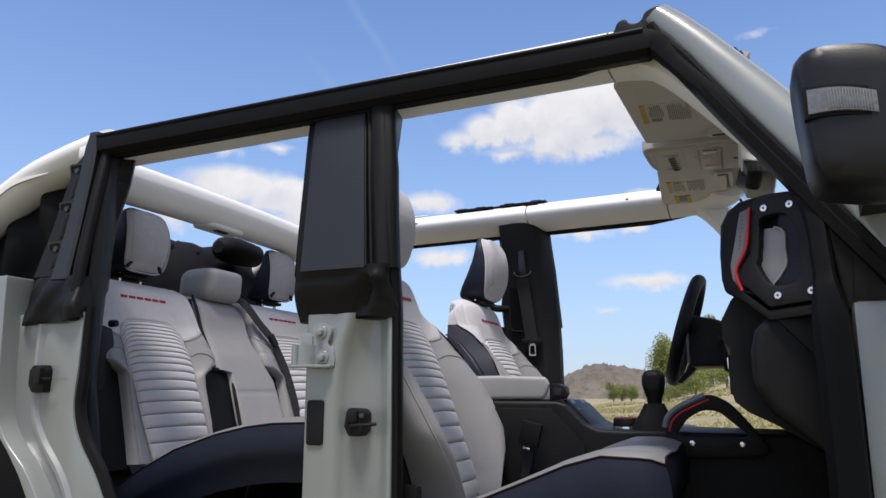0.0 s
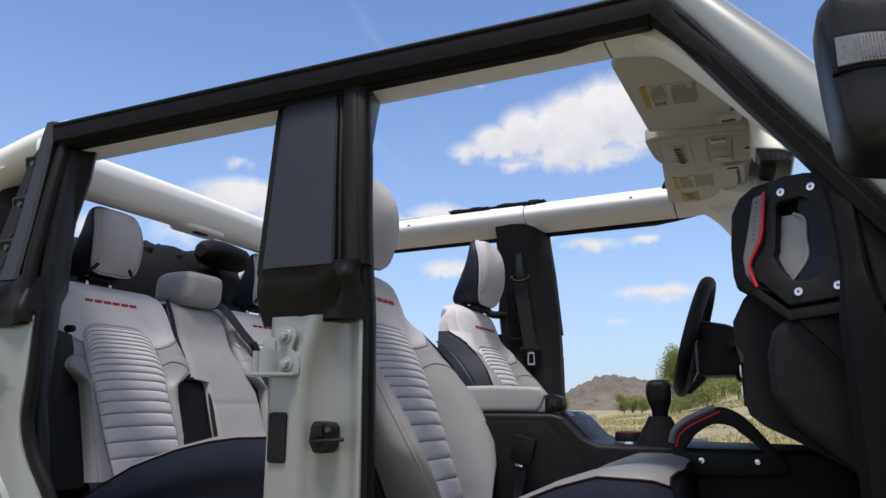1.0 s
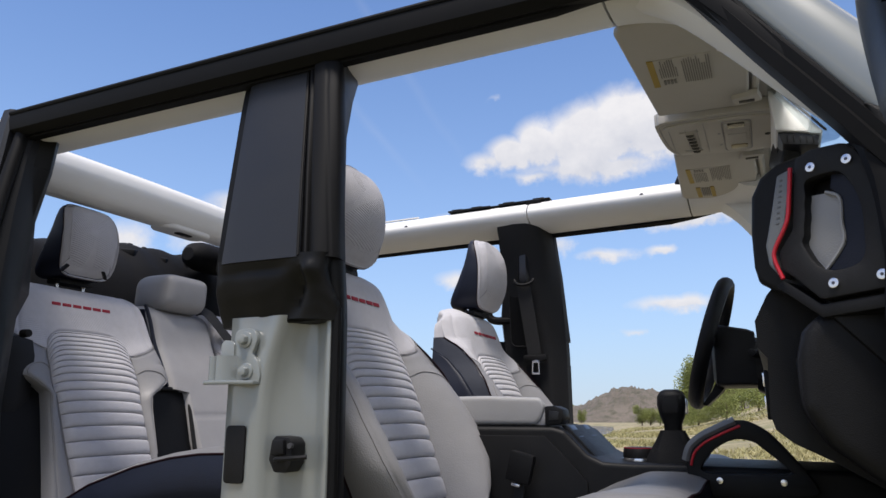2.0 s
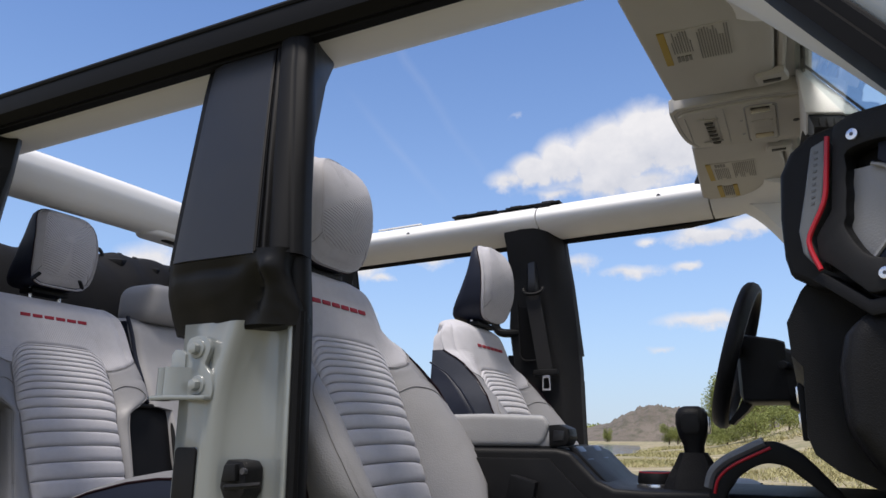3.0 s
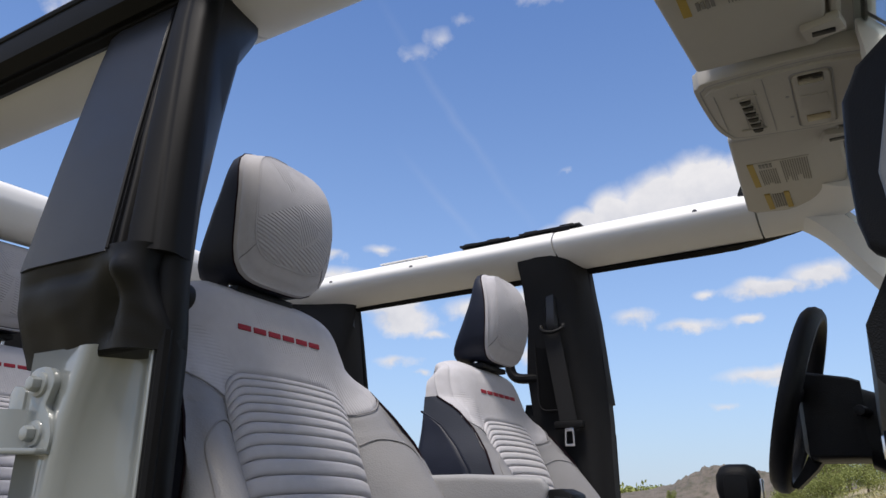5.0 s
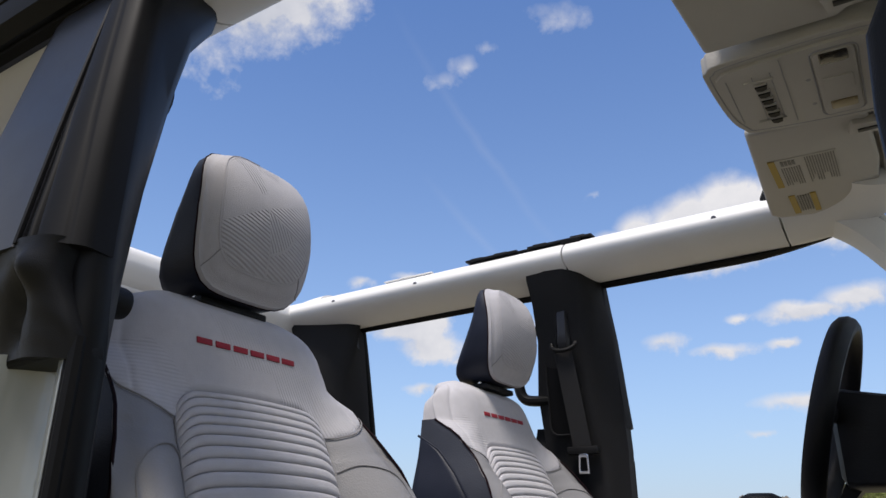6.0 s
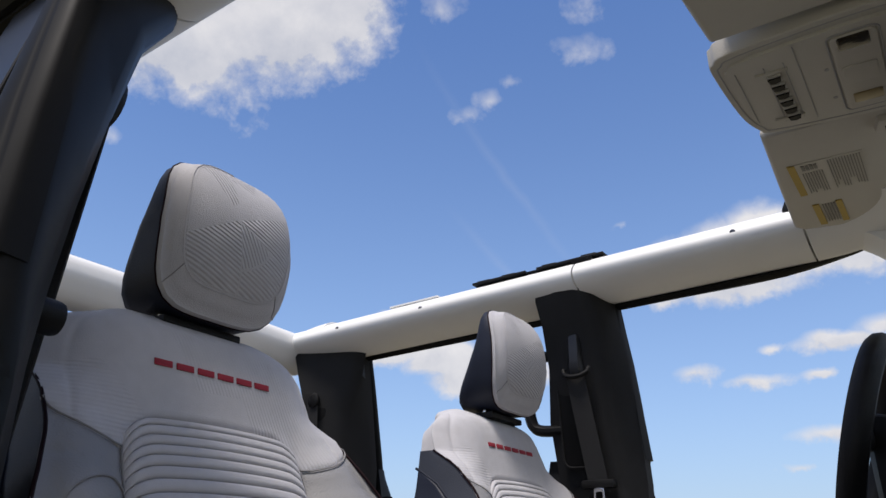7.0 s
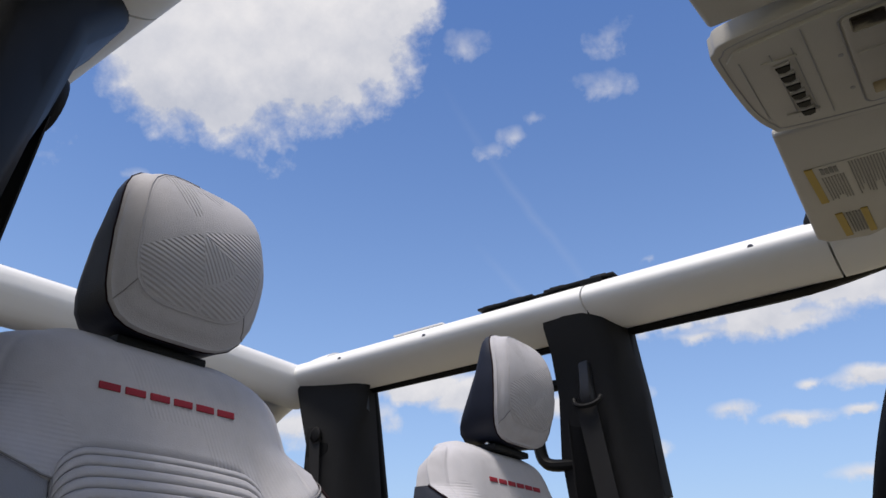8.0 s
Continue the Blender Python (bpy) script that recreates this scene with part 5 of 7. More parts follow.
for k in range(9):
    part("grip_notch", prism([(x - .041 - .0010 * k, z - .020 - .0068 * k) for x, z in ((-.0018, -.0014), (.0022, -.0010), (.0022, .0010), (-.0018, .0014))], HND, .0, .0006, 0), NOTCH, grab)
for a, c in ((-.002, -.014), (.041, -.016), (.015, -.160), (.068, -.158)):
    b = rod(HND(a, c, -.002), HND(a, c, .0032), .0068, .0060, 16, r=.001)
    s_ = part("screw", b, STEEL, grab, "bright screw")
    part("screw_socket", rod(HND(a, c, .0028), HND(a, c, .0035), .0021, n=6), DIAL, grab)
part("handle_recess", prism([(-.026, -.043), (.012, -.045), (.023, -.056), (.023, -.112), (.001, -.141), (-.026, -.141)], HND, -.020, -.014, .002), VINYL2, grab, "pale panel behind the handle")
rim = [HND(a, c, -.0095) for a, c in ((.008, -.0455), (.0235, -.056), (.0240, -.085), (.0240, -.112), (.001, -.141))]
part("recess_rim", tube(curve(rim, 24), .0022, 6, up=tuple(N_)), VINYL2, grab)
part("recess_wall", prism([(.013, -.042), (.016, -.024), (.060, -.020), (.060, -.150), (.003, -.150), (.004, -.142), (.0265, -.113), (.0265, -.055)], HND, -.020, -.010, .002), NAVY, grab)


def steering_wheel():
    c = Vector((.558, .329, 1.262))
    tilt = pose(0, 0, 0, 0, 17.5, 0).to_3x3()
    P = lambda a, r, d=0: c + tilt @ Vector((d, r * math.cos(a), r * math.sin(a)))
    ring = [P(a, .153) for a in np.linspace(0, 2 * math.pi, 65)[:-1]]
    rings = []
    for k, p in enumerate(ring):
        a = 2 * math.pi * k / 64
        e = tilt @ Vector((0, math.cos(a), math.sin(a)))
        d = tilt @ Vector((1, 0, 0))
        rings.append([p + e * u + d * v for u, v in disc(.0155, 10, .018)])
    rings.append(rings[0])
    wheel = part("steering_wheel", loft(rings, caps=False), DASH, dash, "black leather steering wheel")
    hub = loft([[Vector((x, .329 + y * k, zc + q * h)) for y, q in rounded(.17, 1.0, .06)] for x, zc, h, k in ((.560, 1.226, .120, .8), (.567, 1.226, .146, .95), (.580, 1.226, .150, 1.0), (.640, 1.220, .138, 1.0), (.657, 1.216, .132, .98))])
    part("wheel_hub", hub, DASH, wheel)
    for a in (math.pi * .98, math.pi * .02):
        part("spoke", sweep([P(a, .055, .004), P(a, .10, .006), P(a, .150, .002)], disc(.018, 8, .008), up=(1, 0, 0)), DASH, wheel)
    part("spoke", loft([[p + Vector((0, y, 0)) for y in (-.030, .030)] + [p + Vector((.030 - .02 * f, y, -.004)) for y in (.030, -.030)] for f, p in ((0, Vector((.567, .329, 1.175))), (.5, Vector((.550, .329, 1.142))), (1, Vector((.527, .329, 1.112))))]), DASH, wheel)
    col = loft([[Vector((x, .325 + y * k, z + q * k)) for y, q in rounded(.16, .125, .03)] for x, z, k in ((.655, 1.206, 1.0), (.70, 1.185, 1.05), (.76, 1.165, 1.1), (.84, 1.14, 1.1))])
    part("column_shroud", col, DASH, dash)
    for s in (-1, 1):
        part("stalk", rod((.665, .325 + s * .06, 1.225), (.650, .325 + s * .13, 1.225), .007, .009, 10, r=.003), DASH, dash)
    part("instrument_hood", bevelled(loft([[Vector((x, .34 + y, z)) for x, z in ((.79, 1.22), (.80, 1.265), (.84, 1.28), (.95, 1.28), (.95, 1.22))] for y in (-.19, .19)]), .012), DASH, dash)


steering_wheel()


# ---- centre console ----
console = thing("centre_console", .3, 0, .62, "black centre console with grey padded armrest between the seats", "console")
side_prof = [(-.16, .62), (-.16, 1.062), (.275, 1.062), (.300, 1.056), (.345, 1.010), (.375, .997), (.43, .995), (.50, .996), (.80, .992), (.86, .96), (.95, .62)]
part("console_body", prism(side_prof, FLAT_XZ, -.150, .150, .010, seg=3), BLACK, console)
part("side_panel", prism([(-.12, .70), (-.12, 1.045), (.262, 1.045), (.318, .990), (.345, .960), (.345, .70)], FLAT_XZ, -.156, -.148, .003), BLACK, console)
lid = prism([(x + .05, z + 1.095) for x, z in ((-.20, -.030), (.167, -.030), (.181, -.018), (.192, .008), (.180, .026), (.07, .030), (-.20, .026))], FLAT_XZ, -.135, .070, .012, seg=4)
for v in lid.verts:
    v.co.x += (.020 - .42 * (v.co.y + .135)) * min(1, max(0, (v.co.x - .05) / .15))
part("armrest", lid, VINYL2, console, "pale grey padded armrest")
part("armrest_cap", prism([(.215, 1.062), (.240, 1.064), (.247, 1.080), (.244, 1.098), (.222, 1.102), (.210, 1.100)], lambda a, b_, h: Vector((a + .020 - .42 * (h + .135), h, b_)), -.130, .065, .006), VINYL2, console)
part("armrest_latch", prism([(.238, 1.064), (.270, 1.067), (.278, 1.080), (.275, 1.097), (.258, 1.104), (.238, 1.103)], lambda a, b_, h: Vector((a + .020, h, b_)), -.139, -.085, .004), BLACK, console, "black armrest latch")
part("latch_recess", prism([(.246, 1.075), (.266, 1.076), (.268, 1.092), (.248, 1.094)], lambda a, b_, h: Vector((a + .020, h, b_)), -.1405, -.136, .001), TRIM, console)
part("lid_joint", box((.05, -.0, 1.063), (.42, .262, .006), .001), BLACK, console)
for k in range(4):
    f = k / 3
    part("window_switch", box((.300 + .055 * f, -.085, 1.058 - .062 * f), (.014, .045, .010), .003, (0, 48, 0)), SHEENBTN, console, "dark switch with a blue sheen painted in")
    part("window_switch", box((.300 + .055 * f, .03, 1.058 - .062 * f), (.014, .045, .010), .003, (0, 48, 0)), SHEENBTN, console, "dark switch with a blue sheen painted in")
part("switch_panel", prism([(.285, 1.066), (.300, 1.064), (.375, .985), (.355, .985)], FLAT_XZ, -.12, .08, .003), BLACK, console)
b = rod((.425, -.03, .990), (.425, -.03, 1.001), .035, n=28, r=.002)
part("dial_base", b, STEEL, console, "bright dial ring")
part("mode_dial", rod((.425, -.03, 1.000), (.425, -.03, 1.022), .034, .031, 28, r=.005), BLACK, console, "black drive mode dial")
part("dial_band", rod((.425, -.03, 1.0195), (.425, -.03, 1.0215), .0306, n=28), RED, console)
boot = loft([[Vector((.497 + x * k, -.055 + y * k, z)) for x, y in [(q[0] * (1 + e * (.10 if n_ % 3 else -.12)), q[1] * (1 + e * (.10 if n_ % 3 else -.12))) for n_, q in enumerate(rounded(.11, .11, .035))]] for z, k, e in ((.985, 1.0, 0), (1.0, .90, .5), (1.02, .70, 1), (1.04, .52, .8), (1.056, .42, 0))])
part("shift_boot", boot, SOFT, console, "black soft gear lever boot")
knob = loft([[Vector((.498 + x * kx * 1.14, -.055 + y * kx, z)) for x, y in rounded(.046, .050, .016)] for z, kx in ((1.050, .62), (1.068, .66), (1.085, .9), (1.105, 1.06), (1.122, 1.02), (1.132, .8), (1.136, .5))])
part("shift_knob", knob, BLACK, console, "black gear knob")
part("knob_inset", prism([(x + .498, z + 1.106) for x, z in rounded(.030, .034, .008)], FLAT_XZ, -.0835, -.080, .001), BLACK, console)
part("knob_button", box((.524, -.05, 1.103), (.008, .018, .030), .003), STEEL, console)
outer = [(.532, 1.010), (.540, 1.030), (.560, 1.048), (.590, 1.063), (.622, 1.077), (.652, 1.070), (.685, 1.044), (.740, .970), (.722, .950), (.556, .945), (.535, .975)]
hole = [(.570, 1.012), (.585, 1.028), (.615, 1.043), (.645, 1.040), (.665, 1.025), (.702, .992), (.695, .986), (.565, .986)]
cg = part("grab_handle", ring_plate(loop(outer, 3), loop(hole, 4), (.622, 1.0), FLAT_XZ, -.185, -.150, .006, 96), BLACK, console, "black console grab handle with red trim")
arc = [(.533, 1.006), (.541, 1.029), (.561, 1.047), (.590, 1.062), (.620, 1.0755)]
part("silver_edge", sweep([(x - .001, -.1745, z - .0005) for x, z in [(p.x, p.y) for p in curve([(x, z, 0) for x, z in arc], 20)]], disc(.0145, 12, .0085), up=(-.5, 0, 1)), SILVER, cg, "silver grip panel")
part("red_edge", sweep([(p.x + .0075, -.1858, p.y - .0085) for p in curve([(x, z, 0) for x, z in arc], 20)], disc(.0024, 8), up=(0, -1, 0)), REDPL, cg, "red edge strip")
part("handle_base", prism([(.548, .983), (.726, .983), (.740, .962), (.722, .944), (.560, .938), (.540, .96)], FLAT_XZ, -.178, -.150, .006), BLACK, cg)
for x in (.587, .690):
    part("screw", rod((x, -.184, .973), (x, -.1885, .973), .0066, .0058, 14, r=.001), STEEL, cg, "bright screw")
b = box((.222, -.190, .985), (.050, .022, .058), .006, (0, 14, 0))
bk = part("belt_buckle", b, BLACK, console, "black belt buckle")
part("buckle_slot", box((.214, -.196, .953), (.018, .014, .006), .002, (0, 14, 0)), STEEL, bk)
part("buckle_strap", box((.210, -.182, .915), (.020, .008, .085), .002, (0, 12, 0)), BELT, bk)


# ---- seats ----
def bump_edge(d, depth=.0035, width=.004):
    """Depth of a seam groove at a distance d from it."""
    return -depth * math.exp(-(d / width) ** 2)


class Back:
    """Shape of a seat back: spine, half width, half width of the ribbed panel, height of the side bolsters."""

    def __init__(self, spine, width, inner, bolster, panel_z, wing, thick, edge, side_top, puff):
        self.spine, self.width, self.inner, self.bolster = spine, width, inner, bolster
        self.panel_z, self.wing, self.thick, self.edge, self.side_top, self.puff = panel_z, wing, thick, edge, side_top, puff

    roll = (9.0, 9.1)  # heights between which the shoulders begin to roll back
    corner = 0.0  # drop of the rounded outer top corners
    slant = 0.0  # sideways drift of the outer edges below the shoulders

    def x(self, z):
        return (lerp(self.spine, z - .015) + lerp(self.spine, z) + lerp(self.spine, z + .015)) / 3

    def w(self, z):
        return (lerp(self.width, z - .012) + lerp(self.width, z) + lerp(self.width, z + .012)) / 3

    def fall(self, q, z, z1):
        return self.corner * q * q * min(1, max(0, (z - z1 + .075) / .075)) ** 2

    def wi(self, z):
        return min(lerp(self.inner, z), self.w(z) * .80)

    def front(self, y, z):
        """The front surface at a lateral place y (either sign)."""
        return Vector((self.x(z) - .10 * (abs(y)) ** 2 * 1.2, y, z))

    def end(self, z):
        """Where the bolster's side meets the side panel."""
        return lerp(self.edge, z)

    def rear(self, z):
        return lerp(self.thick, z)

    def bolster_point(self, a, z, s):
        """a from 0 at the ribbed panel to 1 at the side panel."""
        w, wi, h, xe = self.w(z), self.wi(z), lerp(self.bolster, z), self.end(z)
        x0 = self.x(z) - .12 * wi * wi
        span = w - wi
        crest = x0 + h * .78
        k = min(1, max(0, (z - self.roll[0]) / (self.roll[1] - self.roll[0])))
        back = k * k * (3 - 2 * k) * max(0, crest - xe)
        pts = [(x0, wi, 0), (x0 + h * .58 - back * .12, wi + span * .28, 0), (x0 + h - back * .42, wi + span * .62, 0), (crest - back * .76, wi + span * .90, 0), ((crest + xe) / 2 - back * .42, w, 0), (xe, w - .001, 0)]
        p = spline(pts, a)
        return Vector((p.x, s * p.y + a * self.slant * min(0, z - 1.15), z))


def seat_back(seat, B, z0, z1, ribs, piped=True):
    """The back of a seat: ribbed panel, upper cloth panel with emblem bars, bolsters, sides and rear shell."""
    pz, rc = B.panel_z, B.wing

    def drop(y, wi):
        """How far the rounded top corner of the ribbed panel lies below its top."""
        q = min(1, max(0, (abs(y) - (wi - rc)) / rc))
        return rc * (1 - math.sqrt(1 - q * q))

    levels = []
    for r0, r1 in zip([z0] + ribs, ribs + [pz]):
        for f in (.03, .10, .24, .42, .60, .78, .91, .97):
            hgt = .0062 * (1 - abs(2 * f - 1) ** 6) * min(1, .60 + (r1 - r0) / .07)
            levels.append((r0 + (r1 - r0) * f, hgt))
        levels.append((r1, -.0058))
    levels.pop()
    levels.append((pz, -.003))

    def insert(a, k):
        zc, h = levels[int(k)]
        wi = B.wi(min(zc, pz - rc))
        y = wi * (2 * a - 1)
        c = (zc - z0) / (pz - z0)
        z = zc - drop(y, wi) * c ** 4 - .006 * c * (2 * a - 1) ** 2
        edge = min(a, 1 - a) * 2 * wi
        puff = B.puff * (1 - (2 * a - 1) ** 4) * math.sin(math.pi * min(1, c * .93 + .07)) ** .6
        n = h * min(1, edge / .010) ** .5 + bump_edge(edge, .005, .005) + puff
        return B.front(y, z) + Vector((.94, 0, .3)) * n

    cols = [0, .006, .014, .025, .045, .08] + [.12 + .76 * i / 16 for i in range(17)] + [.92, .955, .975, .986, .994, 1]
    part("ribbed_panel", sheet(insert, cols, range(len(levels))), RIBBED, seat, "pale grey horizontally ribbed cloth", angle=50)

    def zb(a):
        """Lower edge of the upper panel across the bolster: lowest beside the ribbed panel."""
        return pz - rc * lerp([(0, 1.0), (.12, .98), (.30, .80), (.55, .45), (.80, .12), (1, 0)], a)

    for s in (-1, 1):
        def bol(a, c, s=s):
            top = zb(a)
            z = z0 + (top - z0) * c
            p = B.bolster_point(a, z, s)
            d = min(a * (B.w(z) - B.wi(z)), (top - z))
            g = bump_edge(d, .0035, .004) + bump_edge((a - .52) * .1, .0022, .0028) * min(1, max(0, (pz - rc - .050 - z) / .02)) + bump_edge(z - (pz - rc - .026 + .010 * math.sin(math.pi * a)), .003, .0032)
            return p + Vector((.9, s * .3, 0)) * g
        c_seam = (pz - rc - .024 - z0) / (pz - rc * .5 - z0)
        part("bolster", sheet(bol, steps(18, 0, .52), steps(30, c_seam, 1)), BOLSTER, seat, "mid grey vinyl side bolster")
        line = [bol(a, 1, s) + Vector((.0026, 0, .001)) for a in [i / 16 for i in range(17)]]
        part("seam", tube(line, .0011, 5), SEAM, seat)
        line = [bol(.004, i / 40, s) + Vector((.0026, 0, 0)) for i in range(41)]
        part("seam", tube(line, .0011, 5, up=(1, 0, 0)), SEAM, seat)
        # rounded seam that turns down the middle of the bolster
        arch = [(.03, .045), (.20, .034), (.40, .040), (.52, .062), (.55, .10), (.55, .16), (.55, .24)]
        line = [bol(q.x, (pz - rc - q.y - z0) / (zb(q.x) - z0), s) + Vector((.0012, 0, 0)) for q in curve([(a, d, 0) for a, d in arch], 30)]
        part("seam", tube(line, .0012, 5, up=(0, 1, 0)), SEAM, seat)
    line = [insert(a, len(levels) - 1) + Vector((.003, 0, 0)) for a in cols]
    part("seam", tube(line, .0011, 5), SEAM, seat)

    def upper(a, c):
        # a runs over left wing, middle, right wing
        t = a * 3
        if t < 1:
            q, s = 1 - t, -1
        elif t > 2:
            q, s = t - 2, 1
        else:
            q = None
        if q is None:
            wi = B.wi(pz - rc)
            y0 = wi * (2 * (t - 1) - 1)
            lo = pz - drop(y0, wi) - .006 * (2 * (t - 1) - 1) ** 2
            z = lo + (z1 - lo) * c
            wi = B.wi(z)
            p = B.front(wi * (2 * (t - 1) - 1), z)
            g = bump_edge(z - lo, .005, .004)
        else:
            lo = zb(q) - .006 * max(0, 1 - q * 5)
            z = lo + (z1 - lo) * c
            p = B.bolster_point(q, z, s)
            p.z -= B.fall(q, z, z1)
            g = bump_edge(z - lo, .0035, .004) + bump_edge((q - .45) * .1, .003, .0032)
        roll = max(0, (z - (z1 - .035)) / .035)
        return p + Vector((.95, 0, .2)) * g + Vector((-.030 * roll ** 2, 0, -.004 * roll ** 2))
    wing = steps(18, .45)
    across = [(1 - w) / 3 for w in wing[::-1]] + [(1 + i / 30) / 3 for i in range(1, 30)] + [(2 + w) / 3 for w in wing]
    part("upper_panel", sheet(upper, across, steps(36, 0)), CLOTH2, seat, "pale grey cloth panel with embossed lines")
    # six plain red bars in place of the emblem
    zc = pz + (.063 if pz < 1.27 else .066)
    for k in range(6):
        y = -.0735 + .0294 * k
        b = box(B.front(y, zc) + Vector((.0008, 0, 0)), (.0018, .0240, .0080), .0008, (0, -12, 0))
        part("emblem_bar", b, RED, seat, "red stitched bar")
    # sides and rear shell
    top_z = B.side_top
    for s in (-1, 1):
        def side(a, c, s=s):
            z = z0 + (top_z - z0) * c
            p = B.bolster_point(1.0, z, s)
            return Vector((p.x + (B.rear(z) - p.x) * a, p.y + s * .0015 * math.sin(math.pi * a) - s * .001, z))

        def inset(a, c, s=s):
            z = z0 + (top_z - .030 - z0) * c
            p = B.bolster_point(1.0, z, s)
            x0 = B.end(min(z + .030, top_z)) - .034
            e = min(a, 1 - a, (1 - c) * 2)
            return Vector((x0 + (B.rear(z) + .002 - x0) * a, p.y + s * (.0005 + .003 * min(1, e / .08)), z))
        part("side_border", patch(side, 16, 60), EDGING if piped else BLACK, seat, "dark side border")
        part("side_panel", patch(inset, 20, 40), NAVY if piped else BLACK, seat, "dark vinyl side panel")
        def shoulder(a, c, s=s):
            z = top_z + (z1 - top_z) * c
            p = B.bolster_point(1.0, z, s)
            roll = max(0, (z - (z1 - .035)) / .035)
            x0 = p.x - .030 * roll ** 2
            return Vector((x0 + (min(B.rear(z), x0 - .004) - x0) * a, p.y - s * .004 * a, z - .004 * roll ** 2 - (.016 * a * a + .018 * a) * c * c - B.fall(1, z, z1)))
        part("shoulder", patch(shoulder, 8, 16), RIBBED, seat, "pale grey shoulder")
        if not piped:
            continue
        line = []
        for k in range(41):
            z = z0 + (top_z - z0) * k / 40
            p = B.bolster_point(1.0, z, s)
            line.append(Vector((p.x - .001, p.y, z)))
        part("piping", tube(line, .0020, 6, up=(0, 1, 0)), PIPING, seat, "dark red piping")
        inner = [inset(0, k / 30) for k in range(31)]
        part("piping", tube(inner, .0024, 6, up=(0, 1, 0)), NAVY, seat)

    def rear(a, c):
        z = z0 + (z1 - z0) * c
        w = B.w(z)
        return Vector((B.rear(z) - .012 * math.sin(math.pi * a), (w - .008) * (2 * a - 1), z - .024 * c))
    part("rear_shell", patch(rear, 12, 20), NAVY, seat, "navy rear shell")

    def top(a, c):
        w = B.w(z1)
        y = w * (2 * a - 1)
        q = abs(2 * a - 1) * w
        f = B.front(y, z1) if q < B.wi(z1) else B.bolster_point(min(1, (q - B.wi(z1)) / max(1e-4, B.w(z1) - B.wi(z1))), z1, 1 if y > 0 else -1)
        xf = f.x - .03
        out = min(1, max(0, (q - B.wi(z1)) / max(1e-4, B.w(z1) - B.wi(z1))))
        return Vector((xf + (min(B.rear(z1), xf - .004) - xf) * c, y, z1 - .004 + .004 * math.sin(math.pi * c) - .016 * c * c - .018 * c * abs(2 * a - 1) ** 3 - B.fall(out, z1, z1)))
    part("top_panel", patch(top, 16, 6), RIBBED, seat)


def headrest(seat, c, w, h, front, back, mat=None, seam=.05, square=4.2):
    """A padded headrest: cloth face, dark sides and rear, stitched outline."""
    W, H = w / 2, h / 2
    mat = mat or CLOTH

    def contour(phi, e=square):
        cy, cz = math.cos(phi), math.sin(phi)
        r = (abs(cy) ** e + abs(cz) ** e) ** (-1 / e)
        y, z = cy * r, cz * r
        return y * W * (1 - .07 * z * (1 if z < 0 else .9) * (-1 if z < 0 else 1)), z * H

    def ring(g, x, lift=0):
        out = []
        xs = front - seam
        for k in range(44):
            y, z = contour(2 * math.pi * k / 44)
            q = x if x >= xs else xs + (x - xs) * (.56 - .44 * z * g / H)
            out.append(Vector((c[0] + q - .05 * (z * g / H) ** 2 * (.55 if z > 0 else .30), c[1] + y * g, c[2] + z * g + lift)))
        return out
    f, b_ = front, -back
    up = .12 * H
    inset = [ring(g, x, up) for g, x in ((.02, f), (.20, f - .0008), (.38, f - .002), (.56, f - .0045), (.70, f - .008), (.775, f - .0108), (.800, f - .0120))]
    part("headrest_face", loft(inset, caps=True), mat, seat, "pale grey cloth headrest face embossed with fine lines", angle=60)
    rim = [ring(g, x, up * k) for g, x, k in ((.800, f - .0120, 1), (.812, f - .0126, .98), (.830, f - .0137, .92), (.85, f - .0152, .80), (.88, f - .0175, .60), (.915, f - .0210, .34), (.95, f - .0270, .12), (.985, f - seam * .80, 0), (1.0, f - seam, 0))]
    part("headrest_rim", loft(rim, caps=False), PLAIN, seat, "plain pale grey cloth rim of the headrest", angle=60)
    # stitched seam down one side, along the foot and up the other side
    for g, x, k in ((.790, f - .0118, 1), (.822, f - .0122, .95)):
        line = ring(g, x, up * k)
        part("seam", tube(line[12:44], .0006, 5, up=(1, 0, 0)), PLAIN, seat)
    for a0 in (27, 39):
        corner = [ring(g, x, up * k)[a0] + Vector((.0004, 0, 0)) for g, x, k in ((.815, f - .0125, .97), (.85, f - .0150, .80), (.88, f - .0175, .60), (.915, f - .0210, .34), (.95, f - .0270, .12), (.985, f - seam * .80, 0))]
        part("seam", tube(corner, .0008, 5, up=(0, 1, 0)), SEAM, seat)
    rear = [ring(g, x) for g, x in ((.994, f - seam - .002), (1.0, f - seam - .008), (.995, b_ + .035), (.97, b_ + .018), (.90, b_ + .006), (.6, b_), (.05, b_))]
    part("headrest_shell", loft(rear, caps=True), NAVY, seat, "navy vinyl headrest sides and back", angle=60)
    r = ring(1.0, f - seam - .001)
    part("piping", tube(r + [r[0]], .0015, 6, up=(1, 0, 0)), PIPING, seat)
    for s in (-1, 1):
        part("headrest_post", rod((c[0] - .035, c[1] + s * W * .45, c[2] - H - .045), (c[0] - .035, c[1] + s * W * .45, c[2] - H + .03), .006, n=10), STEEL, seat, "bright steel post")
    part("post_guide", box((c[0] - .035, c[1], c[2] - H - .008), (.05, W * 1.15, .012), .004), BLACK, seat)


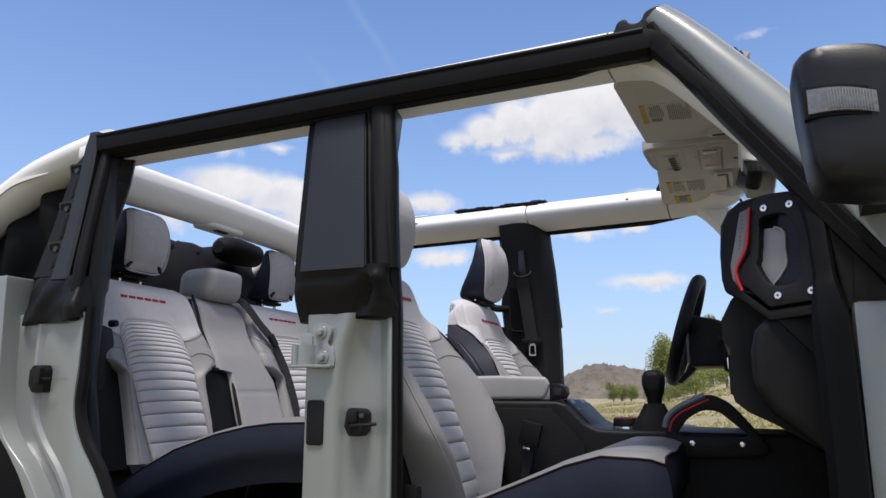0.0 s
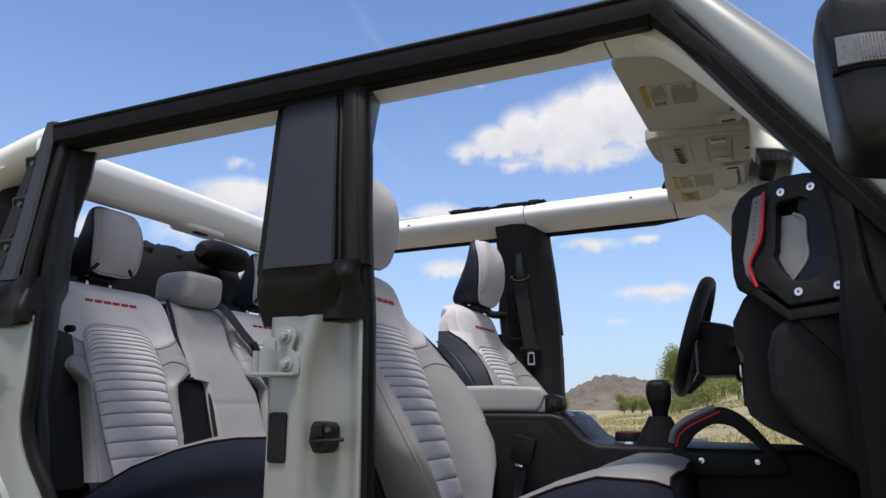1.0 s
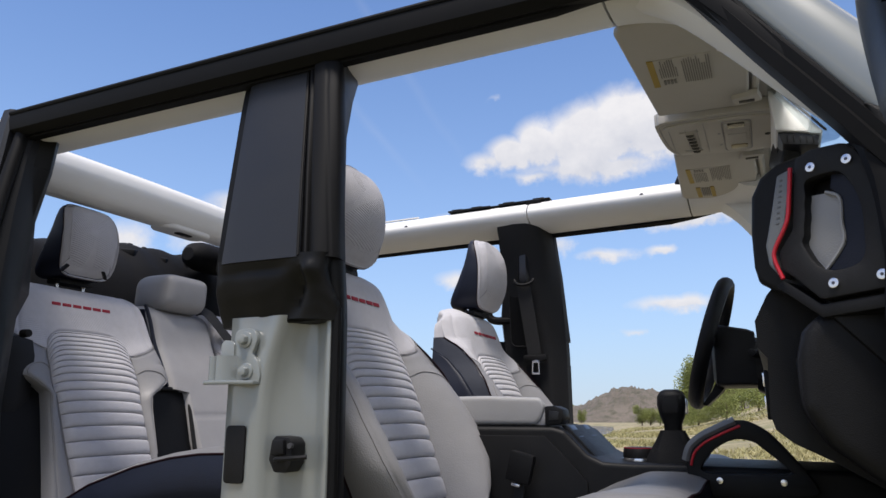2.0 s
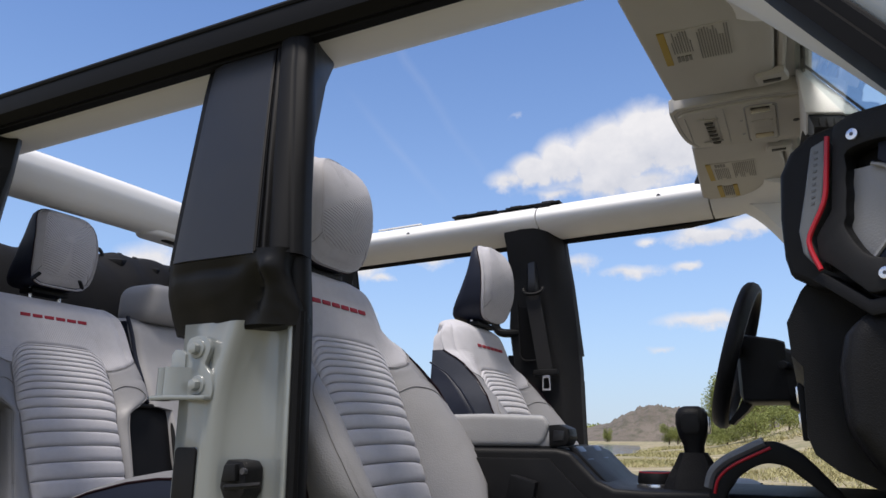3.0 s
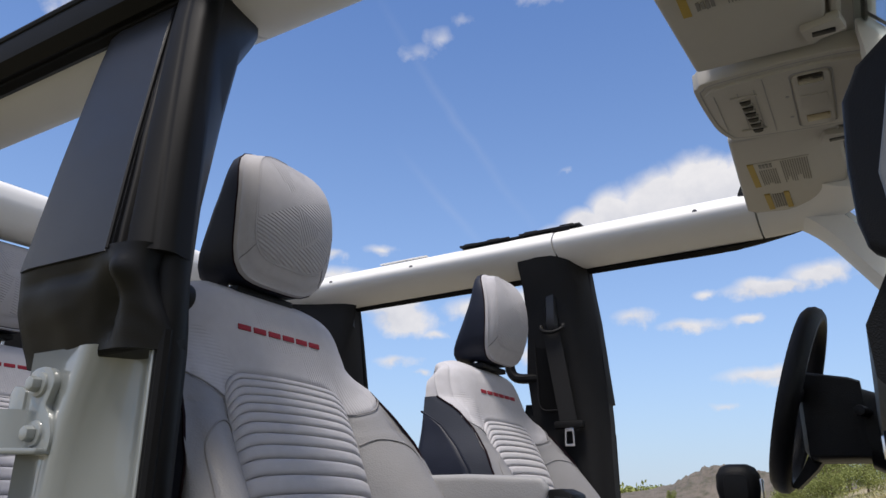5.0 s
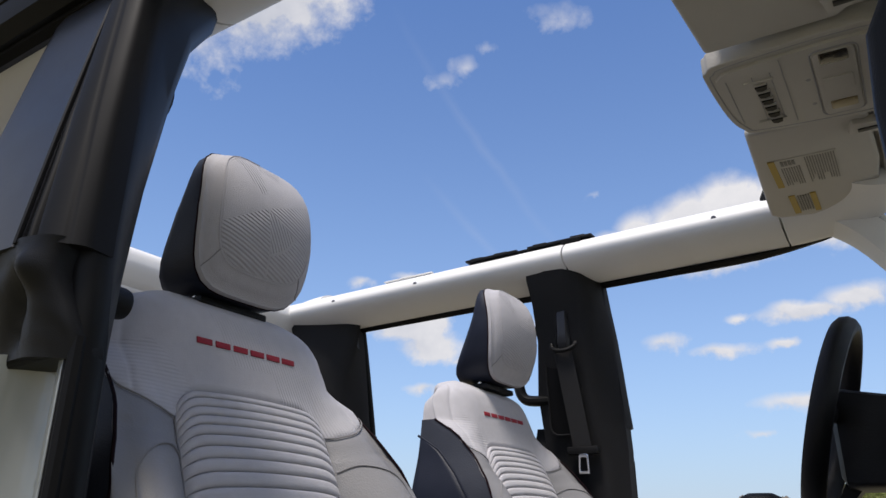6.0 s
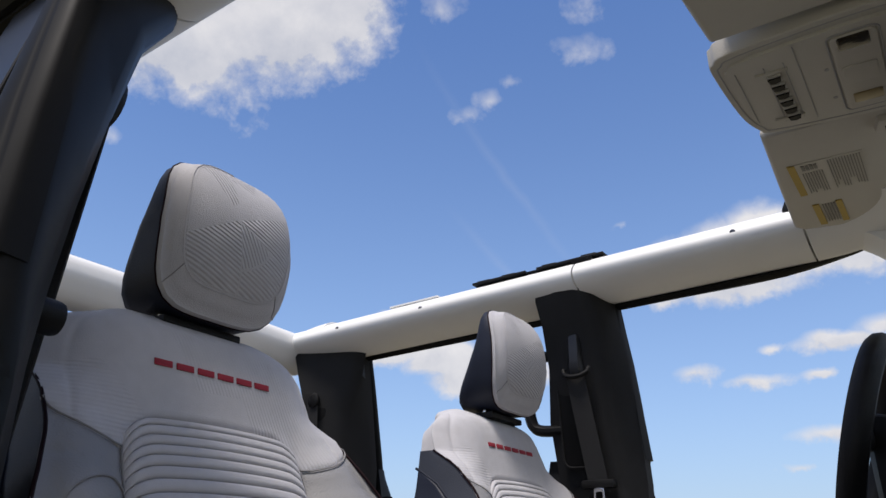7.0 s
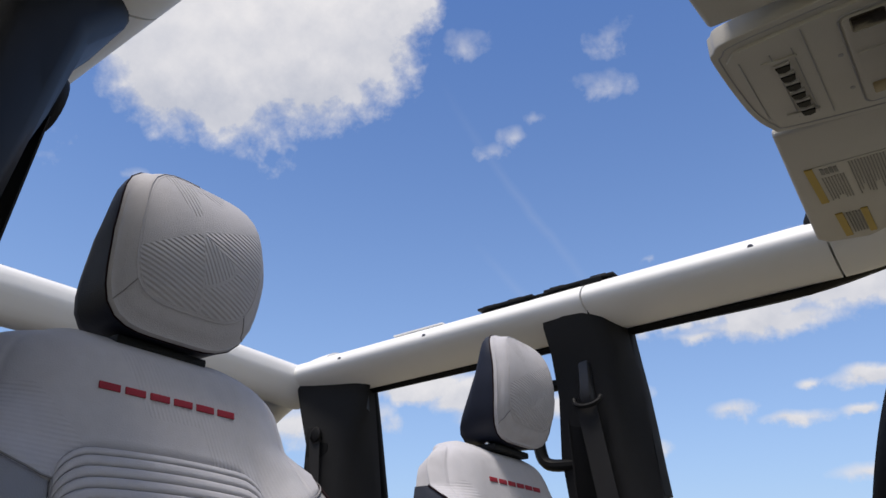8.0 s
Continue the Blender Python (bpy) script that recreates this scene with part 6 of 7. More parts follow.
def cushion(seat, x0, x1, hw, table, drop=.16):
    """A seat cushion from x0 (rear) to x1 (front); table gives the height of its top edge along x."""
    def out(x):
        return hw * (1 - .06 * max(0, (x - x1 + .05) / .05) ** 2)

    def topf(a, c):
        x = x0 + (x1 - x0) * c
        y = out(x) * (2 * a - 1)
        q = abs(2 * a - 1)
        z = lerp(table, x) - .050 * (1 - q * q) * (1 - min(1, max(0, (c - .50) / .35)) * .86) + .004 * math.sin(math.pi * q) ** 2
        z += -.013 * max(0, (q - .925) / .075) ** 2
        lip = max(0, (c - .95) / .05)
        z -= .006 * lip ** 2
        g = bump_edge((q - .56) * hw) + bump_edge((c - .86) * (x1 - x0))
        return Vector((x, y, z + g))
    part("seat_cushion", patch(topf, 48, 40), SEATTOP, seat, "grey vinyl seat cushion")

    def border(t, k):
        """Runs along one side, the front and the other side."""
        if t < 1 / 3:
            f = t * 3
            x, y = x0 + (x1 - x0) * f, -out(x0 + (x1 - x0) * f)
            n = Vector((0, -1, 0))
        elif t < 2 / 3:
            f = t * 3 - 1
            x, y = x1, out(x1) * (2 * f - 1)
            n = Vector((1, 0, 0))
        else:
            f = 3 - t * 3
            x, y = x0 + (x1 - x0) * f, out(x0 + (x1 - x0) * f)
            n = Vector((0, 1, 0))
        p = topf((y / out(x) + 1) / 2, (x - x0) / (x1 - x0))
        return p + n * (.010 * math.sin(math.pi * min(1, k * 1.3 + .05)) - .035 * max(0, k - .5)) + Vector((0, 0, -drop * k))
    part("cushion_side", patch(border, 72, 12), NAVY, seat, "navy vinyl cushion side")
    line = [border(k / 72, .0) + Vector((0, 0, -.001)) for k in range(73)]
    part("piping", tube(line, .0024, 6), PIPING, seat, "dark red piping")
    part("cushion_base", box(((x0 + x1) / 2 - .01, 0, lerp(table, x0) - drop - .02), (x1 - x0 - .06, hw * 1.8, .05), .01), BLACK, seat)
    part("seat_frame", box(((x0 + x1) / 2 - .02, 0, .70), (x1 - x0 - .12, hw * 1.5, .19), .02), BLACK, seat)


FB = Back(spine=[(.86, .112), (.95, .075), (1.05, .037), (1.15, .000), (1.20, -.022), (1.245, -.043), (1.31, -.058), (1.345, -.068), (1.385, -.092)],
          width=[(.82, .10), (.86, .12), (.90, .145), (.95, .195), (1.0, .236), (1.05, .250), (1.08, .252), (1.16, .238), (1.22, .216), (1.28, .204), (1.32, .198), (1.35, .185), (1.37, .155), (1.385, .12)],
          inner=[(.86, .108), (.95, .120), (1.05, .128), (1.15, .128), (1.205, .127), (1.245, .118), (1.30, .108), (1.385, .09)],
          bolster=[(.86, .052), (.95, .084), (1.0, .090), (1.05, .086), (1.10, .074), (1.15, .054), (1.20, .030), (1.245, .011), (1.29, .006), (1.34, .002), (1.385, .0)],
          panel_z=1.247, wing=.038, thick=[(.86, -.06), (1.0, -.105), (1.12, -.126), (1.29, -.131), (1.385, -.135)],
          edge=[(.86, .045), (.95, .058), (1.06, .060), (1.126, .050), (1.172, .028), (1.214, -.004), (1.259, -.050), (1.288, -.100), (1.32, -.112), (1.385, -.120)], side_top=1.288, puff=.012)
FB.roll, FB.corner = (1.18, 1.275), .026
F_RIBS = [.845, .885, .928, .968, 1.004, 1.037, 1.066, 1.092, 1.115, 1.135, 1.152, 1.167, 1.181, 1.194, 1.206, 1.217, 1.228, 1.239]


def front_seat(y, dx, dy):
    """One front seat; its headrest is set a little forward and aside by dx, dy."""
    s = thing("front_seat", .2, 0, .62, "pale grey ribbed cloth front seat with navy sides", "car seat", "front seats")
    seat_back(s, FB, .83, 1.384, F_RIBS)
    headrest(s, (-.088 + dx, .004 + dy, 1.487), .210, .207, .052, .086, seam=.034)
    cushion(s, .06, .566, .248, [(.06, .835), (.237, .902), (.397, .968), (.46, .986), (.53, .984), (.566, .980)])
    part("recliner_cover", box((.06, -.255, .86), (.12, .03, .10), .012), BLACK, s)
    part("recliner_cover", box((.06, .255, .86), (.12, .03, .10), .012), BLACK, s)
    s.location.y = y


front_seat(-.354, 0, 0)
front_seat(.366, .021, .019)

RB = Back(spine=[(.90, -.685), (1.0, -.725), (1.1, -.765), (1.2, -.807), (1.276, -.850), (1.342, -.872), (1.40, -.902)],
          width=[(.90, .148), (1.0, .149), (1.105, .150), (1.145, .152), (1.160, .222), (1.2, .222), (1.28, .215), (1.35, .205), (1.385, .195), (1.405, .175)],
          inner=[(.90, .112), (1.05, .122), (1.15, .126), (1.219, .124), (1.276, .112), (1.40, .09)],
          bolster=[(.90, .010), (1.0, .012), (1.1, .014), (1.16, .026), (1.2, .022), (1.276, .008), (1.40, .0)],
          panel_z=1.280, wing=.048, thick=[(.9, -.80), (1.4, -1.0)],
          edge=[(.90, -.71), (1.0, -.75), (1.1, -.79), (1.2, -.835), (1.276, -.875), (1.342, -.90), (1.40, -.935)], side_top=1.22, puff=.008)
RB.slant = .18
R_RIBS = [.915, .955, .992, 1.026, 1.058, 1.088, 1.115, 1.139, 1.160, 1.178, 1.194, 1.208, 1.221, 1.233, 1.244, 1.255, 1.266, 1.276]


def rear_seat(y, label):
    s = thing("bench_seat", -.6, 0, .62, label, "car seat", "rear seats")
    seat_back(s, RB, .91, 1.400, R_RIBS, piped=False)
    headrest(s, (-.925, .026, 1.520), .174, .190, .050, .095, mat=CLOTH_R, seam=.024, square=5.5)
    for q in (-1, 1):
        part("headrest_pull", box((-.889, q * .060 + .008, 1.440), (.012, .006, .024), .003, (q * 38, 20, 0)), BLACK, s)
    cushion(s, -.665, -.14, .240, [(-.665, .886), (-.606, .922), (-.512, .968), (-.40, 1.004), (-.315, 1.022), (-.25, 1.030), (-.14, 1.034)], drop=.125)
    for y0, y1, lean in ((.150, .292, -.030), (-.250, -.150, -.030)):
        pocket = part("buckle_pocket", loft([[Vector((RB.x(z) - .014 + dx, y + lean * (1.15 - z) / .2, z)) for dx, y in ((0, y0), (0, y1), (-.02, y1), (-.02, y0))] for z in np.linspace(.90, 1.152, 6)]), RUBBER, s, "black pocket for the belt buckles")
        if y0 < 0:
            continue
        rim = [(RB.x(z) - .006, (y0 if y0 > 0 else y1) + (.150 if y0 > 0 else 0) + lean * (1.15 - z) / .2, z) for z in np.linspace(.92, 1.140, 8)]
        rim += [(RB.x(1.152) - .006, rim[-1][1] - .010 * (1 if y0 > 0 else 1), 1.152), (RB.x(1.153) - .006, y0 + .02, 1.153)]
        part("pocket_edge", tube(curve(rim, 30), .0055, 8, up=(1, 0, 0)), BLACK, pocket)
    buckle = part("belt_buckle", box((-.765, .215, 1.02), (.022, .040, .075), .006, (0, -22, 8)), TRIM, s, "dark grey belt buckle")
    s.location.y = y
    return s


right = rear_seat(-.322, "pale grey ribbed cloth rear seat with navy cushion side")
copy_thing(right, pose(-.6, .372, .62))


def middle_seat():
    s = thing("rear_middle_seat", -.7, 0, .62, "plain mid grey vinyl middle rear seat with low headrest", "car seat", "rear seats")
    yc, w = .025, .118

    def front(a, c):
        z = .92 + .465 * c
        q = 2 * a - 1
        narrow = .056 * min(1, max(0, (1.152 - z) / .006)) if q < 0 else 0
        y = yc + (w - narrow + (.060 * min(1, max(0, (1.24 - z) / .12)) if q > 0 else 0)) * q
        q = abs(q)
        x = RB.x(z) + .004 - .03 * max(0, (q - .85) / .15) ** 2
        g = bump_edge(z - 1.085, .004, .004) * (1 if q < .9 else 0)
        roll = max(0, (c - .93) / .07)
        return Vector((x + g - .03 * roll ** 2, y, z))
    part("middle_back", patch(front, 24, 60), VINYL, s, "mid grey vinyl backrest")
    part("middle_core", loft([[Vector((RB.x(z) + dx, yc + (dy + .055 * min(1, max(0, (1.24 - z) / .12)) if dy > 0 else dy if z > 1.15 else dy * .5), z)) for dx, dy in ((-.02, -w), (-.02, w), (-.11, w), (-.11, -w))] for z in (.92, 1.0, 1.07, 1.146, 1.152, 1.22, 1.30, 1.375)]), NAVY, s)
    part("seam_strip", tube([(RB.x(z) - .004, yc - w - .004, z) for z in np.linspace(1.16, 1.385, 12)], .005, 6, up=(1, 0, 0)), NAVY, s)
    rings = []
    outer = []
    for t in np.linspace(0, 2 * math.pi, 36, endpoint=False):
        q, r_ = math.cos(t), math.sin(t)
        outer.append((.074 * math.copysign(abs(q) ** .5, q) + .008 * r_, .054 * math.copysign(abs(r_) ** .5, r_)))
    for f in np.linspace(0, 1, 33):
        k = (1 - abs(2 * f - 1) ** 7 * .97) ** .24
        y = yc + .084 * (2 * f - 1)
        rings.append([Vector((-.925 + a * k - .01 * (1 - k), y, 1.430 + c * k)) for a, c in outer])
    part("middle_headrest", loft(rings), VINYL, s, "low grey vinyl headrest")

    def cush(a, c):
        x = -.70 + .50 * c
        q = abs(2 * a - 1)
        return Vector((x, yc + .10 * (2 * a - 1), .90 + .12 * c - .02 * max(0, (c - .9) / .1) ** 2))
    part("seat_cushion", patch(cush, 10, 20), VINYL2, s)
    part("cushion_base", box((-.45, yc, .82), (.46, .19, .16), .02), NAVY, s)
    belt = curve([(-.93, yc + .075, 1.415), (-.865, yc + .092, 1.385), (-.835, yc + .160, 1.31), (-.815, yc + .200, 1.262), (-.778, yc + .234, 1.163), (-.742, yc + .236, 1.07), (-.715, yc + .232, .993), (-.69, yc + .23, .93)], 28)
    part("belt", sweep(belt, [(-.020, -.001), (.020, -.001), (.020, .001), (-.020, .001)], up=(1, 0, .35)), BELT, s, "dark belt lying over the seat")
    p = belt[12]
    part("belt_tongue", box(p + Vector((.006, 0, 0)), (.008, .03, .045), .003, (20, -20, 0)), BLACK, s)
    return s


middle_seat()


# ---- behind the seats ----
def luggage():
    b = thing("folded_soft_top", -1.3, 0, .9, "black folded soft top and covers behind the rear seats", "soft top")

    def top(a, c):
        y = -.56 + 1.12 * a
        t = c * math.pi
        r = 1 + .016 * math.sin(a * 23) + .014 * math.sin(a * 51 + c * 5) + .022 * math.sin(c * 17 + a * 8)
        return Vector((-1.24 + .15 * math.cos(t) * r, y, 1.30 + .315 * r * math.sin(t) * (1.0 - .10 * math.sin(a * 5 + .6))))
    part("soft_cover", patch(top, 90, 26), SOFT, b)
    part("cover_front", patch(lambda a, c: Vector((-1.10 + .01 * math.sin(a * 30), -.56 + 1.12 * a, .9 + .42 * c)), 30, 8), SOFT, b)
    for y in (-.02, .05, .13, .19):
        part("strap_loop", tube([(-1.23, y + .022 * math.cos(t), 1.59 + .05 * math.sin(t)) for t in np.linspace(0, math.pi, 10)], .006, 6, up=(1, 0, 0)), BELT, b)
    for y in (.10, .24, .34):
        part("strap_end", box((-1.2, y, 1.60), (.05, .05, .03), .01, (10, 25 * y, 30)), SOFT, b)


luggage()


# ---- sun visors and overhead console ----
def visor(name, sy, y_in, y_out, label):
    """A sun visor folded up under the header."""
    v = thing(name, .58, sy * (y_in + y_out) / 2, 1.69, label, "sun visor", "sun visors")
    w = y_out - y_in
    pts = []
    for a, b_ in ((.520, y_in), (.508, y_in + w * .5), (.498, y_out - .02), (.512, y_out), (.60, y_out + .015), (.690, y_out - .02), (.700, y_out - w * .5), (.694, y_in + .015), (.68, y_in)):
        pts.append((a, sy * b_))
    to3 = lambda a, b_, h: Vector((a, b_, 1.687 + h + .010 * (abs(b_) - .1) - .02 * (a - .5)))
    part("visor_board", prism(pts, to3, .0, .016, .007, seg=3), BEIGE, v)
    yl = y_in + w * .44
    ya, yb = (yl - .022, yl + .085) if sy < 0 else (yl - .060, yl + .060)
    lab = part("warning_label", prism([(.540, sy * ya), (.540, sy * yb), (.640, sy * yb), (.640, sy * ya)], to3, -.0012, .002, 0), LABEL, v, "paper warning label with a yellow band")
    part("label_band", prism([(.534, sy * ya), (.534, sy * yb), (.545, sy * yb), (.545, sy * ya)], to3, -.0022, .0, 0), YELLOW, lab)
    rng = random.Random(4 if sy > 0 else 6)
    for k in range(22):
        x = .551 + .0040 * k
        if k in (8, 9):
            continue
        y0, y1 = ya + .006 + (.030 if k < 8 else 0), yb - .004 - rng.choice((0, 0, .004, .012, .03))
        part("print_line", prism([(x, sy * y0), (x, sy * y1), (x + .0016, sy * y1), (x + .0016, sy * y0)], to3, -.0022, .0, 0), INK, lab)
    for k in range(4):
        part("print_block", prism([(.553 + .006 * k, sy * (ya + .006 + .003 * (k % 2))), (.553 + .006 * k, sy * (ya + .024)), (.5575 + .006 * k, sy * (ya + .026)), (.5575 + .006 * k, sy * (ya + .008))], to3, -.0024, .0, 0), INK, lab)
    if sy > 0:
        part("label_band", prism([(.543, sy * (yl + .11)), (.543, sy * (yl + .205)), (.554, sy * (yl + .205)), (.554, sy * (yl + .11))], to3, -.0022, .002, 0), YELLOW, lab)
        part("label_band", prism([(.580, sy * (yl + .11)), (.580, sy * (yl + .205)), (.590, sy * (yl + .205)), (.590, sy * (yl + .11))], to3, -.0022, .002, 0), YELLOW, lab)
    for k in range(5 if sy > 0 else 0):
        part("print_line", prism([(.558 + .0045 * k, sy * (yl + .115)), (.558 + .0045 * k, sy * (yl + .195)), (.5598 + .0045 * k, sy * (yl + .195)), (.5598 + .0045 * k, sy * (yl + .115))], to3, -.0022, .002, 0), INK, lab)
    rodp = [(.705, sy * (y_in + .02), 1.694), (.712, sy * (y_in + w * .5), 1.698), (.71, sy * (y_out - .01), 1.704)]
    part("visor_rod", tube(curve(rodp, 12), .007, 8), BEIGE, v)
    part("visor_clip", box((.690, sy * (y_in + .045), 1.682), (.05, .036, .016), .006, (0, 0, sy * 12)), BEIGE, v)
    part("clip_slot", box((.690, sy * (y_in + .045), 1.674), (.028, .010, .004), .001), TRIM, v)


visor("passenger_sun_visor", -1, .140, .520, "cream sun visor with a warning label, folded up")
visor("driver_sun_visor", 1, .115, .510, "cream sun visor with two warning labels, folded up")
oc = thing("overhead_console", .62, -.01, 1.69, "cream overhead console with lamps and switches", "overhead console")
OC = lambda a, b_, h: Vector((a, b_, 1.682 + h - .03 * (a - .5)))
body = [(.506, -.085), (.512, -.105), (.535, -.118), (.66, -.128), (.735, -.122), (.752, -.10), (.752, .085), (.735, .110), (.66, .112), (.545, .100), (.526, .085), (.512, .03)]
part("console_shell", prism(loop(body, 4), OC, .0, .028, .010, seg=3), BEIGE, oc)
face = [(.62 + (x - .62) * .88, -.006 + (y + .006) * .84) for x, y in body]
part("console_face", prism(loop(face, 4), OC, -.005, .004, .003), BEIGE, oc)
for x, y0, y1 in ((.531, -.078, .052), (.602, -.100, .076), (.564, -.074, .066), (.587, -.074, .066)):
    part("panel_joint", prism([(x, y0), (x, y1), (x + .0011, y1), (x + .0011, y0)], OC, -.0062, .0, 0), VINYL, oc)
for k in range(6):
    y, x = -.047 + .0205 * k, .572 + .001 * k
    b = prism([(x + a, y + c) for a, c in ((-.0080, -.004), (-.0065, .0050), (0, .0075), (.0065, .0050), (.0080, -.004))], OC, -.0105, .0, 0)
    key = part("switch_key", b, BLACK, oc)
    part("key_cap", prism([(x + a, y + c) for a, c in ((-.0085, -.0085), (-.0080, -.0035), (0, -.0005), (.0080, -.0035), (.0085, -.0085), (0, -.0065))], OC, -.0085, .0, .001), BEIGE, key)
for pts, d in ((loop([(.62 + (x - .62) * .93, -.006 + (y + .006) * .92) for x, y in body], 4), .0006), ([(x + .6655, y - .008) for x, y in rounded(.055, .178, .010)], -.0052)):
    ringp = [OC(x, y, d) for x, y in pts]
    part("panel_joint", tube(ringp + ringp[:1], .0014, 5), VINYL, oc)
for y in (-.060, .058):
    part("switch_rib", prism([(.552, y - .004), (.590, y - .002), (.590, y + .002), (.552, y + .004)], OC, -.0075, .0, .001), BEIGE, oc)
part("lamp_frame", prism([(x + .6655, y - .008) for x, y in rounded(.050, .170, .008)], OC, -.0085, .0, .002), BEIGE, oc)
part("lamp_lens", prism([(x + .665, y - .080) for x, y in rounded(.034, .025, .003)], OC, -.0100, .0, .001), SMOKED, oc, "dark smoked lens")
part("lamp_lens", prism([(x + .667, y + .049) for x, y in rounded(.034, .023, .003)], OC, -.0100, .0, .001), AMBER, oc)
part("lamp_button", prism([(x + .665, y - .010) for x, y in rounded(.038, .040, .004)], OC, -.0100, .0, .001), BEIGE, oc)
for y in (-.03, .04):
    part("console_dimple", rod(OC(.63, y, -.0056), OC(.63, y, .0), .0030, n=10), VINYL, oc)
part("sensor_dot", rod(OC(.725, .0, -.0062), OC(.725, .0, .0), .006, n=12), BLACK, oc)
# inner mirror on its stalk
rv = thing("interior_mirror", .79, -.03, 1.62, "black interior mirror on a stalk behind the windscreen", "mirror")
b = box((.770, -.03, 1.645), (.045, .075, .07), .010, (0, -25, 10), seg=3)
part("mirror_base", b, BLACK, rv)
part("mirror_stalk", rod((.775, -.03, 1.63), (.745, -.07, 1.60), .010, n=10), BLACK, rv)
part("mirror_body", box((.752, -.05, 1.602), (.035, .13, .060), .012, (18, 12, 14), seg=3), BLACK, rv)
cover = part("sensor_cover", prism([(.728, 1.700), (.745, 1.702), (.818, 1.606), (.815, 1.600), (.735, 1.618)], FLAT_XZ, -.155, .12, .003), WHITE, rv, "pale wedge-shaped sensor cover on the glass")
part("cover_base", prism([(.738, 1.616), (.812, 1.600), (.806, 1.578), (.745, 1.590)], FLAT_XZ, -.150, .115, .003), TRIM, cover, "dark slotted lower edge")
for k in range(5):
    part("cover_slot", box((.754 + .011 * k, -.1505, 1.5985 - .0022 * k), (.003, .003, .013), .0005), RUBBER, cover)
part("cover_seal", rod((.743, -.157, 1.707), (.823, -.157, 1.605), .0024, n=6), BLACK, cover)


# ---- land ----
def ground_height(x, y):
    d = math.hypot(x, y)
    az = math.degrees(math.atan2(y, x))
    h = 0.0
    if d > 12:
        h += .07 * noise.noise((x * .11, y * .11, 0)) * min(1, (d - 12) / 15) + .10 * noise.noise((x * .025, y * .025, 3)) * min(1, (d - 12) / 60)
    # sandy bank towards the right, shallow basin of the lake towards the left
    bank = math.exp(-((az - 85) / 7.5) ** 2) * math.exp(-((d - 62) / 24) ** 2)
    h += 3.0 * bank * (1 + .25 * noise.noise((x * .2, y * .2, 7)))
    low = math.exp(-((az - 109.5) / 7.5) ** 4) * math.exp(-((d - 95) / 42) ** 6)
    h -= 2.2 * low
    return h


def build_ground():
    radii = [0, 3, 6, 9, 12, 15, 18, 21, 24, 27, 30, 33, 36, 40, 44, 48, 52, 57, 62, 68, 75, 82, 90, 100, 112, 126, 142, 160, 180, 205, 235, 270, 320, 400, 520, 700, 1000, 1500, 2200, 3200]
    b = bmesh.new()
    n = 240
    rows = []
    for r in radii[1:]:
        rows.append([b.verts.new((r * math.cos(2 * math.pi * k / n), r * math.sin(2 * math.pi * k / n), ground_height(r * math.cos(2 * math.pi * k / n), r * math.sin(2 * math.pi * k / n)))) for k in range(n)])
    c = b.verts.new((0, 0, 0))
    for k in range(n):
        b.faces.new((c, rows[0][k], rows[0][(k + 1) % n]))
    for r0, r1 in zip(rows, rows[1:]):
        for k in range(n):
            b.faces.new((r0[k], r1[k], r1[(k + 1) % n], r0[(k + 1) % n]))
    g = part("ground", b, SAND)
    tagged(g, "dry sandy ground with thin yellow grass", "ground", kind="structure")


build_ground()
b = bmesh.new()
vs = [b.verts.new((190 * math.cos(a) * r, 190 * math.sin(a) * r, -.42)) for a, r in [(radians(t), .27) for t in range(98, 125, 3)] + [(radians(t), .80) for t in range(122, 95, -3)]]
b.faces.new(vs)
tagged(part("lake_water", b, WATER, smooth=False), "calm grey lake water", "water", kind="structure")


def polar(az, d, z=0):
    return Vector((d * math.cos(radians(az)), d * math.sin(radians(az)), z))


def mound():
    """A long heap of dug soil."""
    def f(a, c):
        az = 88 + 22 * a
        d = 165 + 60 * c
        ridge = lerp([(0, .60), (.25, .72), (.39, .88), (.455, .98), (.50, 1.06), (.53, 1.10), (.586, 1.05), (.645, .82), (.69, .60), (.77, .44), (.90, .30), (1, .20)], a)
        prof = math.sin(math.pi * min(1, c * 1.05 + .0)) ** .9 if c < .98 else 0
        p = polar(az, d)
        gully = .07 * noise.noise((a * 60, c * 5, 1)) + .06 * noise.noise((a * 160, c * 16, 4))
        return Vector((p.x, p.y, -.8 + 8.6 * ridge * prof * (1 + gully) + .14 * noise.noise((p.x * .3, p.y * .3, 2))))
    g = part("dirt_mound", patch(f, 240, 44), MOUND, angle=180)
    tagged(g, "bare brown heap of dug earth", "mound", kind="structure")


mound()


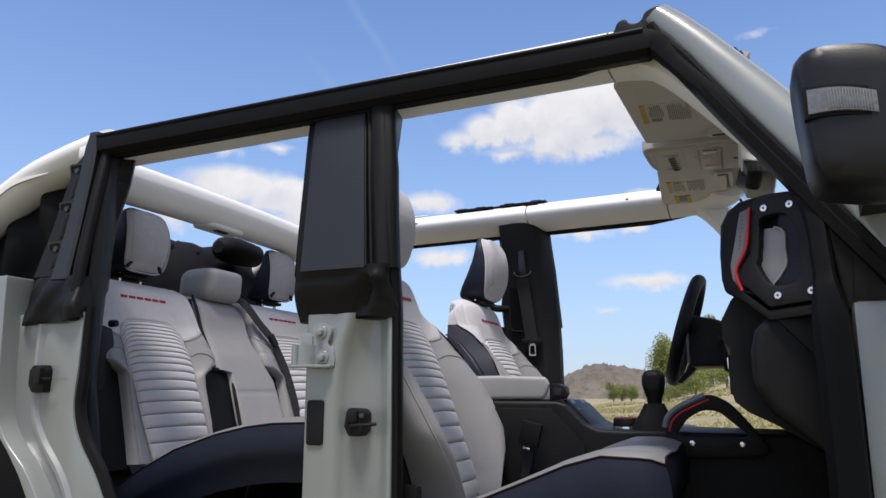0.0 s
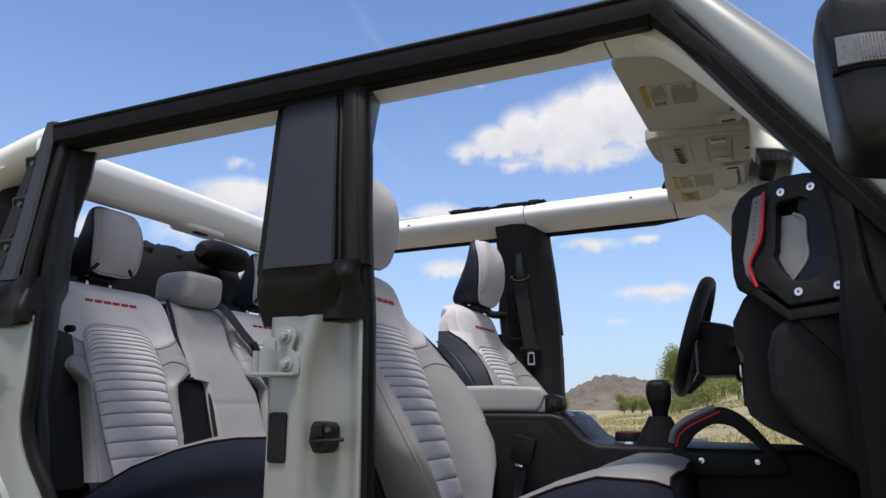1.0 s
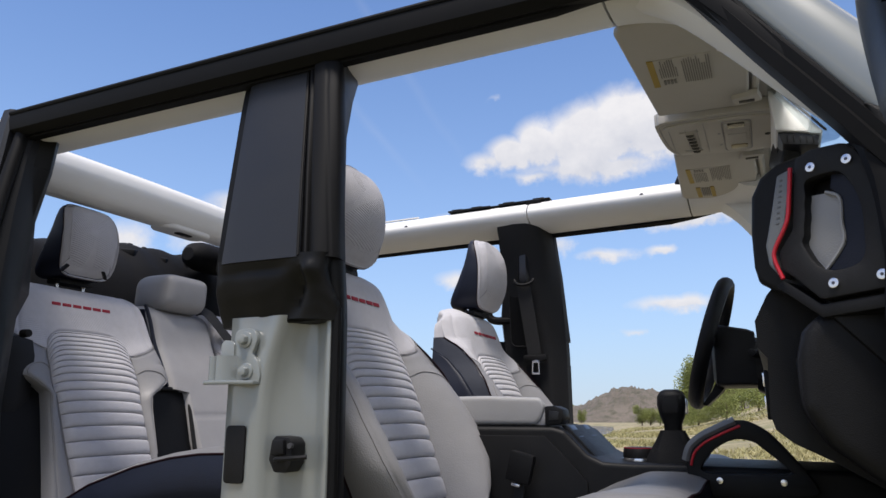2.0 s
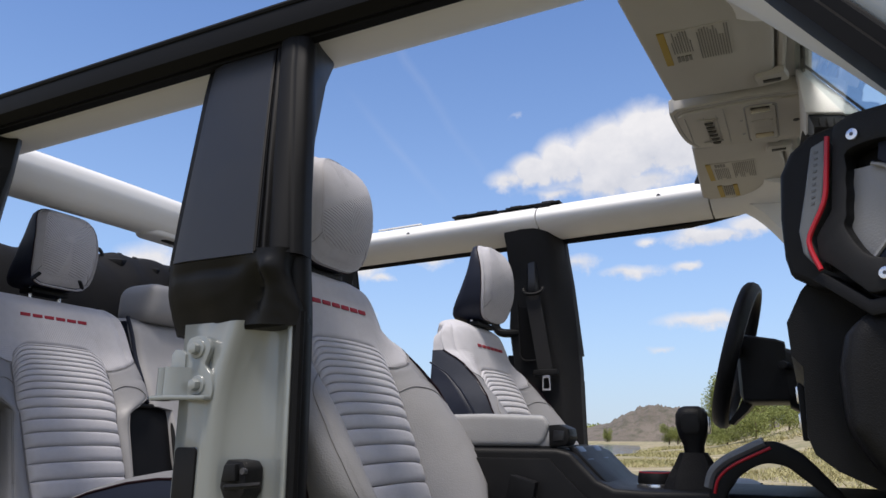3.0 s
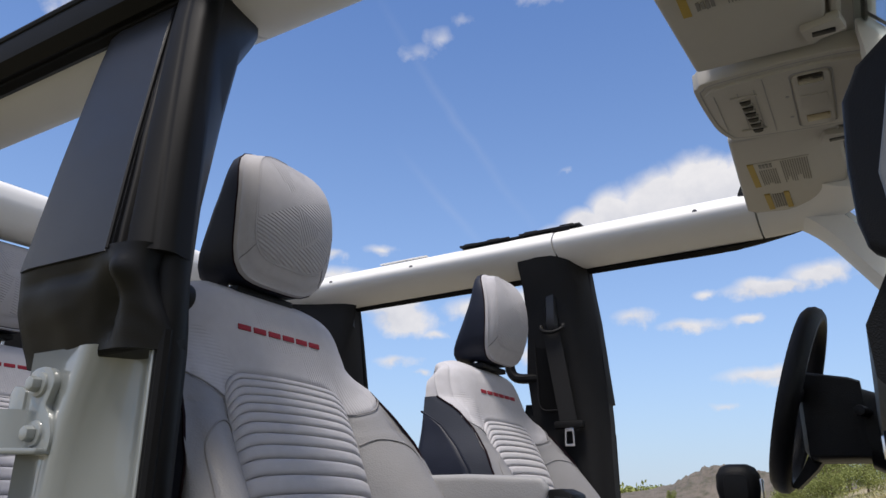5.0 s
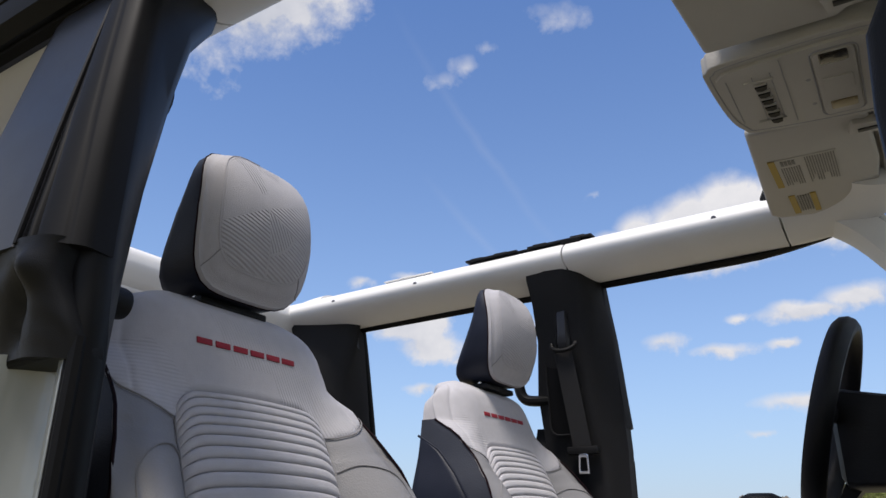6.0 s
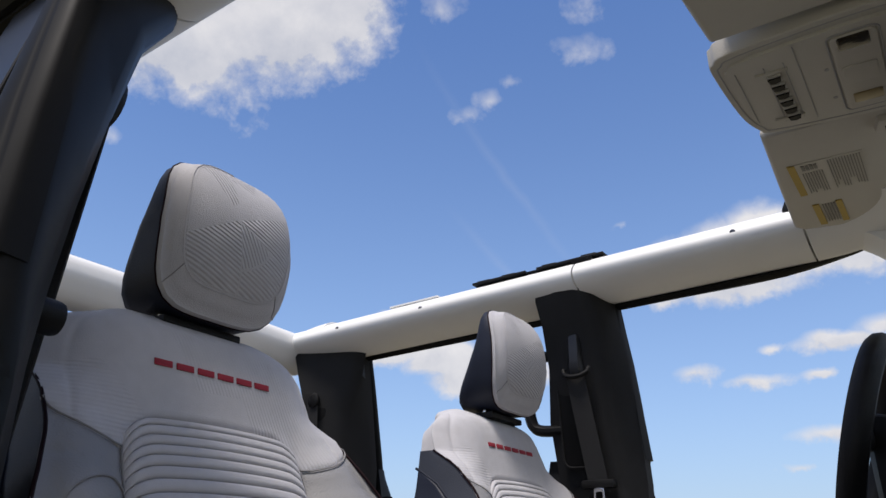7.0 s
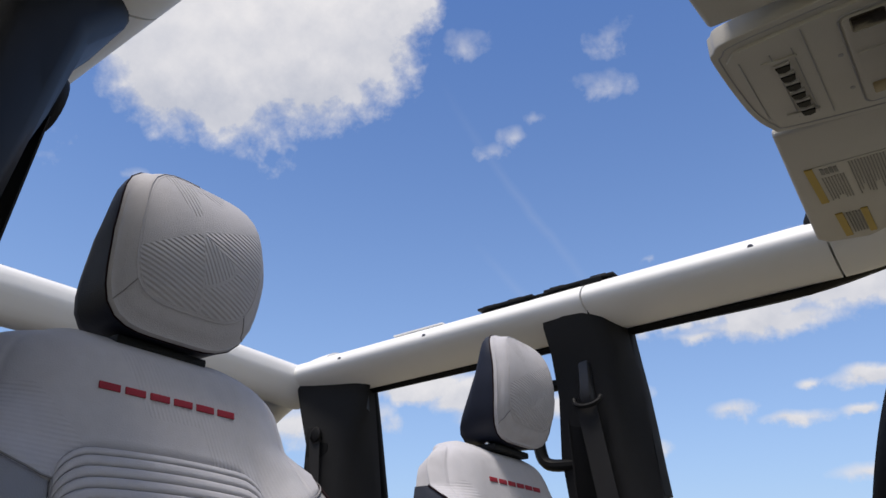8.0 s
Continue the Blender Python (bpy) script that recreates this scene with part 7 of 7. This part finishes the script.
def leaf_cloud(b, centre, size, count, leaf, rng):
    """Many small leaf clumps in an uneven crown made of several lobes."""
    lobes = [(Vector((rng.uniform(-.55, .55) * size[0], rng.uniform(-.55, .55) * size[1], rng.uniform(-.45, .6) * size[2])), rng.uniform(.35, .62)) for _ in range(9)]
    for _ in range(count):
        o, k = rng.choice(lobes)
        d = Vector((rng.gauss(0, 1), rng.gauss(0, 1), rng.gauss(0, 1))).normalized() * (rng.random() ** .4)
        p = Vector(centre) + o + Vector((d.x * size[0] * k, d.y * size[1] * k, d.z * size[2] * k))
        u = Vector((rng.gauss(0, 1), rng.gauss(0, 1), rng.gauss(0, 1))).normalized()
        v = u.orthogonal().normalized()
        v = (v * math.cos(rng.random() * 6) + u.cross(v) * math.sin(rng.random() * 6)).normalized()
        s = leaf * rng.uniform(.6, 1.3)
        b.append((p + u * s, p + v * s * .5, p - u * s, p - v * s * .5))


def leaves_mesh(name, quads, mat, parent, label=""):
    me = bpy.data.meshes.new(name)
    base = ORIGIN.get(parent, Vector())
    co = [tuple(Vector(p) - base) for q in quads for p in q]
    me.from_pydata(co, [], [tuple(range(4 * i, 4 * i + 4)) for i in range(len(quads))])
    me.materials.append(mat)
    ob = new(name, me)
    if parent:
        ob.parent = parent
    return tagged(ob, label) if label else ob


def tree(az, d, height, spread, label, name="tree", cat="tree", seed=1, count=2600):
    rng = random.Random(seed)
    p = polar(az, d)
    p.z = ground_height(p.x, p.y) - .05
    t = thing(name, p.x, p.y, p.z, label, cat)
    trunk = curve([p, p + Vector((.1, 0, height * .3)), p + Vector((-.05, .1, height * .6)), p + Vector((0, 0, height * .85))], 8)
    bm = tube(trunk, .035 * height ** .8, 8, up=(1, 0, 0), scale=lambda f: 1 - .8 * f)
    for k in range(6):
        a = rng.random() * 6.28
        q = trunk[2 + k % 5]
        tube([q, q + Vector((math.cos(a) * spread * .4, math.sin(a) * spread * .4, height * .14)), q + Vector((math.cos(a) * spread * .7, math.sin(a) * spread * .7, height * .22))], .012 * height ** .8, 6, bm, up=(0, .1, 1), scale=lambda f: 1 - .7 * f)
    part("trunk", bm, BARK, t)
    quads = []
    leaf_cloud(quads, p + Vector((0, 0, height * (.47 if cat == "tree" else .40))), (spread, spread, height * (.52 if cat == "tree" else .44)), count * 3, .075 * (height / 5) ** .5, rng)
    leaves_mesh("crown", quads, LEAF, t, "dense green leaves")


tree(95.2, 66, 5.9, 1.6, "green leafy young tree at the edge of the sand", seed=2, count=4200)
tree(93.0, 64, 4.6, 1.7, "green leafy young tree at the edge of the sand", seed=5, count=3600)
tree(91.6, 70, 7.4, 2.2, "taller green tree at the edge of the sand", seed=7, count=4200)
tree(89.2, 68, 6.2, 2.2, "green leafy tree at the edge of the sand", seed=8, count=3600)
for az, d, h, w, s in ((94.6, 52, 1.9, 1.7, 11), (92.6, 50, 2.5, 1.9, 12), (90.4, 52, 2.3, 1.8, 13), (98.9, 105, 3.4, 1.3, 14), (98.3, 106, 2.9, 1.4, 15), (97.6, 105, 3.2, 1.3, 18), (103.4, 150, 3.6, 1.1, 16), (95.3, 58, 1.6, 1.2, 17)):
    tree(az, d, h, w, "low green bush on the sandy bank", "bush", "bush", seed=s, count=1800)


def far_woods():
    rng = random.Random(9)
    quads = []
    for k in range(150):
        az = 100 + 30 * rng.random()
        p = polar(az, rng.uniform(300, 330), 0)
        leaf_cloud(quads, p + Vector((0, 0, 2.6)), (5, 5, rng.uniform(2.4, 4.8)), 60, 1.0, rng)
    ob = leaves_mesh("far_woods", quads, LEAF, None)
    tagged(ob, "low green woods beyond the lake", "woods", kind="stuff")


far_woods()


def grass():
    """Dry tufts over the flat, denser where the camera looks across them."""
    rng = random.Random(3)
    co, faces = [], []
    for k in range(30000):
        if k < 24600:
            az, d = rng.uniform(80, 112), 12 + 70 * rng.random() ** 1.2
        else:
            az, d = rng.uniform(0, 360), rng.uniform(4, 40)
        p = polar(az, d)
        if noise.noise((p.x * .12, p.y * .12, 5)) < .02 + .16 * rng.random():
            continue
        z = ground_height(p.x, p.y) - .02
        if z < -.5:
            continue
        h = rng.uniform(.05, .20)
        for _ in range(5):
            a = rng.random() * 6.28
            w = .008 + .0007 * d
            ox, oy = rng.gauss(0, .12), rng.gauss(0, .12)
            tx, ty = rng.gauss(0, .10), rng.gauss(0, .10)
            i = len(co)
            co += [(p.x + ox - w * math.cos(a), p.y + oy - w * math.sin(a), z), (p.x + ox + w * math.cos(a), p.y + oy + w * math.sin(a), z), (p.x + ox + tx, p.y + oy + ty, z + h * rng.uniform(.7, 1.1))]
            faces.append((i, i + 1, i + 2))
    me = bpy.data.meshes.new("dry_grass")
    me.from_pydata(co, [], faces)
    me.materials.append(DRY)
    tagged(new("dry_grass", me), "thin dry yellow grass tufts on sand", "grass", kind="stuff")


grass()
